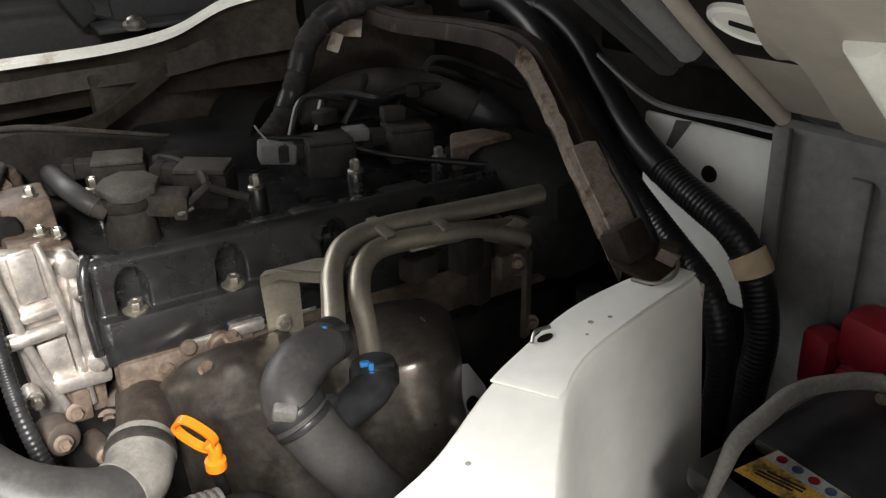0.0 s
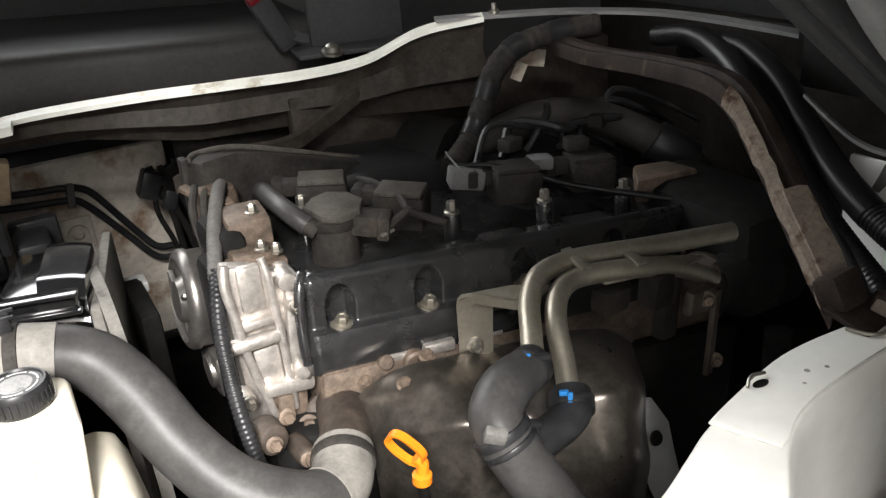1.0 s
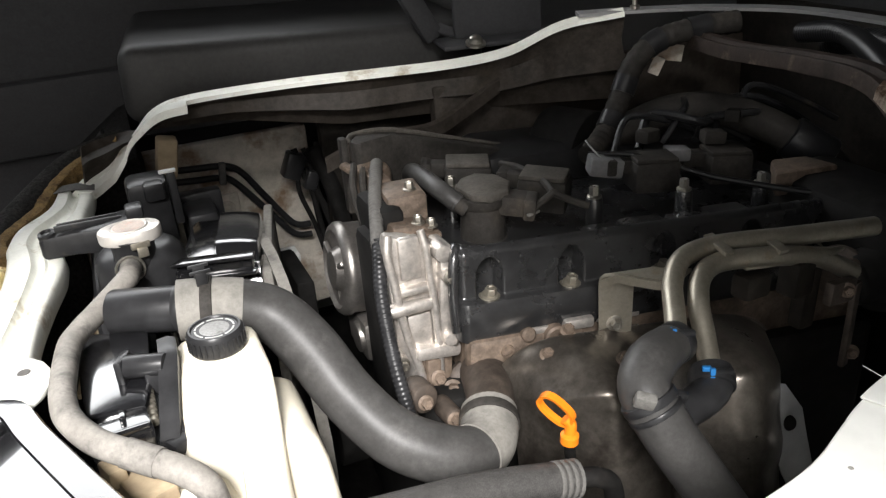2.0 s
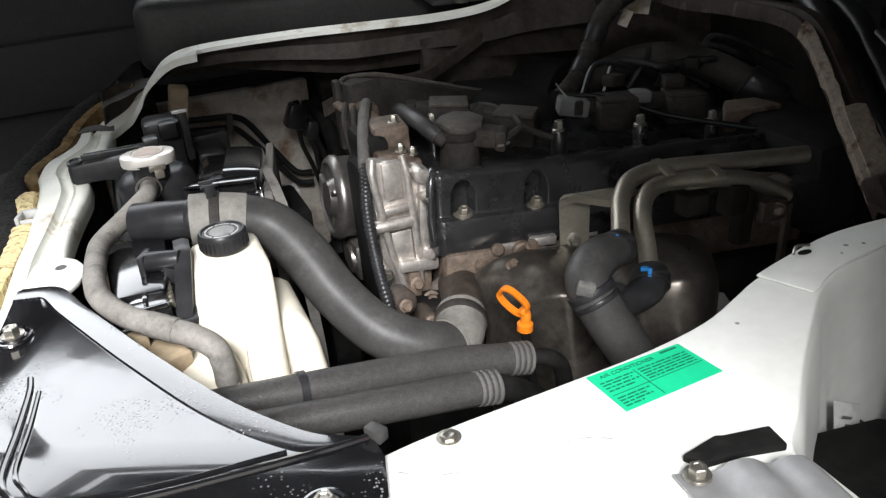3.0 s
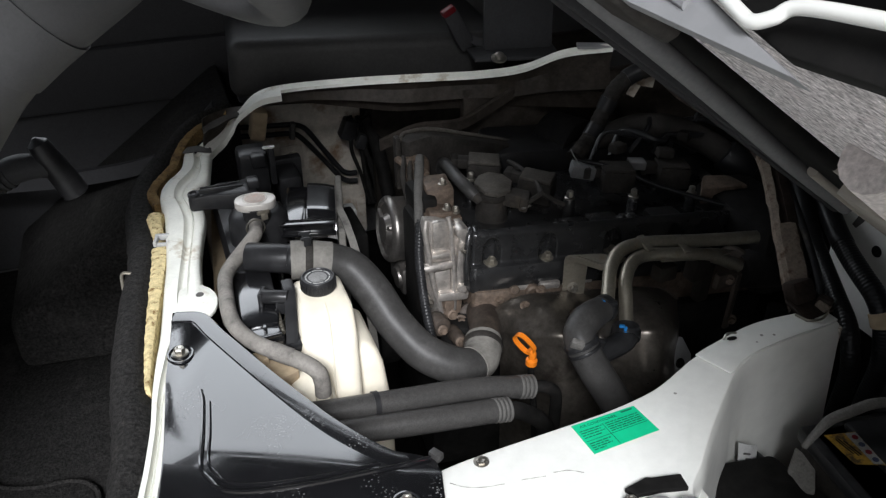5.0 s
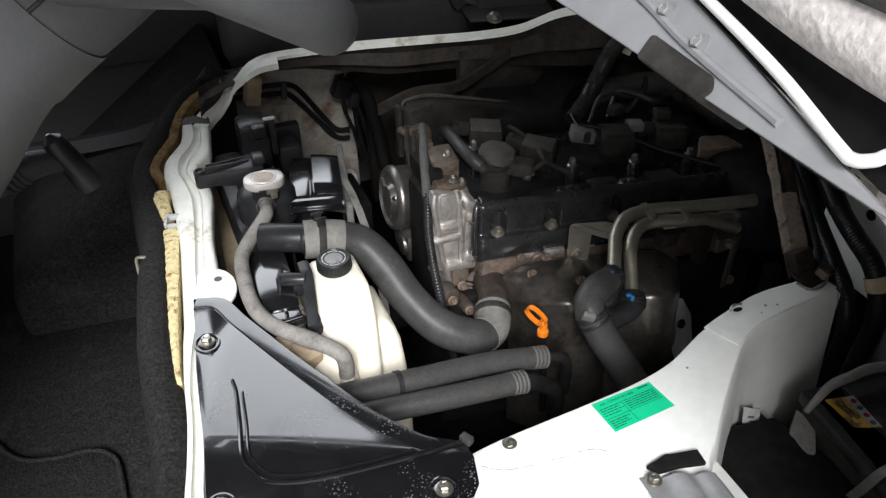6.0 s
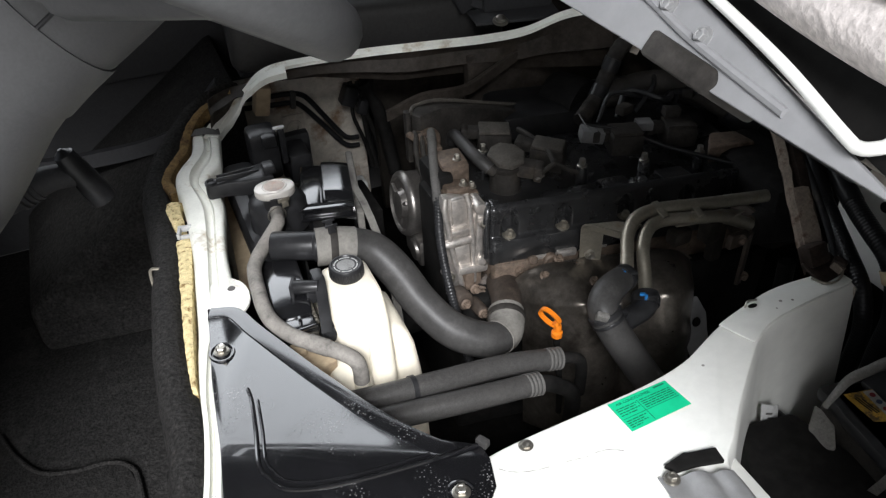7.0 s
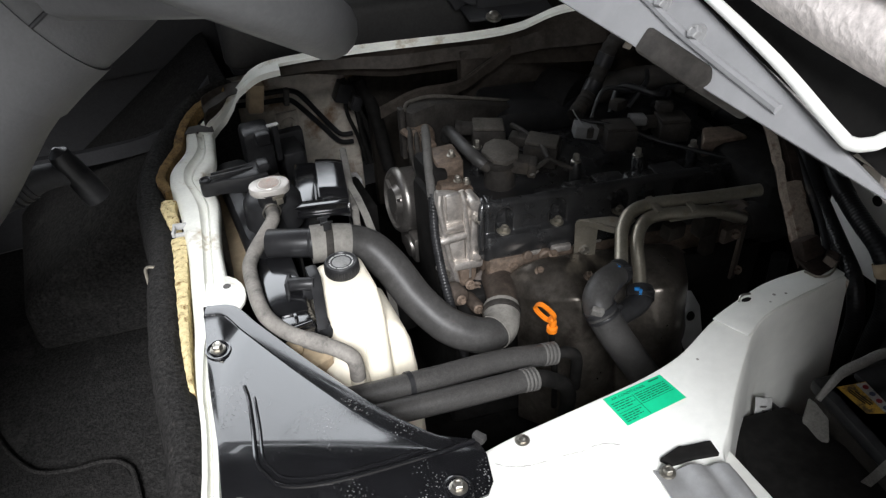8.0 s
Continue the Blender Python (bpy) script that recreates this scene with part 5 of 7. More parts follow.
part("clamp_ear", box((0.123, 0.155, 0.752), (0.012, 0.008, 0.012), 0.003, (10, 20, 0)), M["plastic"], low)
co = thing("split_conduit", (-0.03, 0.36, 0.55), "black ribbed conduit running down the engine front", "conduit")
part("upper_sleeve", corrugated([(0.034, 0.535, 0.838), (0.022, 0.50, 0.842), (0.004, 0.452, 0.834), (-0.010, 0.410, 0.820), (-0.015, 0.395, 0.812)], 0.0064, 0.0045, 0.07), M["tape"], co, "dusty grey ribbed sleeve")
part("conduit", corrugated([(-0.013, 0.398, 0.815), (-0.020, 0.380, 0.800), (-0.026, 0.364, 0.780), (-0.030, 0.342, 0.75), (-0.031, 0.320, 0.715), (-0.026, 0.305, 0.67), (-0.018, 0.30, 0.61)], 0.0062, 0.0042, 0.08), M["plastic"], co)

# ---------------------------------------------------------------- radiator, fan shroud and tank
rad = thing("radiator", (-0.22, 0.45, 0.45), "black radiator with plastic top tank and filler neck", "radiator")
part("top_tank", join(box((-0.232, 0.575, 0.752), (0.05, 0.23, 0.06), 0.014), box((-0.236, 0.335, 0.735), (0.05, 0.21, 0.03), 0.008)), M["plastic"], rad)
part("core", box((-0.232, 0.46, 0.60), (0.035, 0.44, 0.25), 0.004), M["dark"], rad)
CAP = V(-0.211, 0.473, 0.0)
neck = part("filler_neck", lathe((CAP.x, CAP.y, 0.775), (0, 0, 1), [(0, 0.024), (0.03, 0.021), (0.05, 0.018), (0.062, 0.018), (0.066, 0.021), (0.068, 0.0)], 24), M["plastic"], rad)
capo = [(CAP.x + (0.0185 + 0.0080 * abs(math.cos(a)) ** 1.6) * math.cos(a - 0.15), CAP.y + (0.0185 + 0.0080 * abs(math.cos(a)) ** 1.6) * math.sin(a - 0.15)) for a in [2 * math.pi * k / 48 for k in range(48)]]
cap = part("radiator_cap", prism(capo, 0.838, 0.8495, 0.0025), M["chrome"], neck, "worn silver pressure cap")
part("cap_disc", lathe((CAP.x, CAP.y, 0.8495), (0, 0, 1), [(0, 0.0165), (0.0012, 0.0155), (0.0012, 0.0152), (0.0004, 0.0145), (0.0004, 0)], 32), M["chrome"], cap)
part("cap_print", lathe((CAP.x, CAP.y, 0.8500), (0, 0, 1), [(0, 0.0135), (0.0002, 0.0130), (0.0002, 0)], 28), M["capprint"], cap, "faded salmon caution print")
part("cap_tab", join(box((CAP.x + 0.006, CAP.y - 0.019, 0.838), (0.016, 0.004, 0.006), 0.001, (0, 0, 12)), box((CAP.x + 0.007, CAP.y - 0.021, 0.832), (0.009, 0.003, 0.009), 0.001, (0, 0, 12))), M["steel"], cap)
part("neck_spigot", cyl((-0.212, 0.476, 0.824), (-0.2165, 0.448, 0.820), 0.0075, seg=14), M["plastic"], neck)
part("outlet_stub", cyl((-0.236, 0.404, 0.806), (-0.176, 0.3725, 0.808), 0.0185, seg=26, bev=0.001), M["plastic"], rad)
part("stub_ring", cyl((-0.187, 0.378, 0.8077), (-0.180, 0.3745, 0.808), 0.0205, seg=26, bev=0.001), M["plastic"], rad)
part("mount_arm", join(prism([(-0.290, 0.547), (-0.292, 0.556), (-0.286, 0.564), (-0.262, 0.566), (-0.235, 0.574), (-0.205, 0.576), (-0.200, 0.530), (-0.235, 0.534), (-0.262, 0.545)], 0.806, lambda x, y: 0.828 + 0.06 * (x + 0.28), 0.004), box((-0.246, 0.553, 0.832), (0.060, 0.004, 0.006), 0.001, (0, 3, 4)), box((-0.246, 0.564, 0.831), (0.056, 0.003, 0.006), 0.001, (0, 3, 8)), box((-0.204, 0.545, 0.838), (0.016, 0.022, 0.012), 0.003)), M["plastic"], rad)
part("arm_tip", lathe((-0.283, 0.556, 0.8275), (-0.1, -0.15, 1), [(0, 0.0085), (0.003, 0.008), (0.004, 0.005), (0.002, 0.004), (0.002, 0)], 16), M["plastic"], rad)
part("neck_body", join(box((-0.214, 0.56, 0.775), (0.044, 0.10, 0.06), 0.015), lathe((-0.208, 0.492, 0.78), (0, 0, 1), [(0, 0.040), (0.034, 0.039), (0.041, 0.034), (0.046, 0.027), (0.046, 0)], 30)), M["plastic"], rad)
sh = thing("fan_shroud", (-0.15, 0.5, 0.5), "glossy black plastic radiator fan shroud", "fan shroud")
grid = []
for i in range(25):
    s_ = i / 24
    yy = 0.470 + 0.140 * s_
    d = 0.030 * max(0.0, 1 - s_ / 0.2) ** 2 + 0.045 * max(0.0, (s_ - 0.70) / 0.30) ** 2
    grid.append([V(-0.150, yy, 0.770 - d), V(-0.148, yy, 0.798 - d)] + [V(-0.146 + 0.036 * k / 9, yy, 0.806 - d - 0.004 * (k / 9) ** 3) for k in range(10)] + [V(-0.107, yy, 0.785 - d), V(-0.105, yy, 0.70)])
grid = [[p + V(0.22 * (p.y - 0.47), -0.4 * (p.x + 0.128), 0) for p in row] for row in grid]
part("shroud_ring", rows_of(grid, 0.003), M["gloss"], sh, smooth=60)
part("shroud_box", prism([(-0.184, 0.487), (-0.150, 0.478), (-0.118, 0.600), (-0.150, 0.612)], 0.70, 0.792, 0.006), M["gloss"], sh)
part("shroud_edge", rows_of([[V(-0.100, 0.50 + 0.15 * math.cos(a), 0.640 + 0.155 * math.sin(a)), V(-0.090, 0.50 + 0.15 * math.cos(a), 0.640 + 0.155 * math.sin(a)), V(-0.090, 0.50 + 0.135 * math.cos(a), 0.640 + 0.14 * math.sin(a))] for a in [radians(40 + 12 * i) for i in range(16)]], 0.003), M["grey_rubber"], sh, "dusty shroud edge")
part("shroud_side", box((-0.086, 0.545, 0.635), (0.010, 0.18, 0.30), 0.003, (0, 0, -12)), M["grey_rubber"], sh, "pale dusty shroud side wall")
part("shroud_plate", box((-0.196, 0.55, 0.66), (0.006, 0.26, 0.24), 0.002), M["gloss"], sh)
part("lock_bar", join(slab((-0.187, -0.114), (0.456, 0.468), (0.7935, 0.810), 0.002, (0, 0, -16)), slab((-0.186, -0.113), (0.450, 0.462), (0.8075, 0.811), 0.001, (0, 0, -16)), slab((-0.186, -0.113), (0.450, 0.460), (0.7920, 0.7955), 0.001, (0, 0, -16)), slab((-0.204, -0.178), (0.462, 0.488), (0.792, 0.804), 0.003)), M["gloss"], sh)
part("side_plate", prism([(-0.266, 0.400), (-0.214, 0.376), (-0.218, 0.300), (-0.224, 0.268), (-0.264, 0.272), (-0.266, 0.33)], 0.785, 0.797, 0.003), M["gloss"], sh, "glossy black flat top plate")
part("side_box", join(box((-0.244, 0.258, 0.783), (0.042, 0.030, 0.022), 0.003, (0, 0, 4)), box((-0.240, 0.262, 0.796), (0.004, 0.010, 0.006), 0.001), box((-0.246, 0.245, 0.795), (0.044, 0.004, 0.004), 0.001, (0, 0, 4))), M["gloss"], sh)
part("shroud_latch", join(cyl((-0.233, 0.310, 0.806), (-0.206, 0.296, 0.808), 0.0088, 0.0078, 16, 0.001), box((-0.234, 0.311, 0.805), (0.006, 0.020, 0.019), 0.002, (0, 0, -25)), box((-0.216, 0.302, 0.796), (0.012, 0.014, 0.020), 0.002)), M["plastic"], sh)
part("side_strut", sweep([(-0.203, 0.325, 0.808), (-0.204, 0.302, 0.808), (-0.207, 0.285, 0.800), (-0.211, 0.265, 0.788), (-0.215, 0.246, 0.774)], [(-0.007, -0.016), (-0.007, 0.004), (-0.002, 0.006), (0.006, 0.005), (0.006, -0.016)]), M["plastic"], sh)
part("strut_foot", join(box((-0.208, 0.250, 0.774), (0.022, 0.020, 0.010), 0.003, (0, 0, 30)), lathe((-0.203, 0.258, 0.774), (0, 0, 1), [(0, 0.0075), (0.006, 0.007), (0.007, 0.004), (0.007, 0)], 14)), M["plastic"], sh)
for k in range(7):
    part("stud_thread", cyl((-0.2215, 0.300 - 0.006 * k, 0.7915 - 0.0008 * k), (-0.2217, 0.2965 - 0.006 * k, 0.791 - 0.0008 * k), 0.0034, seg=10), M["steel"], sh, "plated threaded stud")
tk = thing("coolant_reservoir", (-0.175, 0.27, 0.5), "yellowed white plastic coolant reservoir with black cap", "reservoir")


def tank_ring(z, x0, x1, y0, y1, r=0.010, n=5):
    """A rounded rectangle at one height."""
    out = []
    for cx, cy, a0 in ((x1 - r, y1 - r, 0), (x0 + r, y1 - r, 90), (x0 + r, y0 + r, 180), (x1 - r, y0 + r, 270)):
        for k in range(n):
            a = radians(a0 + 90 * k / (n - 1))
            out.append(V(cx + r * math.cos(a), cy + r * math.sin(a), z))
    return out


def loft(loops):
    bm = bmesh.new()
    rows = [[bm.verts.new(p) for p in lp] for lp in loops]
    m = len(rows[0])
    for a, b in zip(rows, rows[1:]):
        for k in range(m):
            bm.faces.new((a[k], a[(k + 1) % m], b[(k + 1) % m], b[k]))
    bm.faces.new(rows[0][::-1])
    bm.faces.new(rows[-1])
    return bm


part("body", loft([tank_ring(z, x0, x1, y0, y1, r) for z, x0, x1, y0, y1, r in (
    (0.60, -0.214, -0.146, 0.200, 0.345, 0.012), (0.70, -0.214, -0.146, 0.204, 0.345, 0.012), (0.742, -0.213, -0.1455, 0.209, 0.345, 0.012),
    (0.762, -0.209, -0.144, 0.217, 0.344, 0.012), (0.776, -0.205, -0.142, 0.228, 0.343, 0.012), (0.788, -0.202, -0.1395, 0.246, 0.342, 0.012),
    (0.796, -0.199, -0.138, 0.264, 0.340, 0.012), (0.8005, -0.196, -0.140, 0.278, 0.337, 0.011), (0.803, -0.190, -0.146, 0.288, 0.332, 0.010), (0.8038, -0.178, -0.158, 0.30, 0.32, 0.006))]), M["tank"], tk, smooth=70)
part("spout_bulge", loft([tank_ring(z, x0, x1, y0, y1, r) for z, x0, x1, y0, y1, r in ((0.60, -0.234, -0.18, 0.182, 0.23, 0.010), (0.725, -0.234, -0.18, 0.186, 0.24, 0.010), (0.748, -0.231, -0.182, 0.190, 0.243, 0.010), (0.758, -0.226, -0.186, 0.196, 0.245, 0.009), (0.762, -0.218, -0.192, 0.206, 0.240, 0.007))]), M["tank"], tk, smooth=70)
part("side_lobe", loft([tank_ring(z, x0, x1, y0, y1, r) for z, x0, x1, y0, y1, r in ((0.56, -0.150, -0.106, 0.222, 0.332, 0.010), (0.69, -0.150, -0.110, 0.224, 0.332, 0.010), (0.735, -0.150, -0.115, 0.226, 0.330, 0.010), (0.752, -0.150, -0.120, 0.230, 0.326, 0.010), (0.760, -0.150, -0.127, 0.236, 0.318, 0.008), (0.763, -0.148, -0.135, 0.246, 0.306, 0.005))]), M["tank"], tk, smooth=70)
part("seam", tube([(-0.168, 0.280, 0.8010), (-0.169, 0.262, 0.7958), (-0.171, 0.246, 0.7885), (-0.174, 0.2275, 0.7763), (-0.176, 0.2165, 0.7625), (-0.178, 0.2085, 0.742), (-0.179, 0.2035, 0.70)], 0.0012, 6), M["tank"], tk)
part("neck", lathe((-0.168, 0.308, 0.798), (0, 0, 1), [(0, 0.0185), (0.010, 0.0165), (0.010, 0)], 24), M["tank"], tk)
CC = V(-0.1685, 0.308, 0.0)
cp = part("cap", lathe((CC.x, CC.y, 0.804), (0, 0, 1), [(0, 0.0195), (0.002, 0.0205), (0.014, 0.0205), (0.0165, 0.0188), (0.0165, 0.0175), (0.0152, 0.0165), (0.0152, 0)], 40), M["plastic"], tk, "black ribbed plastic cap")
part("cap_face", lathe((CC.x, CC.y, 0.8192), (0, 0, 1), [(0, 0.0108), (0.0003, 0.0105), (0.0003, 0)], 32), M["labelgrey"], cp, "dusty grey centre of the cap")
for k in range(36):
    a = 2 * math.pi * k / 36
    if k % 6 != 5:
        part("cap_print", box((CC.x + 0.0138 * math.cos(a), CC.y + 0.0138 * math.sin(a), 0.8195), (0.0028, 0.0013, 0.0003), 0, (0, 0, math.degrees(a) + 90)), M["paper"], cp)
for k in range(30):
    a = 2 * math.pi * k / 30
    part("cap_rib", box((CC.x + 0.0206 * math.cos(a), CC.y + 0.0206 * math.sin(a), 0.8115), (0.0010, 0.0016, 0.010), 0, (0, 0, math.degrees(a))), M["plastic"], cp)
part("spout", cyl((-0.196, 0.186, 0.735), (-0.196, 0.186, 0.760), 0.0088), M["tank"], tk)
oh = thing("overflow_hose", (-0.25, 0.3, 0.74), "dusty grey rubber overflow hose from the filler neck", "hose")
part("hose", tube([(-0.2145, 0.466, 0.822), (-0.2185, 0.440, 0.820), (-0.224, 0.427, 0.819), (-0.249, 0.400, 0.810), (-0.262, 0.380, 0.808), (-0.2695, 0.358, 0.808), (-0.2735, 0.313, 0.808), (-0.274, 0.285, 0.807), (-0.2705, 0.262, 0.805), (-0.256, 0.237, 0.799), (-0.231, 0.213, 0.794), (-0.211, 0.196, 0.789), (-0.199, 0.187, 0.780), (-0.196, 0.185, 0.766), (-0.196, 0.186, 0.750)], 0.0090, 18, 8), M["hosegrey"], oh)
part("hose_sleeve", tube([(-0.240, 0.2215, 0.7955), (-0.231, 0.213, 0.794), (-0.222, 0.2055, 0.792)], 0.0098, 18, 4), M["hosegrey"], oh)
part("spring_clip", rings([V(-0.2172, 0.450, 0.820) + V(0.0115 * math.cos(a), 0, 0.0115 * math.sin(a)) for a in [2 * math.pi * k / 20 for k in range(21)]], [0.0012] * 21, 6), M["bolt"], oh, "thin wire spring clip")
solo("tan_board", join(prism([(-0.285, 0.44), (-0.235, 0.43), (-0.225, 0.53), (-0.205, 0.70), (-0.258, 0.71), (-0.268, 0.62)], 0.716, 0.722, 0.001)), M["board"], "dusty tan air deflector board by the radiator", "board")
solo("tan_block", join(box((-0.236, 0.226, 0.762), (0.026, 0.050, 0.020), 0.002, (0, 0, 20)), box((-0.252, 0.236, 0.774), (0.012, 0.020, 0.014), 0.002, (0, 0, 20))), M["board"], "small tan foam block under the black cover", "foam block")


# ---------------------------------------------------------------- far side of the bay
solo("wall_bay", join(box((-0.09, 1.03, 0.605), (0.32, 0.02, 0.31), 0.006), box((-0.26, 0.90, 0.60), (0.02, 0.26, 0.30), 0.006)), M["dirtywhite"], "dusty white inner panel behind the engine", "body panel", "structure")
# Far and end walls carry the bay's shade in their brown.
solo("wall_bay_far", box((0.32, 0.94, 0.66), (0.50, 0.02, 0.40), 0.004), M["brown"], "grimy far wall of the engine bay, darkened for its shade", "body panel", "structure")
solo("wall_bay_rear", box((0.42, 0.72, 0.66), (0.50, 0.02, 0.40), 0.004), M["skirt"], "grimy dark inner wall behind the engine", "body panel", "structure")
solo("wall_bay_end", box((0.66, 0.45, 0.68), (0.02, 0.56, 0.46), 0.004), M["brown"], "grimy end wall of the engine bay, darkened for its shade", "body panel", "structure")
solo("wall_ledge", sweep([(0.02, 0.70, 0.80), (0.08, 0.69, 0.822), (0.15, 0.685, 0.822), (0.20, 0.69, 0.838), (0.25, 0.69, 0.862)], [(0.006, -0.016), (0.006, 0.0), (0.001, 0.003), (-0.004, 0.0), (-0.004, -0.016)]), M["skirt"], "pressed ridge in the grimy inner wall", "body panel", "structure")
bs = thing("wall_boss", (-0.08, 1.0, 0.65), "round mounting boss on the inner panel", "bracket")
part("boss", join(lathe((-0.075, 1.018, 0.650), (0, -1, 0), [(0, 0.016), (0.010, 0.014), (0.010, 0.008), (0.004, 0.007), (0.004, 0)], 20), box((-0.075, 1.016, 0.65), (0.044, 0.006, 0.05), 0.003)), M["dirtywhite"], bs)
for pts in (((-0.20, 0.735), (-0.111, 0.727), (-0.083, 0.725), (-0.059, 0.720), (-0.041, 0.705), (-0.013, 0.661), (0.016, 0.616), (0.030, 0.603), (0.05, 0.600)), ((-0.20, 0.717), (-0.114, 0.709), (-0.075, 0.705), (-0.055, 0.693), (-0.016, 0.641), (0.014, 0.598), (0.03, 0.585), (0.05, 0.582))):
    ln = thing("fluid_line", (-0.06, 1.01, 0.70), "thin black fluid line clipped to the inner panel", "pipe", "fluid lines")
    part("pipe", tube([(x, 1.005, z) for x, z in pts], 0.0052, 10), M["plastic"], ln)
cl = thing("line_clip", (-0.072, 1.0, 0.70), "pale plastic clip holding fluid lines", "clip")
part("clip", box((-0.072, 1.000, 0.713), (0.010, 0.014, 0.034), 0.002, (0, 8, 0)), M["tape"], cl)
solo("foam_block", box((-0.152, 0.85, 0.797), (0.026, 0.03, 0.052), 0.004, (0, 12, 0)), M["board"], "tan foam block below the rim", "foam block")
fb = thing("fuse_bracket", (-0.2, 0.68, 0.7), "black plastic bracket beside the radiator", "bracket")
part("body", join(box((-0.186, 0.69, 0.785), (0.045, 0.05, 0.08), 0.008), box((-0.180, 0.67, 0.815), (0.022, 0.03, 0.02), 0.004)), M["plastic"], fb)
part("side_plate", box((-0.130, 0.735, 0.745), (0.050, 0.02, 0.075), 0.004), M["plastic"], fb)
part("side_box", box((-0.135, 0.70, 0.750), (0.036, 0.06, 0.05), 0.006), M["plastic"], fb)
part("post", box((-0.160, 0.66, 0.805), (0.009, 0.010, 0.06), 0.002), M["plastic"], fb)
part("post_clip", box((-0.163, 0.658, 0.836), (0.018, 0.008, 0.003), 0.001), M["paper"], fb, "small white clip")
cn = thing("wire_bundle", (0.05, 0.95, 0.6), "tangle of black wires and connectors by the inner panel", "wiring")
rnd = random.Random(4)
for k in range(7):
    x0 = 0.035 + 0.010 * k + 0.006 * rnd.random()
    part("wire", tube([(x0 - 0.01, 0.97, 0.735 + 0.01 * rnd.random()), (x0 - 0.004, 0.96, 0.705), (x0 - 0.012 + 0.02 * rnd.random(), 0.955, 0.67), (x0 + 0.01, 0.95, 0.62), (x0 + 0.02, 0.94, 0.56)], 0.0035 + 0.002 * rnd.random(), 8), M["dark"], cn)
part("connector", join(box((0.030, 0.965, 0.715), (0.028, 0.03, 0.040), 0.004, (0, 24, 0)), box((0.052, 0.96, 0.690), (0.020, 0.03, 0.030), 0.004, (0, 24, 0))), M["plastic"], cn)
part("loom", tube([(0.06, 0.95, 0.74), (0.075, 0.94, 0.70), (0.085, 0.93, 0.64), (0.09, 0.90, 0.56)], 0.014, 12), M["dark"], cn)
solo("drive_belt_guard", join(box((-0.055, 0.60, 0.64), (0.02, 0.10, 0.16), 0.005), cyl((-0.07, 0.46, 0.60), (-0.04, 0.46, 0.60), 0.045, seg=28, bev=0.004)), M["dark"], "dark pulley and guard ahead of the engine", "pulley")
solo("white_clip", join(box((-0.062, 0.645, 0.715), (0.010, 0.006, 0.005), 0.001, (0, 10, 0)), box((-0.050, 0.643, 0.716), (0.008, 0.006, 0.007), 0.001, (0, 10, 0)), box((-0.055, 0.66, 0.706), (0.034, 0.03, 0.012), 0.003)), M["paper"], "tiny white plastic tag beside the fan shroud", "tag")
ch = thing("conduit_hose", (0.42, 0.55, 0.8), "black taped wiring conduit over the engine's rear", "conduit")
part("conduit", corrugated([(0.285, 0.535, 0.795), (0.325, 0.56, 0.812), (0.352, 0.572, 0.845), (0.372, 0.575, 0.880), (0.405, 0.575, 0.903), (0.455, 0.565, 0.912), (0.50, 0.55, 0.915)], 0.0135, 0.01, 0.06), M["dusty"], ch)
ch_line = curve([(0.285, 0.535, 0.795), (0.325, 0.56, 0.812), (0.352, 0.572, 0.845), (0.372, 0.575, 0.880), (0.405, 0.575, 0.903), (0.455, 0.565, 0.912), (0.50, 0.55, 0.915)], 8)
for k in (8, 17, 29, 38):
    part("tape_band", rings(ch_line[k:k + 5], [0.0143] * 5, 16), M["plastic"], ch, "glossy black tape band")
ih = thing("intake_hose", (0.48, 0.5, 0.72), "dusty black rubber intake hose at the bay's rear", "hose")
part("hose", tube([(0.35, 0.585, 0.790), (0.385, 0.578, 0.806), (0.420, 0.562, 0.818), (0.458, 0.532, 0.820), (0.495, 0.492, 0.806), (0.54, 0.448, 0.770), (0.565, 0.42, 0.73)], 0.020, 18, 8), M["dusty"], ih)
part("hose_end", cyl((0.515, 0.470, 0.792), (0.548, 0.440, 0.764), 0.025, seg=22, bev=0.003), M["plastic"], ih)
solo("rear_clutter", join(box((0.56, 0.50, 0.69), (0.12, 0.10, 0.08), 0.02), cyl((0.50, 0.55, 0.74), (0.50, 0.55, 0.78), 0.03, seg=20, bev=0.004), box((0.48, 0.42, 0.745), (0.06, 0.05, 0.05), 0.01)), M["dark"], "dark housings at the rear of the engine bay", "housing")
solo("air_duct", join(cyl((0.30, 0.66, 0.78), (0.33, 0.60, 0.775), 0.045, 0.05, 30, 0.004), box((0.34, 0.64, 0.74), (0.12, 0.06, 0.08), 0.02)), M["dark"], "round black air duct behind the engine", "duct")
lm = thing("rear_loom", (0.42, 0.52, 0.78), "black taped wires running across the engine's rear", "wiring")
rl = random.Random(11)
for k in range(6):
    x0, y0 = 0.30 + 0.035 * k, 0.50 + 0.02 * rl.random()
    part("wire", tube([(x0, y0, 0.80), (x0 + 0.03, y0 + 0.03 * rl.random(), 0.815 + 0.02 * rl.random()), (x0 + 0.07, y0 - 0.03 + 0.08 * rl.random(), 0.82 + 0.015 * rl.random()), (x0 + 0.12, y0 + 0.02, 0.805), (x0 + 0.16, y0 + 0.03 * rl.random(), 0.78)], 0.0035 + 0.002 * rl.random(), 8), M["plastic"], lm)
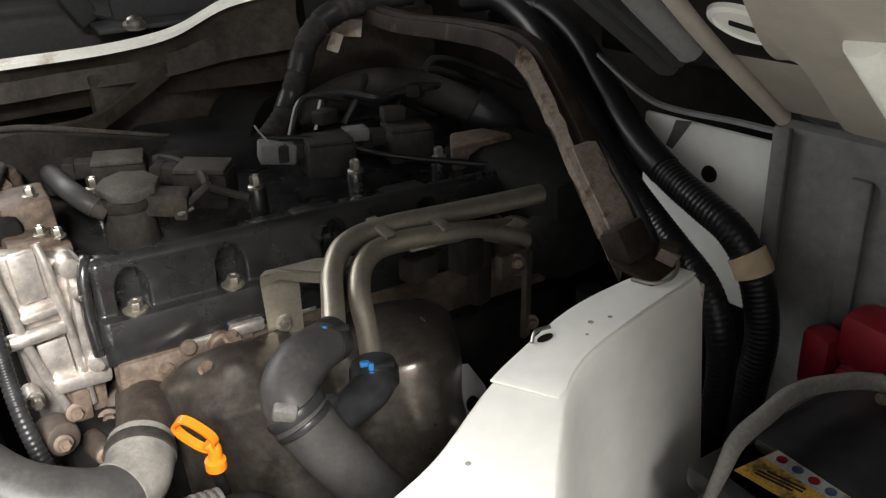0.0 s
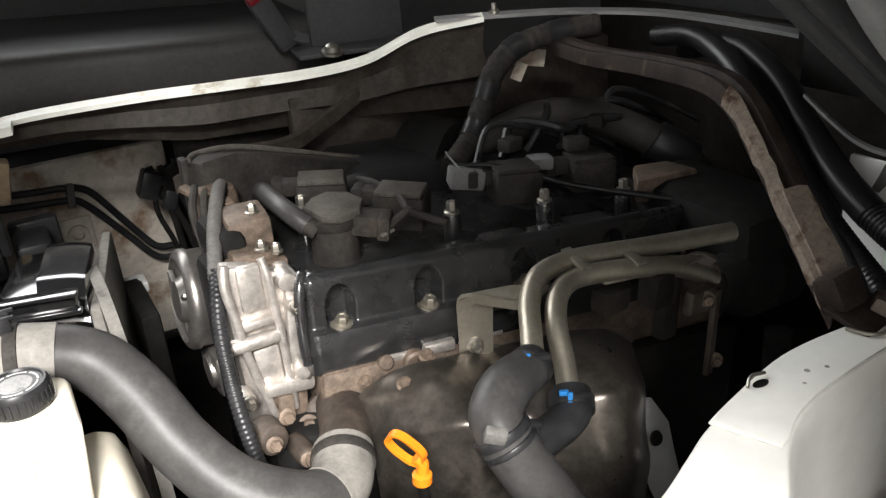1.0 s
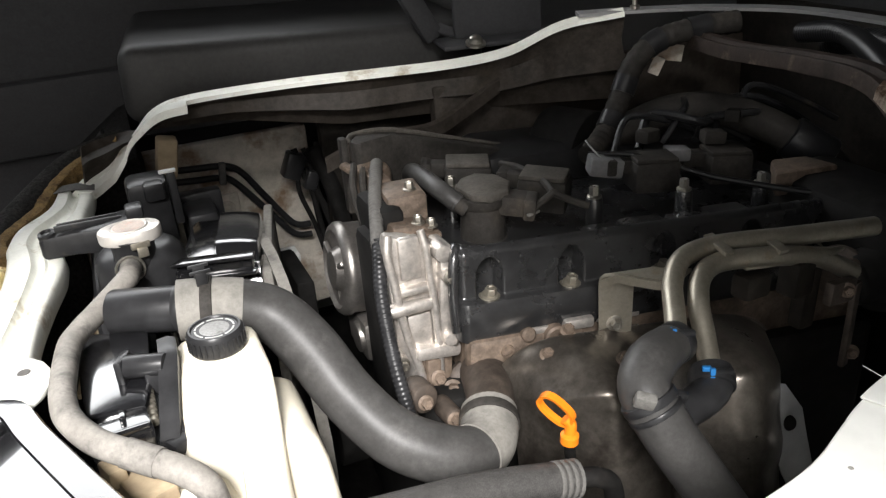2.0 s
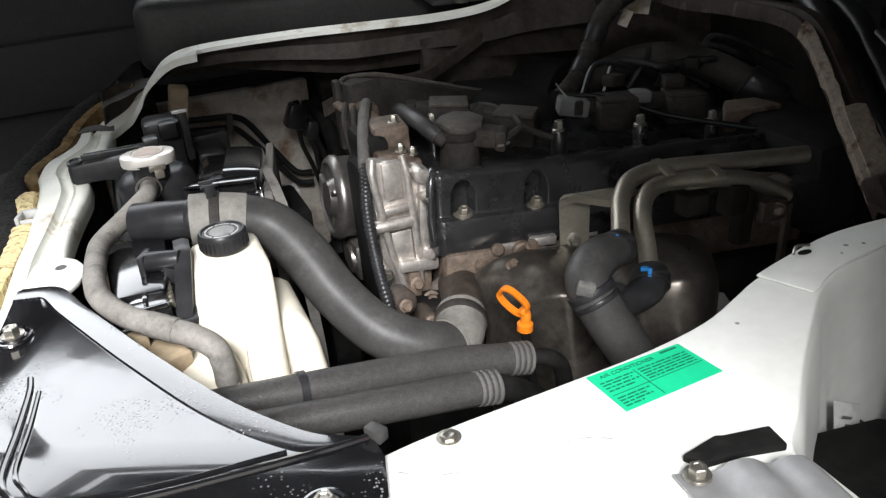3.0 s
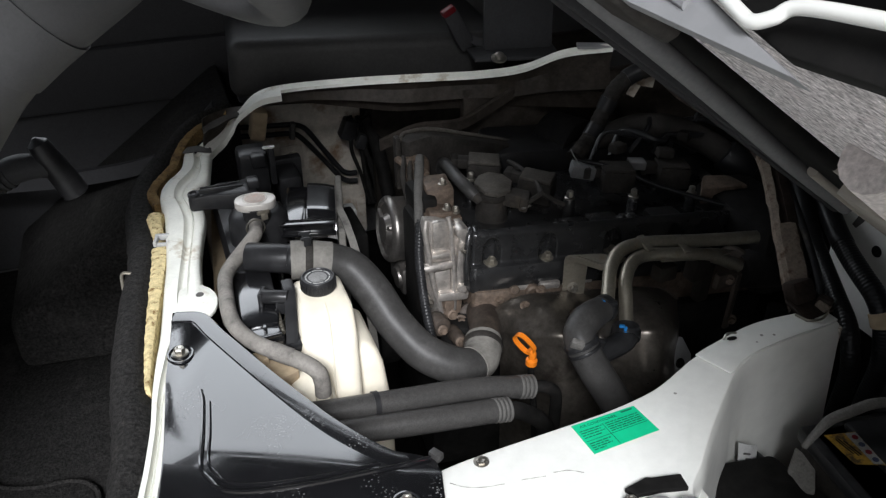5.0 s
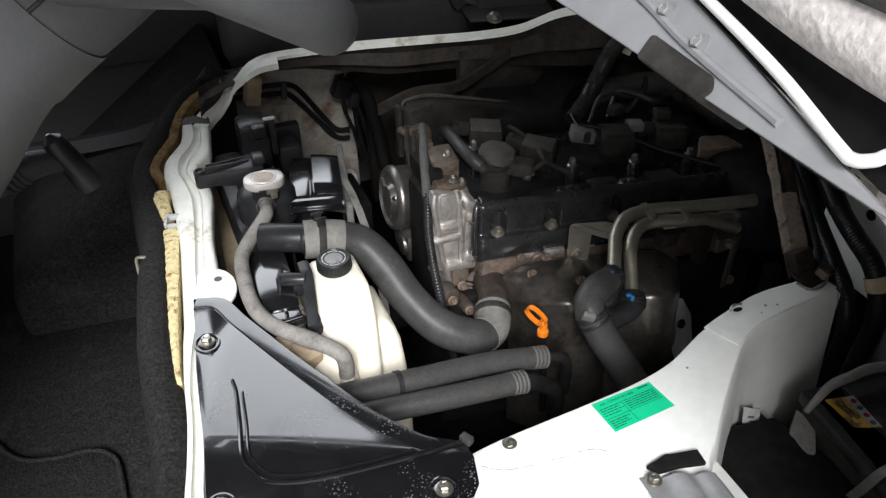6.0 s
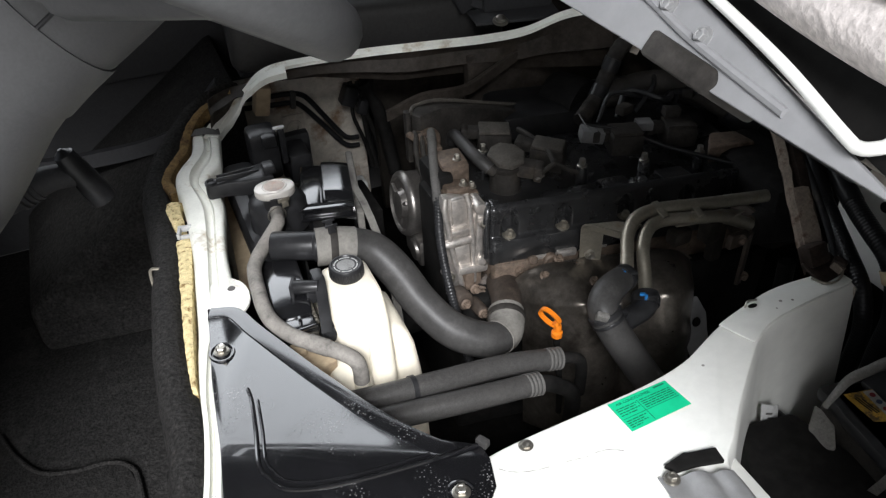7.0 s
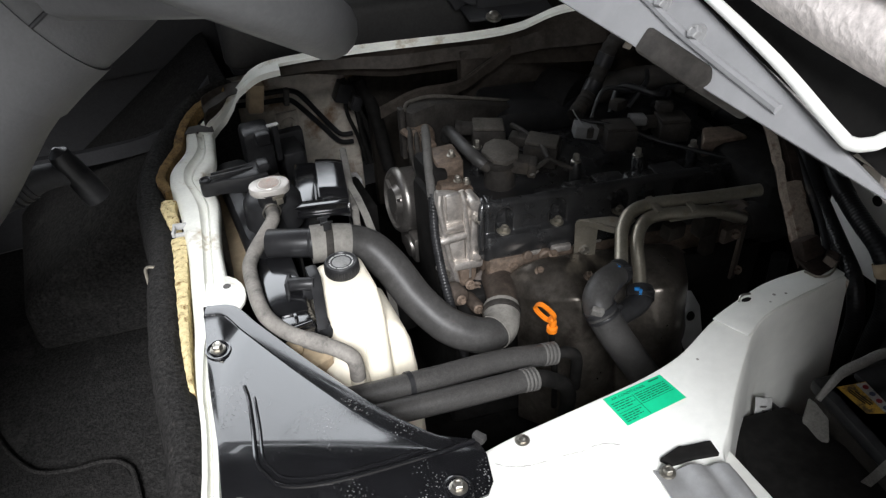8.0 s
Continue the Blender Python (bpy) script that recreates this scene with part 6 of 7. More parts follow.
for x, y, z, r in ((0.34, 0.50, 0.818, 20), (0.405, 0.47, 0.812, -15), (0.46, 0.50, 0.82, 35)):
    part("connector", box((x, y, z), (0.026, 0.018, 0.015), 0.003, (0, 6, r)), M["dusty"], lm)
solo("rear_plate", prism([(0.405, 0.372), (0.478, 0.360), (0.472, 0.40), (0.435, 0.412)], 0.770, 0.796, 0.004), M["dirty_alloy"], "pale dusty plate at the engine's rear", "plate")
pl = thing("white_bracket", (0.42, 0.55, 0.84), "chipped white painted bracket under the rim", "bracket")
part("plate", join(box((0.432, 0.598, 0.882), (0.046, 0.004, 0.020), 0.001, (0, 10, -20)), box((0.418, 0.594, 0.868), (0.014, 0.004, 0.022), 0.001, (0, 25, -20))), M["dirtywhite"], pl)

# ---------------------------------------------------------------- rear frame of the opening
rf = thing("rear_frame", (0.34, 0.07, 0.79), "rust-stained steel frame at the rear of the opening", "body frame", kind="structure")
FR = [V(0.336, 0.078, 0.806), V(0.338, 0.094, 0.824), V(0.350, 0.132, 0.855), V(0.367, 0.178, 0.889), V(0.386, 0.24, 0.925), V(0.405, 0.335, 0.924), V(0.428, 0.46, 0.912), V(0.455, 0.56, 0.906)]
fp = curve([tuple(p) for p in FR], 6)
rp = random.Random(8)
part("frame_sheet", rows_of([[p + V(-0.013, 0.008, -0.016), p + V(-0.0125, 0.007, -0.004), p + V(-0.0115, 0.006, -0.001), p + V(-0.008, 0.004, -0.001), p + V(-0.007, 0.003, -0.005), p + V(-0.003, 0.002, -0.005), p + V(-0.001, 0.001, 0.001), p + V(0.008, -0.002, 0.001), p + V(0.011, -0.003, -0.002), p + V(0.012, -0.003, -0.010)] for p in fp], 0.002), M["rusty"], rf)
part("frame_patch", rows_of([[p + V(-0.012 - 0.002 * rp.random(), 0.006, -0.012 - 0.006 * rp.random()), p + V(-0.011, 0.005, 0.002), p + V(0.0, 0.001, 0.004), p + V(0.009 - 0.003 * rp.random(), -0.002, 0.003)] for p in fp[4:15]], 0.0012), M["rustpale"], rf, "pale worn sheet with torn edges")
rg = random.Random(5)
edge = [p + V(-0.0135, 0.008, -0.003) for p in fp[3:24]]
part("torn_sealant", rows_of([[p + V(-0.002, 0.0, -0.004 - 0.006 * rg.random()), p + V(-0.0012, -0.001, 0.0), p + V(0.004 + 0.003 * rg.random(), -0.002, 0.006)] for p in edge], 0.0012), M["rustpale"], rf, "flaking pale sealant edge")
part("foot", join(box((0.336, 0.072, 0.806), (0.046, 0.034, 0.005), 0.002, (16, 0, 10)), box((0.330, 0.086, 0.818), (0.030, 0.020, 0.026), 0.004, (-30, 0, 5)), box((0.350, 0.066, 0.810), (0.012, 0.016, 0.016), 0.003, (10, 0, 30))), M["rusty"], rf)
part("foot_tab", box((0.347, 0.064, 0.808), (0.010, 0.014, 0.012), 0.002, (20, 10, 20)), M["rustpale"], rf, "bare pale corner of the foot")
part("wire_hook", tube([(0.312, 0.066, 0.804), (0.318, 0.052, 0.804), (0.332, 0.048, 0.805), (0.346, 0.055, 0.808), (0.352, 0.068, 0.812)], 0.0014, 8), M["steel"], rf)
CON1 = [(0.50, 0.45, 0.915), (0.485, 0.38, 0.925), (0.462, 0.307, 0.908), (0.446, 0.237, 0.862), (0.430, 0.185, 0.824), (0.420, 0.146, 0.802), (0.407, 0.102, 0.783), (0.394, 0.064, 0.768), (0.388, 0.046, 0.744), (0.388, 0.040, 0.71), (0.384, 0.040, 0.66), (0.384, 0.045, 0.60)]
CON2 = [(0.53, 0.44, 0.90), (0.515, 0.36, 0.915), (0.495, 0.29, 0.898), (0.473, 0.235, 0.868), (0.455, 0.185, 0.841), (0.440, 0.138, 0.823), (0.430, 0.098, 0.812), (0.425, 0.066, 0.801), (0.4245, 0.047, 0.780), (0.4255, 0.037, 0.752), (0.425, 0.032, 0.72), (0.421, 0.034, 0.67), (0.42, 0.036, 0.60)]
for k, (pts, r) in enumerate(((CON1, 0.0110), (CON2, 0.0128))):
    h = thing("ribbed_conduit", (pts[-1][0], pts[-1][1], 0.55), "thick black ribbed conduit behind the rear frame", "conduit", "rear conduits")
    part("conduit", corrugated(pts, r, 0.0042, 0.03), M["conduit"], h)
    cc_ = curve(pts, 12)
    part("tape_sleeve", rings(cc_[14:52 + 8 * k], [r * 1.04] * (38 + 8 * k), 20), M["conduit"], h, "glossy black tape sleeve")
    if k:
        part("tape_wrap", rings(cc_[92:100], [r * 1.14] * 8, 20), M["board"], h, "tan tape wrap")
part("frame_cable", tube([(0.425, 0.30, 0.918), (0.412, 0.23, 0.882), (0.398, 0.165, 0.842), (0.386, 0.115, 0.805), (0.372, 0.08, 0.77)], 0.0045, 10), M["plastic"], rf)
wb_ = thing("wall_battery", (0.474, -0.16, 0.51), "grey rear wall of the battery well", "body panel", kind="structure")
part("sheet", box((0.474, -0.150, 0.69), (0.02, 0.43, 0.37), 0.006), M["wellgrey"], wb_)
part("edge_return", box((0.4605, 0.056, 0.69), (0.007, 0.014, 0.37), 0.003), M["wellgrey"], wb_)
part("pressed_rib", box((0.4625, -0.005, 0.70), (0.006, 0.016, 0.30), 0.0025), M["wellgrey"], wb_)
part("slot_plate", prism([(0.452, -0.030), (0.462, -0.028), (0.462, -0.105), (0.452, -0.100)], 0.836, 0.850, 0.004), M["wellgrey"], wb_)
part("hinge_rail", sweep([(0.452, 0.225, 0.903), (0.462, 0.204, 0.883), (0.470, 0.183, 0.868), (0.474, 0.157, 0.863), (0.476, 0.106, 0.864), (0.478, 0.059, 0.864), (0.478, -0.009, 0.872), (0.478, -0.16, 0.885)], [(-0.003, -0.0015), (0.003, -0.0015), (0.003, 0.0015), (-0.003, 0.0015)]), M["galv"], rf, "grey steel hinge rail")
# Dark sheets put in for the shade between hinge rail and seat.
solo("wall_hinge", join(box((0.545, 0.05, 0.905), (0.012, 0.50, 0.05), 0.004), box((0.60, 0.0, 1.05), (0.012, 0.70, 0.34), 0.004)), M["dark"], "body panel behind the seat hinge, deep shade in its colour", "body panel", "structure")
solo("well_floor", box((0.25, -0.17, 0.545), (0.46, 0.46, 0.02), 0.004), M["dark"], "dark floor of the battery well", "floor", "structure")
br = thing("hinge_panel", (0.40, 0.07, 0.70), "white painted panel with a small hole below the hinge rail", "body panel")
bm = box((0.4885, 0.125, 0.775), (0.006, 0.150, 0.152), 0.003)
part("plate", bm, M["white"], br)
part("rolled_edge", tube([(0.485, 0.196, 0.838), (0.484, 0.170, 0.848), (0.483, 0.120, 0.851), (0.482, 0.071, 0.851)], 0.0035, 10), M["white"], br)
part("pressed_tab", prism([(q.x, q.y) for q in curve([(0.822, 0.190, 0), (0.824, 0.165, 0), (0.817, 0.144, 0), (0.806, 0.139, 0), (0.800, 0.150, 0), (0.798, 0.172, 0), (0.795, 0.190, 0)], 4)], 0.0, 0.0035, 0.0015), M["white"], br)
tb = br.children[-1].data
tb.transform(Matrix(((0, 0, -1, 0.4856), (0, 1, 0, 0), (1, 0, 0, 0), (0, 0, 0, 1))))
part("hole", lathe((0.4853, 0.130, 0.811), (-1, 0, 0), [(0, 0.0075), (0.0012, 0.0070), (0.0014, 0.0055), (0.0004, 0.0050), (0.0004, 0)], 16), M["dark"], br)
part("stain", rows_of([[V(0.4850, 0.166, 0.850), V(0.4850, 0.150, 0.852)], [V(0.4850, 0.170, 0.838), V(0.4850, 0.160, 0.836)], [V(0.4850, 0.175, 0.826), V(0.4850, 0.168, 0.824)]], 0.0004), M["tape"], br, "dirty stain on the paint")

# ---------------------------------------------------------------- battery
bat = thing("car_battery", (0.34, -0.15, 0.555), "black car battery with yellow and white labels", "battery")
BR = -7.4
BC = V(0.330, -0.155, 0.0)
turn = Matrix.Rotation(radians(BR), 3, "Z")


def on_bat(dx, dy, z):
    return tuple(BC + turn @ V(dx, dy, z))


part("case", box(on_bat(0, 0, 0.645), (0.165, 0.235, 0.18), 0.006, (0, 0, BR)), M["dusty"], bat)
part("lid", box(on_bat(0, 0, 0.726), (0.175, 0.245, 0.018), 0.005, (0, 0, BR)), M["plastic"], bat)
part("top_cover", box(on_bat(0.015, 0, 0.738), (0.12, 0.22, 0.010), 0.004, (0, 0, BR)), M["plastic"], bat)
LAB = [(0.266, -0.050), (0.299, -0.057), (0.293, -0.104), (0.266, -0.092)]
part("yellow_label", prism(LAB[::-1], 0.7432, 0.7436), M["yellow"], bat, "dirty yellow warning label")
part("label_strip", prism([(0.2985, -0.058), (0.2925, -0.103), (0.283, -0.0985), (0.287, -0.0555)], 0.7437, 0.7439), M["labelgrey"], bat)
for k, c in enumerate(("red", "bluesign", "red", "bluesign")):
    part("label_sign", lathe((0.2925 - 0.0013 * k, -0.0635 - 0.0105 * k, 0.7440), (0, 0, 1), [(0, 0.0032), (0.0003, 0.0032), (0.0003, 0)], 16), M[c], bat)
for k in range(3):
    part("label_bar", box((0.2735 + 0.003 * k, -0.070 - 0.002 * k, 0.7438), (0.0016, 0.022 + 0.004 * (k % 2), 0.0003), 0, (0, 0, 6)), M["brown"], bat)
part("white_label", box(on_bat(-0.063, -0.055, 0.7352), (0.022, 0.095, 0.0006), 0, (0, 0, BR)), M["labelgrey"], bat, "dusty white instruction label")
part("red_stripe", box(on_bat(-0.0465, -0.040, 0.7440), (0.0035, 0.135, 0.0008), 0, (0, 0, BR)), M["redtape"], bat, "red stripe")
for k in range(11):
    part("label_bar", box(on_bat(-0.070 + 0.007 * (k % 3), -0.010 - 0.009 * k, 0.7357), (0.0045, 0.0022, 0.0003), 0, (0, 0, BR)), M["tape"], bat)
for dx, dy in ((-0.02, -0.105), (0.06, 0.075)):
    t = part("terminal", lathe(on_bat(dx, dy, 0.737), (0, 0, 1), [(0, 0.012), (0.006, 0.010), (0.016, 0.009), (0.017, 0)], 18), M["bolt"], bat)
    x, y, z = on_bat(dx, dy, 0.749)
    part("terminal_clamp", join(box((x, y, z), (0.03, 0.022, 0.008), 0.003, (0, 0, 20)), cyl((x - 0.02, y + 0.012, z), (x + 0.02, y + 0.012, z), 0.004)), M["dirty_alloy"], t)
rt = thing("terminal_cover", (0.438, -0.05, 0.71), "red plastic cover over a battery terminal", "terminal cover")
part("shell", join(box((0.438, -0.048, 0.748), (0.036, 0.050, 0.044), 0.010, (0, 0, -8)), box((0.430, -0.048, 0.722), (0.030, 0.040, 0.020), 0.006, (0, 0, -8))), M["red"], rt)
part("cable_sleeve", box((0.446, -0.088, 0.744), (0.030, 0.034, 0.032), 0.008, (0, 0, 12)), M["red"], rt)
part("flap", box((0.432, -0.012, 0.722), (0.022, 0.026, 0.050), 0.006, (0, 0, -15)), M["red"], rt)
cb = thing("battery_cable", (0.3, -0.05, 0.74), "grey taped battery cable looping over the lid", "cable")
part("sleeve", tube([(0.243, -0.050, 0.735), (0.254, -0.050, 0.750), (0.272, -0.047, 0.760), (0.300, -0.047, 0.763), (0.326, -0.046, 0.763), (0.352, -0.052, 0.761), (0.382, -0.072, 0.758), (0.398, -0.11, 0.752), (0.405, -0.15, 0.748), (0.40, -0.18, 0.745)], lambda u: 0.0034 + 0.0022 * min(1, u * 4), 12, 8), M["strap"], cb)
st = thing("hold_down_strap", (0.25, -0.145, 0.70), "grey fabric strap across the battery edge", "strap")
part("strap", rows_of([[p + V(-0.002, 0.0048, 0), p + V(0.002, -0.0048, 0.001)] for p in curve([(0.236, -0.134, 0.69), (0.237, -0.143, 0.72), (0.245, -0.147, 0.741), (0.27, -0.146, 0.747), (0.31, -0.145, 0.747), (0.354, -0.144, 0.746)], 6)], 0.0015), M["strap"], st)
tr = thing("battery_tray", (0.18, -0.15, 0.56), "flat black plastic box beside the battery", "box")
part("box", prism([(0.175, -0.005), (0.242, -0.015), (0.258, -0.09), (0.245, -0.30), (0.11, -0.30), (0.13, -0.088)], 0.56, 0.695, 0.006), M["dark"], tr)
part("print_bar", box((0.20, -0.155, 0.6955), (0.009, 0.003, 0.0005), 0, (0, 0, -40)), M["labelgrey"], tr)
part("print_bar", box((0.212, -0.170, 0.6955), (0.009, 0.003, 0.0005), 0, (0, 0, -40)), M["labelgrey"], tr)
tg = thing("paper_tag", (0.20, 0.0, 0.70), "small white printed paper tag in the well", "tag")
part("sheet", rows_of([[V(0.203, -0.004, 0.714), V(0.216, -0.006, 0.708), V(0.229, -0.004, 0.701)], [V(0.207, -0.005, 0.684), V(0.220, -0.008, 0.676), V(0.234, -0.005, 0.668)], [V(0.210, -0.004, 0.655), V(0.224, -0.006, 0.644), V(0.238, -0.004, 0.632)]], 0.0008), M["paper"], tg)
for k in range(5):
    part("print_bar", box((0.214 + 0.004 * (k % 2), -0.0085, 0.697 - 0.009 * k), (0.010, 0.0006, 0.0022), 0, (0, 26, 0)), M["tape"], tg)
wb = thing("white_box", (0.25, -0.03, 0.69), "small white plastic holder at the battery corner", "holder")
part("shell", prism([(0.262, -0.024), (0.266, -0.050), (0.243, -0.078), (0.236, -0.074), (0.228, -0.050)], 0.66, lambda x, y: 0.706 - 0.55 * max(0, 0.256 - x), 0.002), M["strap"], wb)
solo("black_grommet", lathe((0.235, 0.006, 0.66), (0.4, -1, 0), [(0, 0.018), (0.012, 0.016), (0.014, 0.010), (0.014, 0)], 20), M["plastic"], "black rubber grommet in the arm's side", "grommet")

# ---------------------------------------------------------------- tipped-up driver's seat
seat = thing("driver_seat", (0.52, -0.18, 0.82), "tipped-up driver's seat showing its white steel pan and felt", "seat")
SA = 36.4
HINGE = V(0.53, -0.175, 0.795)


def S(u, v, w):
    """Seat axes: along the pan from the hinge, across it, and up from its underside."""
    a = radians(SA)
    return HINGE + V(-u * math.cos(a) + w * math.sin(a), v, u * math.sin(a) + w * math.cos(a))


def seat_mesh(bm):
    for v in bm.verts:
        v.co = S(*v.co)
    return bm


part("felt_pad", seat_mesh(box((0.555, -0.10, 0.010), (0.51, 0.27, 0.016), 0.006)), M["seatfelt"], seat, "grey felt pad", 60)
part("felt_border", seat_mesh(tube([(0.22, -0.075, 0.0), (0.30, -0.03, 0.0), (0.36, 0.0, 0.0), (0.43, 0.0, 0.0), (0.50, -0.025, 0.0), (0.52, -0.03, 0.0), (0.62, -0.045, 0.0)], 0.018, 14)), M["cream"], seat, "pale felt border")
part("cross_strap", seat_mesh(prism([(0.515, -0.030), (0.545, -0.075), (0.70, -0.225), (0.76, -0.22), (0.66, -0.085)], -0.010, -0.004, 0.002)), M["white"], seat, "white painted strap")
part("side_felt", seat_mesh(box((0.555, 0.155, 0.010), (0.55, 0.10, 0.016), 0.006)), M["dark"], seat, "dark seat flank", 60)
pan = part("steel_pan", seat_mesh(prism([(0.205, 0.186), (0.30, 0.184), (0.36, 0.178), (0.45, 0.158), (0.45, -0.18), (0.205, -0.18)], 0.003, 0.009, 0.001)), M["pan"], seat, "white painted steel pan, dirt and shade in its colour")
part("pan_border", seat_mesh(tube([(0.198, 0.182, 0.001), (0.30, 0.178, 0.0), (0.36, 0.172, 0.0), (0.40, 0.164, 0.0)], 0.005, 12)), M["pan"], pan, "rolled pan border, dirty and darkened for shade")
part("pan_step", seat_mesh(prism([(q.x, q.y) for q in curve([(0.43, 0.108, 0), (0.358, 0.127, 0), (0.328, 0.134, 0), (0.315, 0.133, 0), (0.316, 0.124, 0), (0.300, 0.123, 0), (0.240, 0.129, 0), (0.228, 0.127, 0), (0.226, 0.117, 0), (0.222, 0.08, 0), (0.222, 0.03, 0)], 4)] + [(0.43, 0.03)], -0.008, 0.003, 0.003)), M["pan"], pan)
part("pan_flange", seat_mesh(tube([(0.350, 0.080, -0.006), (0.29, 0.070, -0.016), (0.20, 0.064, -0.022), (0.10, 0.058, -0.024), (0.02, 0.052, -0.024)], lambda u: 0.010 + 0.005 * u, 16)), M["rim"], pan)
part("pan_boss", seat_mesh(lathe((0.328, 0.146, 0.003), (0, 0, -1), [(0, 0.020), (0.003, 0.019), (0.004, 0.016), (0.003, 0.015), (0.003, 0)], 28)), M["white"], pan)
part("boss_slot", seat_mesh(box((0.328, 0.145, -0.0003), (0.018, 0.004, 0.002), 0.0008, (0, 0, 65))), M["dark"], pan)
def front_face(outline, u0, u1, bev=0.001):
    """An outline of (v, w) across the seat's front, drawn forward from u0 to u1."""
    bm = prism(outline, u0, u1, bev)
    for q in bm.verts:
        q.co = S(q.co.z, q.co.x, q.co.y)
    return bm


plate_f = part("front_plate", front_face([(0.17, -0.0175), (0.17, 0.0265), (0.02, 0.0225), (-0.045, 0.0085), (-0.132, -0.0115), (-0.16, -0.0175)], 0.810, 0.818), M["palegrey"], seat, "pale grey painted steel front plate")
part("front_flange", seat_mesh(tube([(0.821, 0.16, 0.0325), (0.821, 0.02, 0.0245), (0.821, -0.035, 0.0145), (0.821, -0.088, 0.0035), (0.821, -0.126, -0.0070), (0.821, -0.134, -0.0082), (0.821, -0.140, -0.005), (0.821, -0.146, 0.000), (0.821, -0.17, 0.0035), (0.821, -0.22, 0.0085)], 0.0024, 10)), M["white"], seat, "white steel flange")
# Dark sheet across the hollow channel, standing for the shade inside it.
part("front_channel", front_face([(0.17, 0.0265), (0.17, 0.0615), (-0.235, 0.0615), (-0.235, -0.0055), (-0.142, -0.0115), (-0.05, 0.0065)], 0.804, 0.812), M["dark"], seat)
for v, w in ((-0.018, 0.0035), (-0.045, -0.001), (0.05, 0.007)):
    part("plate_bolt", seat_mesh(hexbolt((0.818, v, w), (1, 0, 0), 0.0030, 0.003)), M["galv"], plate_f)
part("plate_ridge", seat_mesh(tube([(0.818, 0.15, 0.010), (0.818, 0.02, 0.005), (0.818, -0.04, -0.004), (0.818, -0.10, -0.0105)], 0.0022, 8)), M["palegrey"], plate_f)
part("edge_lip", seat_mesh(join(box((0.56, 0.218, 0.004), (0.58, 0.016, 0.034), 0.006), box((0.56, 0.206, -0.001), (0.56, 0.010, 0.018), 0.004))), M["trimdark"], seat, "dark rubber edge lip")
part("edge_band", seat_mesh(tube([(0.82, 0.10, -0.004), (0.73, 0.105, -0.004), (0.60, 0.125, -0.004), (0.41, 0.178, -0.004), (0.30, 0.190, -0.004)], 0.008, 12)), M["trimgrey"], seat, "grey metal edge band")
part("stop_block", front_face([(-0.019, -0.019), (-0.019, -0.007), (-0.062, -0.009), (-0.066, -0.014), (-0.062, -0.020)], 0.785, 0.820, 0.002), M["dusty"], seat)
part("cushion", seat_mesh(box((0.49, -0.075, 0.115), (0.76, 0.51, 0.17), 0.04, seg=4)), M["fabric"], seat, "dark grey fabric cushion", 70)
part("cushion_front", seat_mesh(tube([(0.822, 0.17, 0.052), (0.823, 0.0, 0.041), (0.823, -0.10, 0.029), (0.823, -0.16, 0.026), (0.823, -0.23, 0.028)], 0.0155, 16)), M["cream"], seat, "pale fabric front edge", 70)
part("edge_piping", seat_mesh(tube([(0.838, 0.17, 0.066), (0.839, 0.0, 0.054), (0.839, -0.10, 0.042), (0.839, -0.16, 0.038), (0.839, -0.23, 0.040)], 0.003, 8)), M["fabric"], seat)

# ---------------------------------------------------------------- passenger side of the cab
ps = thing("passenger_seat", (0.1, 1.0, 0.86), "black vinyl passenger seat cushion and backrest", "seat")
part("cushion", box((0.07, 1.01, 0.878), (0.48, 0.36, 0.10), 0.022, (0, 3, -6), 4), M["vinyl"], ps, smooth=70)
part("backrest", box((0.52, 1.02, 1.25), (0.14, 0.40, 0.60), 0.05, (0, 15, 0), 4), M["vinyl"], ps, smooth=70)
part("base", box((0.06, 1.04, 0.84), (0.44, 0.30, 0.06), 0.01, (0, 0, -6)), M["trimdark"], ps)
bk = thing("seat_belt_buckle", (0.2, 0.80, 0.92), "black seat belt buckle with red release button", "buckle")
part("housing", box((0.195, 0.80, 0.935), (0.028, 0.018, 0.075), 0.005, (0, -28, 0)), M["trimdark"], bk)
part("button", box((0.176, 0.797, 0.968), (0.024, 0.016, 0.012), 0.003, (0, -28, 0)), M["red"], bk, "red release button")
part("stalk", rows_of([[p + V(-0.012, 0, 0), p + V(0.012, 0, 0)] for p in curve([(0.21, 0.80, 0.92), (0.235, 0.79, 0.905), (0.255, 0.78, 0.90)], 5)], 0.004), M["trimdark"], bk)
sbk = thing("seat_bracket", (0.26, 0.73, 0.90), "dark steel seat bracket with a domed bolt", "bracket")
part("plate", prism([(0.20, 0.735), (0.34, 0.700), (0.36, 0.78), (0.21, 0.80)], 0.896, 0.902, 0.002), M["trimdark"], sbk)
part("upright", box((0.29, 0.765, 0.95), (0.12, 0.012, 0.10), 0.01, (0, 0, -12)), M["trimdark"], sbk)
part("bolt", join(lathe((0.237, 0.722, 0.902), (0, -0.3, 1), [(0, 0.013), (0.003, 0.013), (0.004, 0.009), (0.009, 0.008), (0.012, 0.004), (0.012, 0)], 20)), M["bolt"], sbk, "bright domed bolt")
dp = thing("door_panel", (-0.3, 1.2, 0.5), "dark grey moulded passenger door panel", "door trim")
part("panel", box((-0.25, 1.225, 0.8125), (1.1, 0.04, 0.825), 0.02), M["trimdark"], dp)
part("armrest", box((-0.20, 1.18, 1.06), (0.55, 0.07, 0.07), 0.02), M["trimdark"], dp)
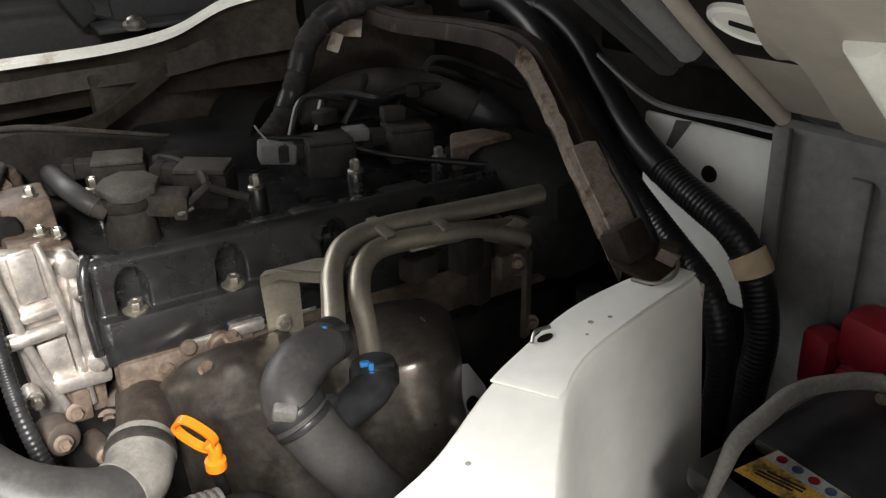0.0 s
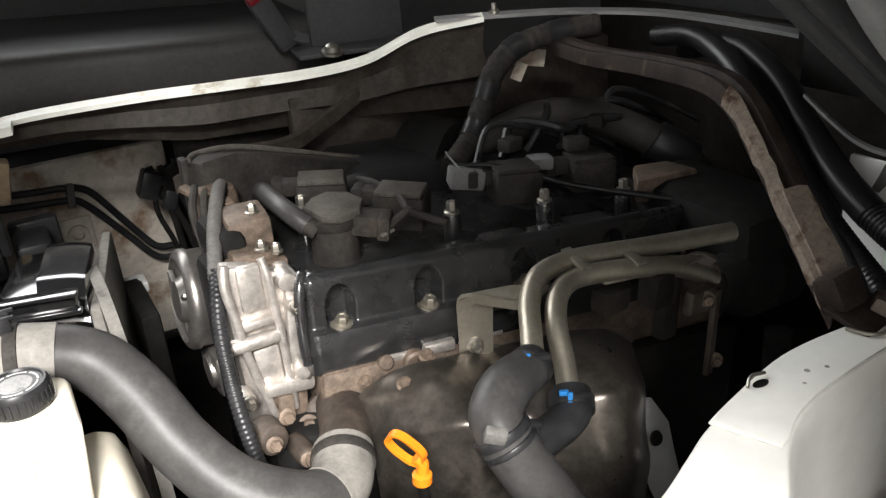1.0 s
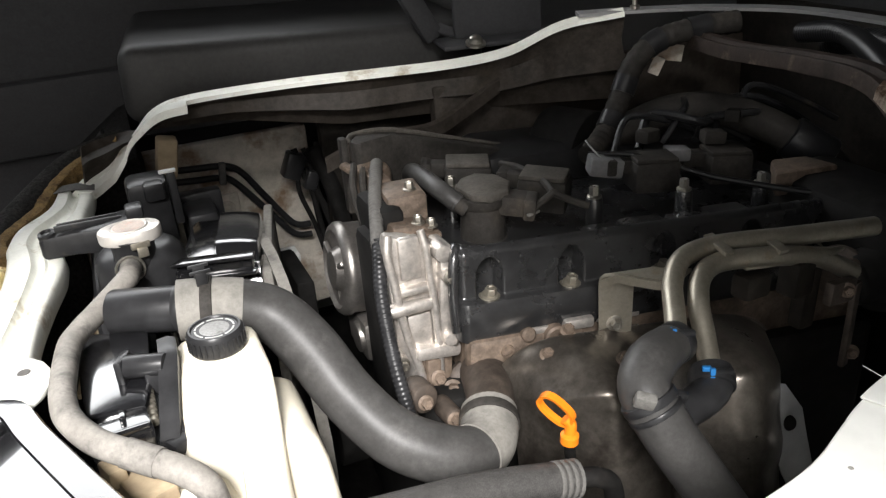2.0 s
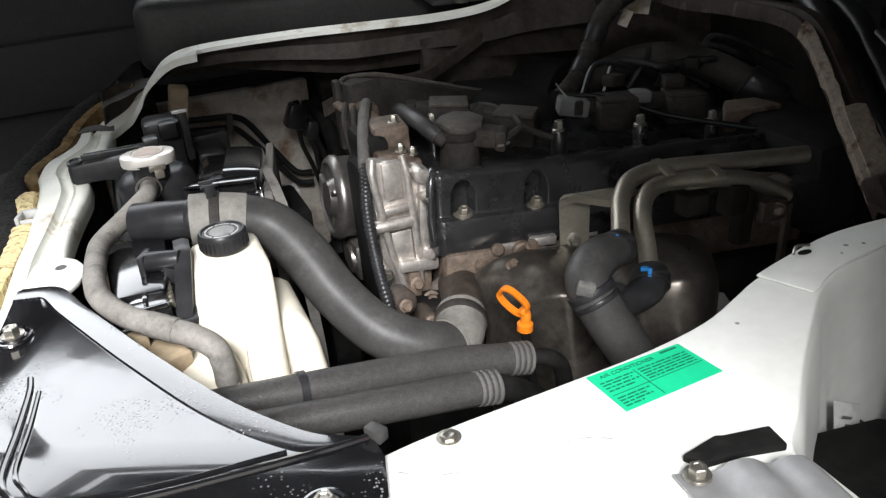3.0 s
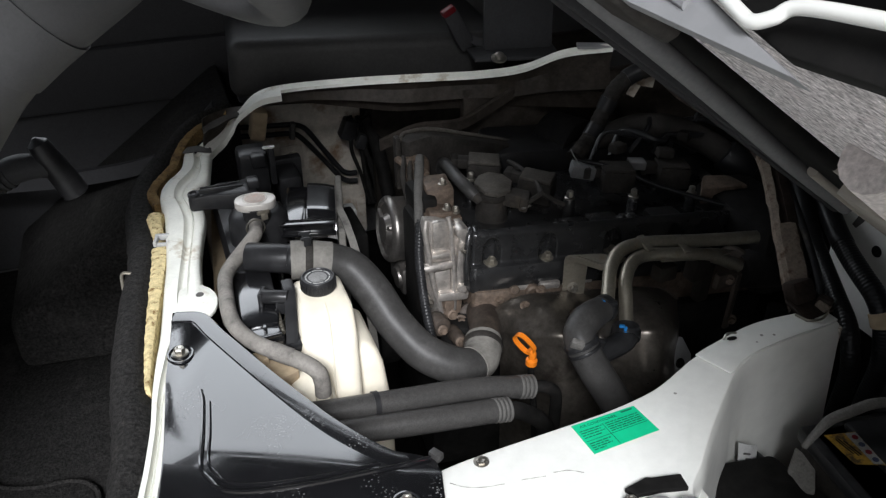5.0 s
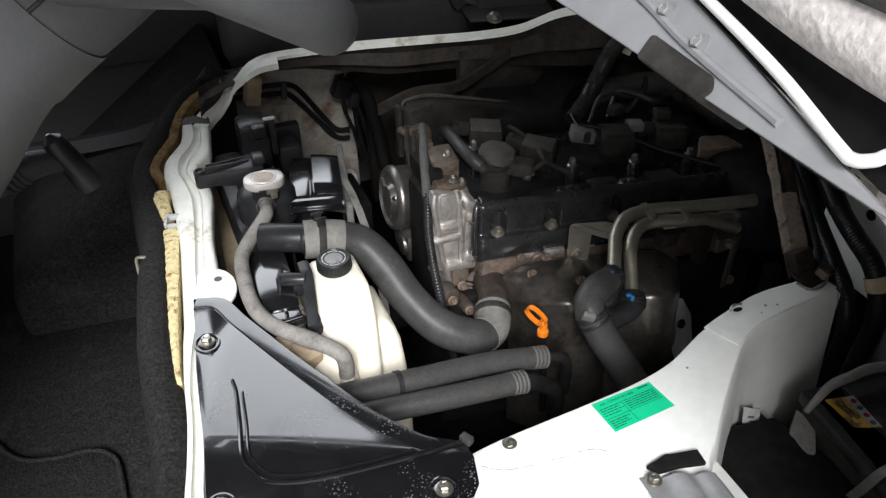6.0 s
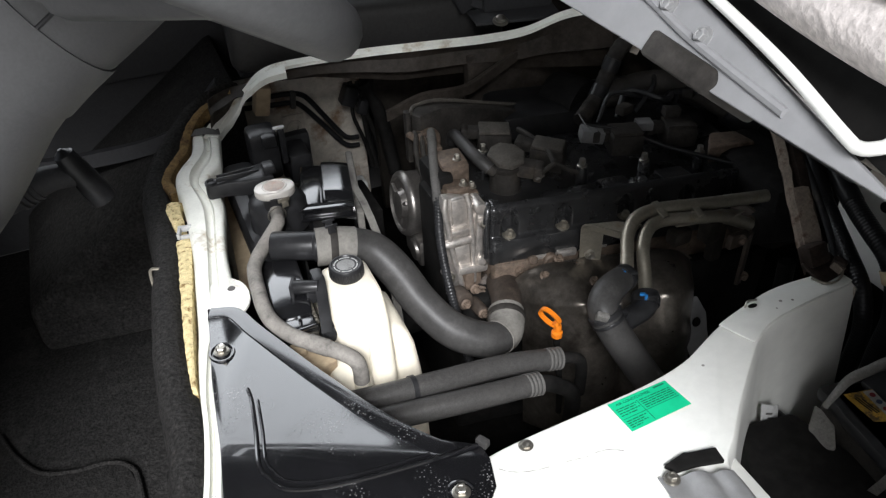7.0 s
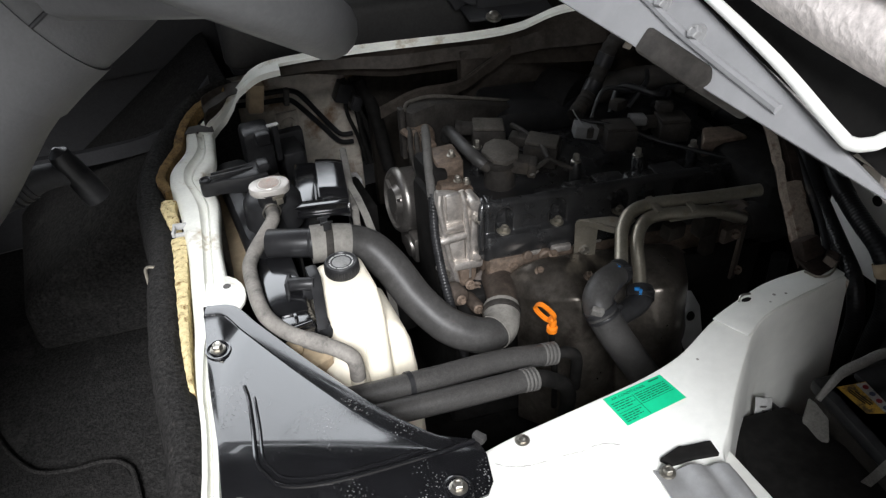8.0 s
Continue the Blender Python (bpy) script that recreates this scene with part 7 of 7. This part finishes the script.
part("pocket", box((-0.25, 1.195, 0.80), (0.7, 0.03, 0.12), 0.012), M["trimdark"], dp)
sl = thing("far_sill", (-0.55, 1.0, 0.6), "dark grey plastic sill trim below the far door", "sill trim")
part("strip", sweep([(-1.0, 1.10, 0.66), (-0.7, 1.08, 0.67), (-0.45, 0.98, 0.70), (-0.30, 0.88, 0.76), (-0.22, 0.86, 0.84)], [(-0.01, -0.01), (-0.01, 0.004), (0.01, 0.006), (0.012, -0.02)]), M["trimdark"], sl)
solo("tunnel_cover", prism([(-0.62, 0.84), (-0.26, 0.80), (-0.18, 0.86), (-0.18, 1.2), (-0.62, 1.2)], 0.40, lambda x, y: 0.50 + 0.31 * min(1, max(0, (x + 0.6) / 0.36)), 0.02), M["carpet"], "black carpeted floor hump beside the engine", "floor hump", "structure")

# ---------------------------------------------------------------- steering wheel and lever
sw = thing("steering_wheel", (-0.41, -0.07, 1.33), "grey plastic steering wheel above the footwell", "steering wheel")
ax = V(0.50, 0.242, 0.823).normalized()
s1 = ax.orthogonal().normalized()
s2 = ax.cross(s1)
WC = V(-0.376, 0.081, 1.294)
ring = [WC + (s1 * math.cos(2 * math.pi * k / 48) + s2 * math.sin(2 * math.pi * k / 48)) * 0.185 for k in range(49)]
part("rim", rings(ring, [0.019] * 49, 16), M["wheel"], sw)
part("hub", turned(WC - ax * 0.03, ax, [(0, 0.05), (0.02, 0.075), (0.04, 0.07), (0.045, 0.05), (0.045, 0)], 32), M["wheel"], sw)
for k in range(3):
    d = s1 * math.cos(2.1 * k + 0.4) + s2 * math.sin(2.1 * k + 0.4)
    part("spoke", rings([WC + d * 0.05 - ax * 0.02, WC + d * 0.12 - ax * 0.01, WC + d * 0.18], [0.026, 0.018, 0.012], 12), M["wheel"], sw)
cc = thing("column_cover", (-0.55, -0.05, 1.1), "grey plastic steering column cover", "column cover")
part("shell", tube([(-0.265, 0.27, 1.285), (-0.336, 0.285, 1.224), (-0.457, 0.29, 1.142), (-0.56, 0.295, 1.03), (-0.70, 0.30, 0.97), (-0.92, 0.31, 0.94)], lambda u: 0.070 + 0.008 * math.sin(u * 3.1), 32, 8), M["wheel"], cc)
part("seam", tube([(-0.36, 0.210, 1.215), (-0.45, 0.215, 1.150), (-0.55, 0.22, 1.045)], 0.002, 8), M["trimdark"], cc)
part("lower_collar", tube([(-0.395, 0.288, 1.186), (-0.42, 0.289, 1.169), (-0.445, 0.29, 1.150)], 0.0785, 32, 6), M["wheel"], cc)
lv = thing("hand_lever", (-0.46, 0.40, 0.9), "black plastic hand lever grip beside the column", "lever")
part("grip", tube([(-0.433, 0.39, 1.003), (-0.430, 0.39, 0.994), (-0.424, 0.39, 0.978), (-0.415, 0.39, 0.956), (-0.408, 0.39, 0.938), (-0.406, 0.39, 0.932)], lambda u: (0.006 + 0.0085 * math.sin(min(1.0, 0.25 + u) * 1.5)) * min(1.0, 0.25 + u * 5, 0.3 + (1 - u) * 6), 18, 8), M["plastic"], lv)
part("stem", tube([(-0.424, 0.39, 0.968), (-0.440, 0.39, 0.972), (-0.456, 0.39, 0.972), (-0.474, 0.392, 0.965), (-0.52, 0.40, 0.945), (-0.60, 0.42, 0.92)], lambda u: 0.011 + 0.004 * math.sin(u * 3), 16, 8), M["trimdark"], lv)
for k in range(4):
    part("boot_rib", cyl((-0.466 - 0.006 * k, 0.391, 0.968 - 0.0025 * k), (-0.4695 - 0.006 * k, 0.391, 0.9665 - 0.0025 * k), 0.0165, seg=18, bev=0.001), M["trimdark"], lv)
mt = thing("floor_mat", (-0.8, 0.4, 0.381), "black carpet floor mat with a stitched edge", "mat")
MAT = [(-0.70, 0.68), (-0.675, 0.62), (-0.64, 0.57), (-0.59, 0.55), (-0.54, 0.545), (-0.510, 0.525), (-0.497, 0.48), (-0.495, 0.30), (-0.50, 0.10), (-1.2, 0.10), (-1.2, 0.70)]
part("pad", prism(MAT, 0.380, 0.390, 0.003), M["felt"], mt, smooth=60)
part("stitched_edge", corrugated([(x, y, 0.389) for x, y in MAT[:9]], 0.0045, 0.006, 0.15, 8), M["felt"], mt, "black stitched edging")
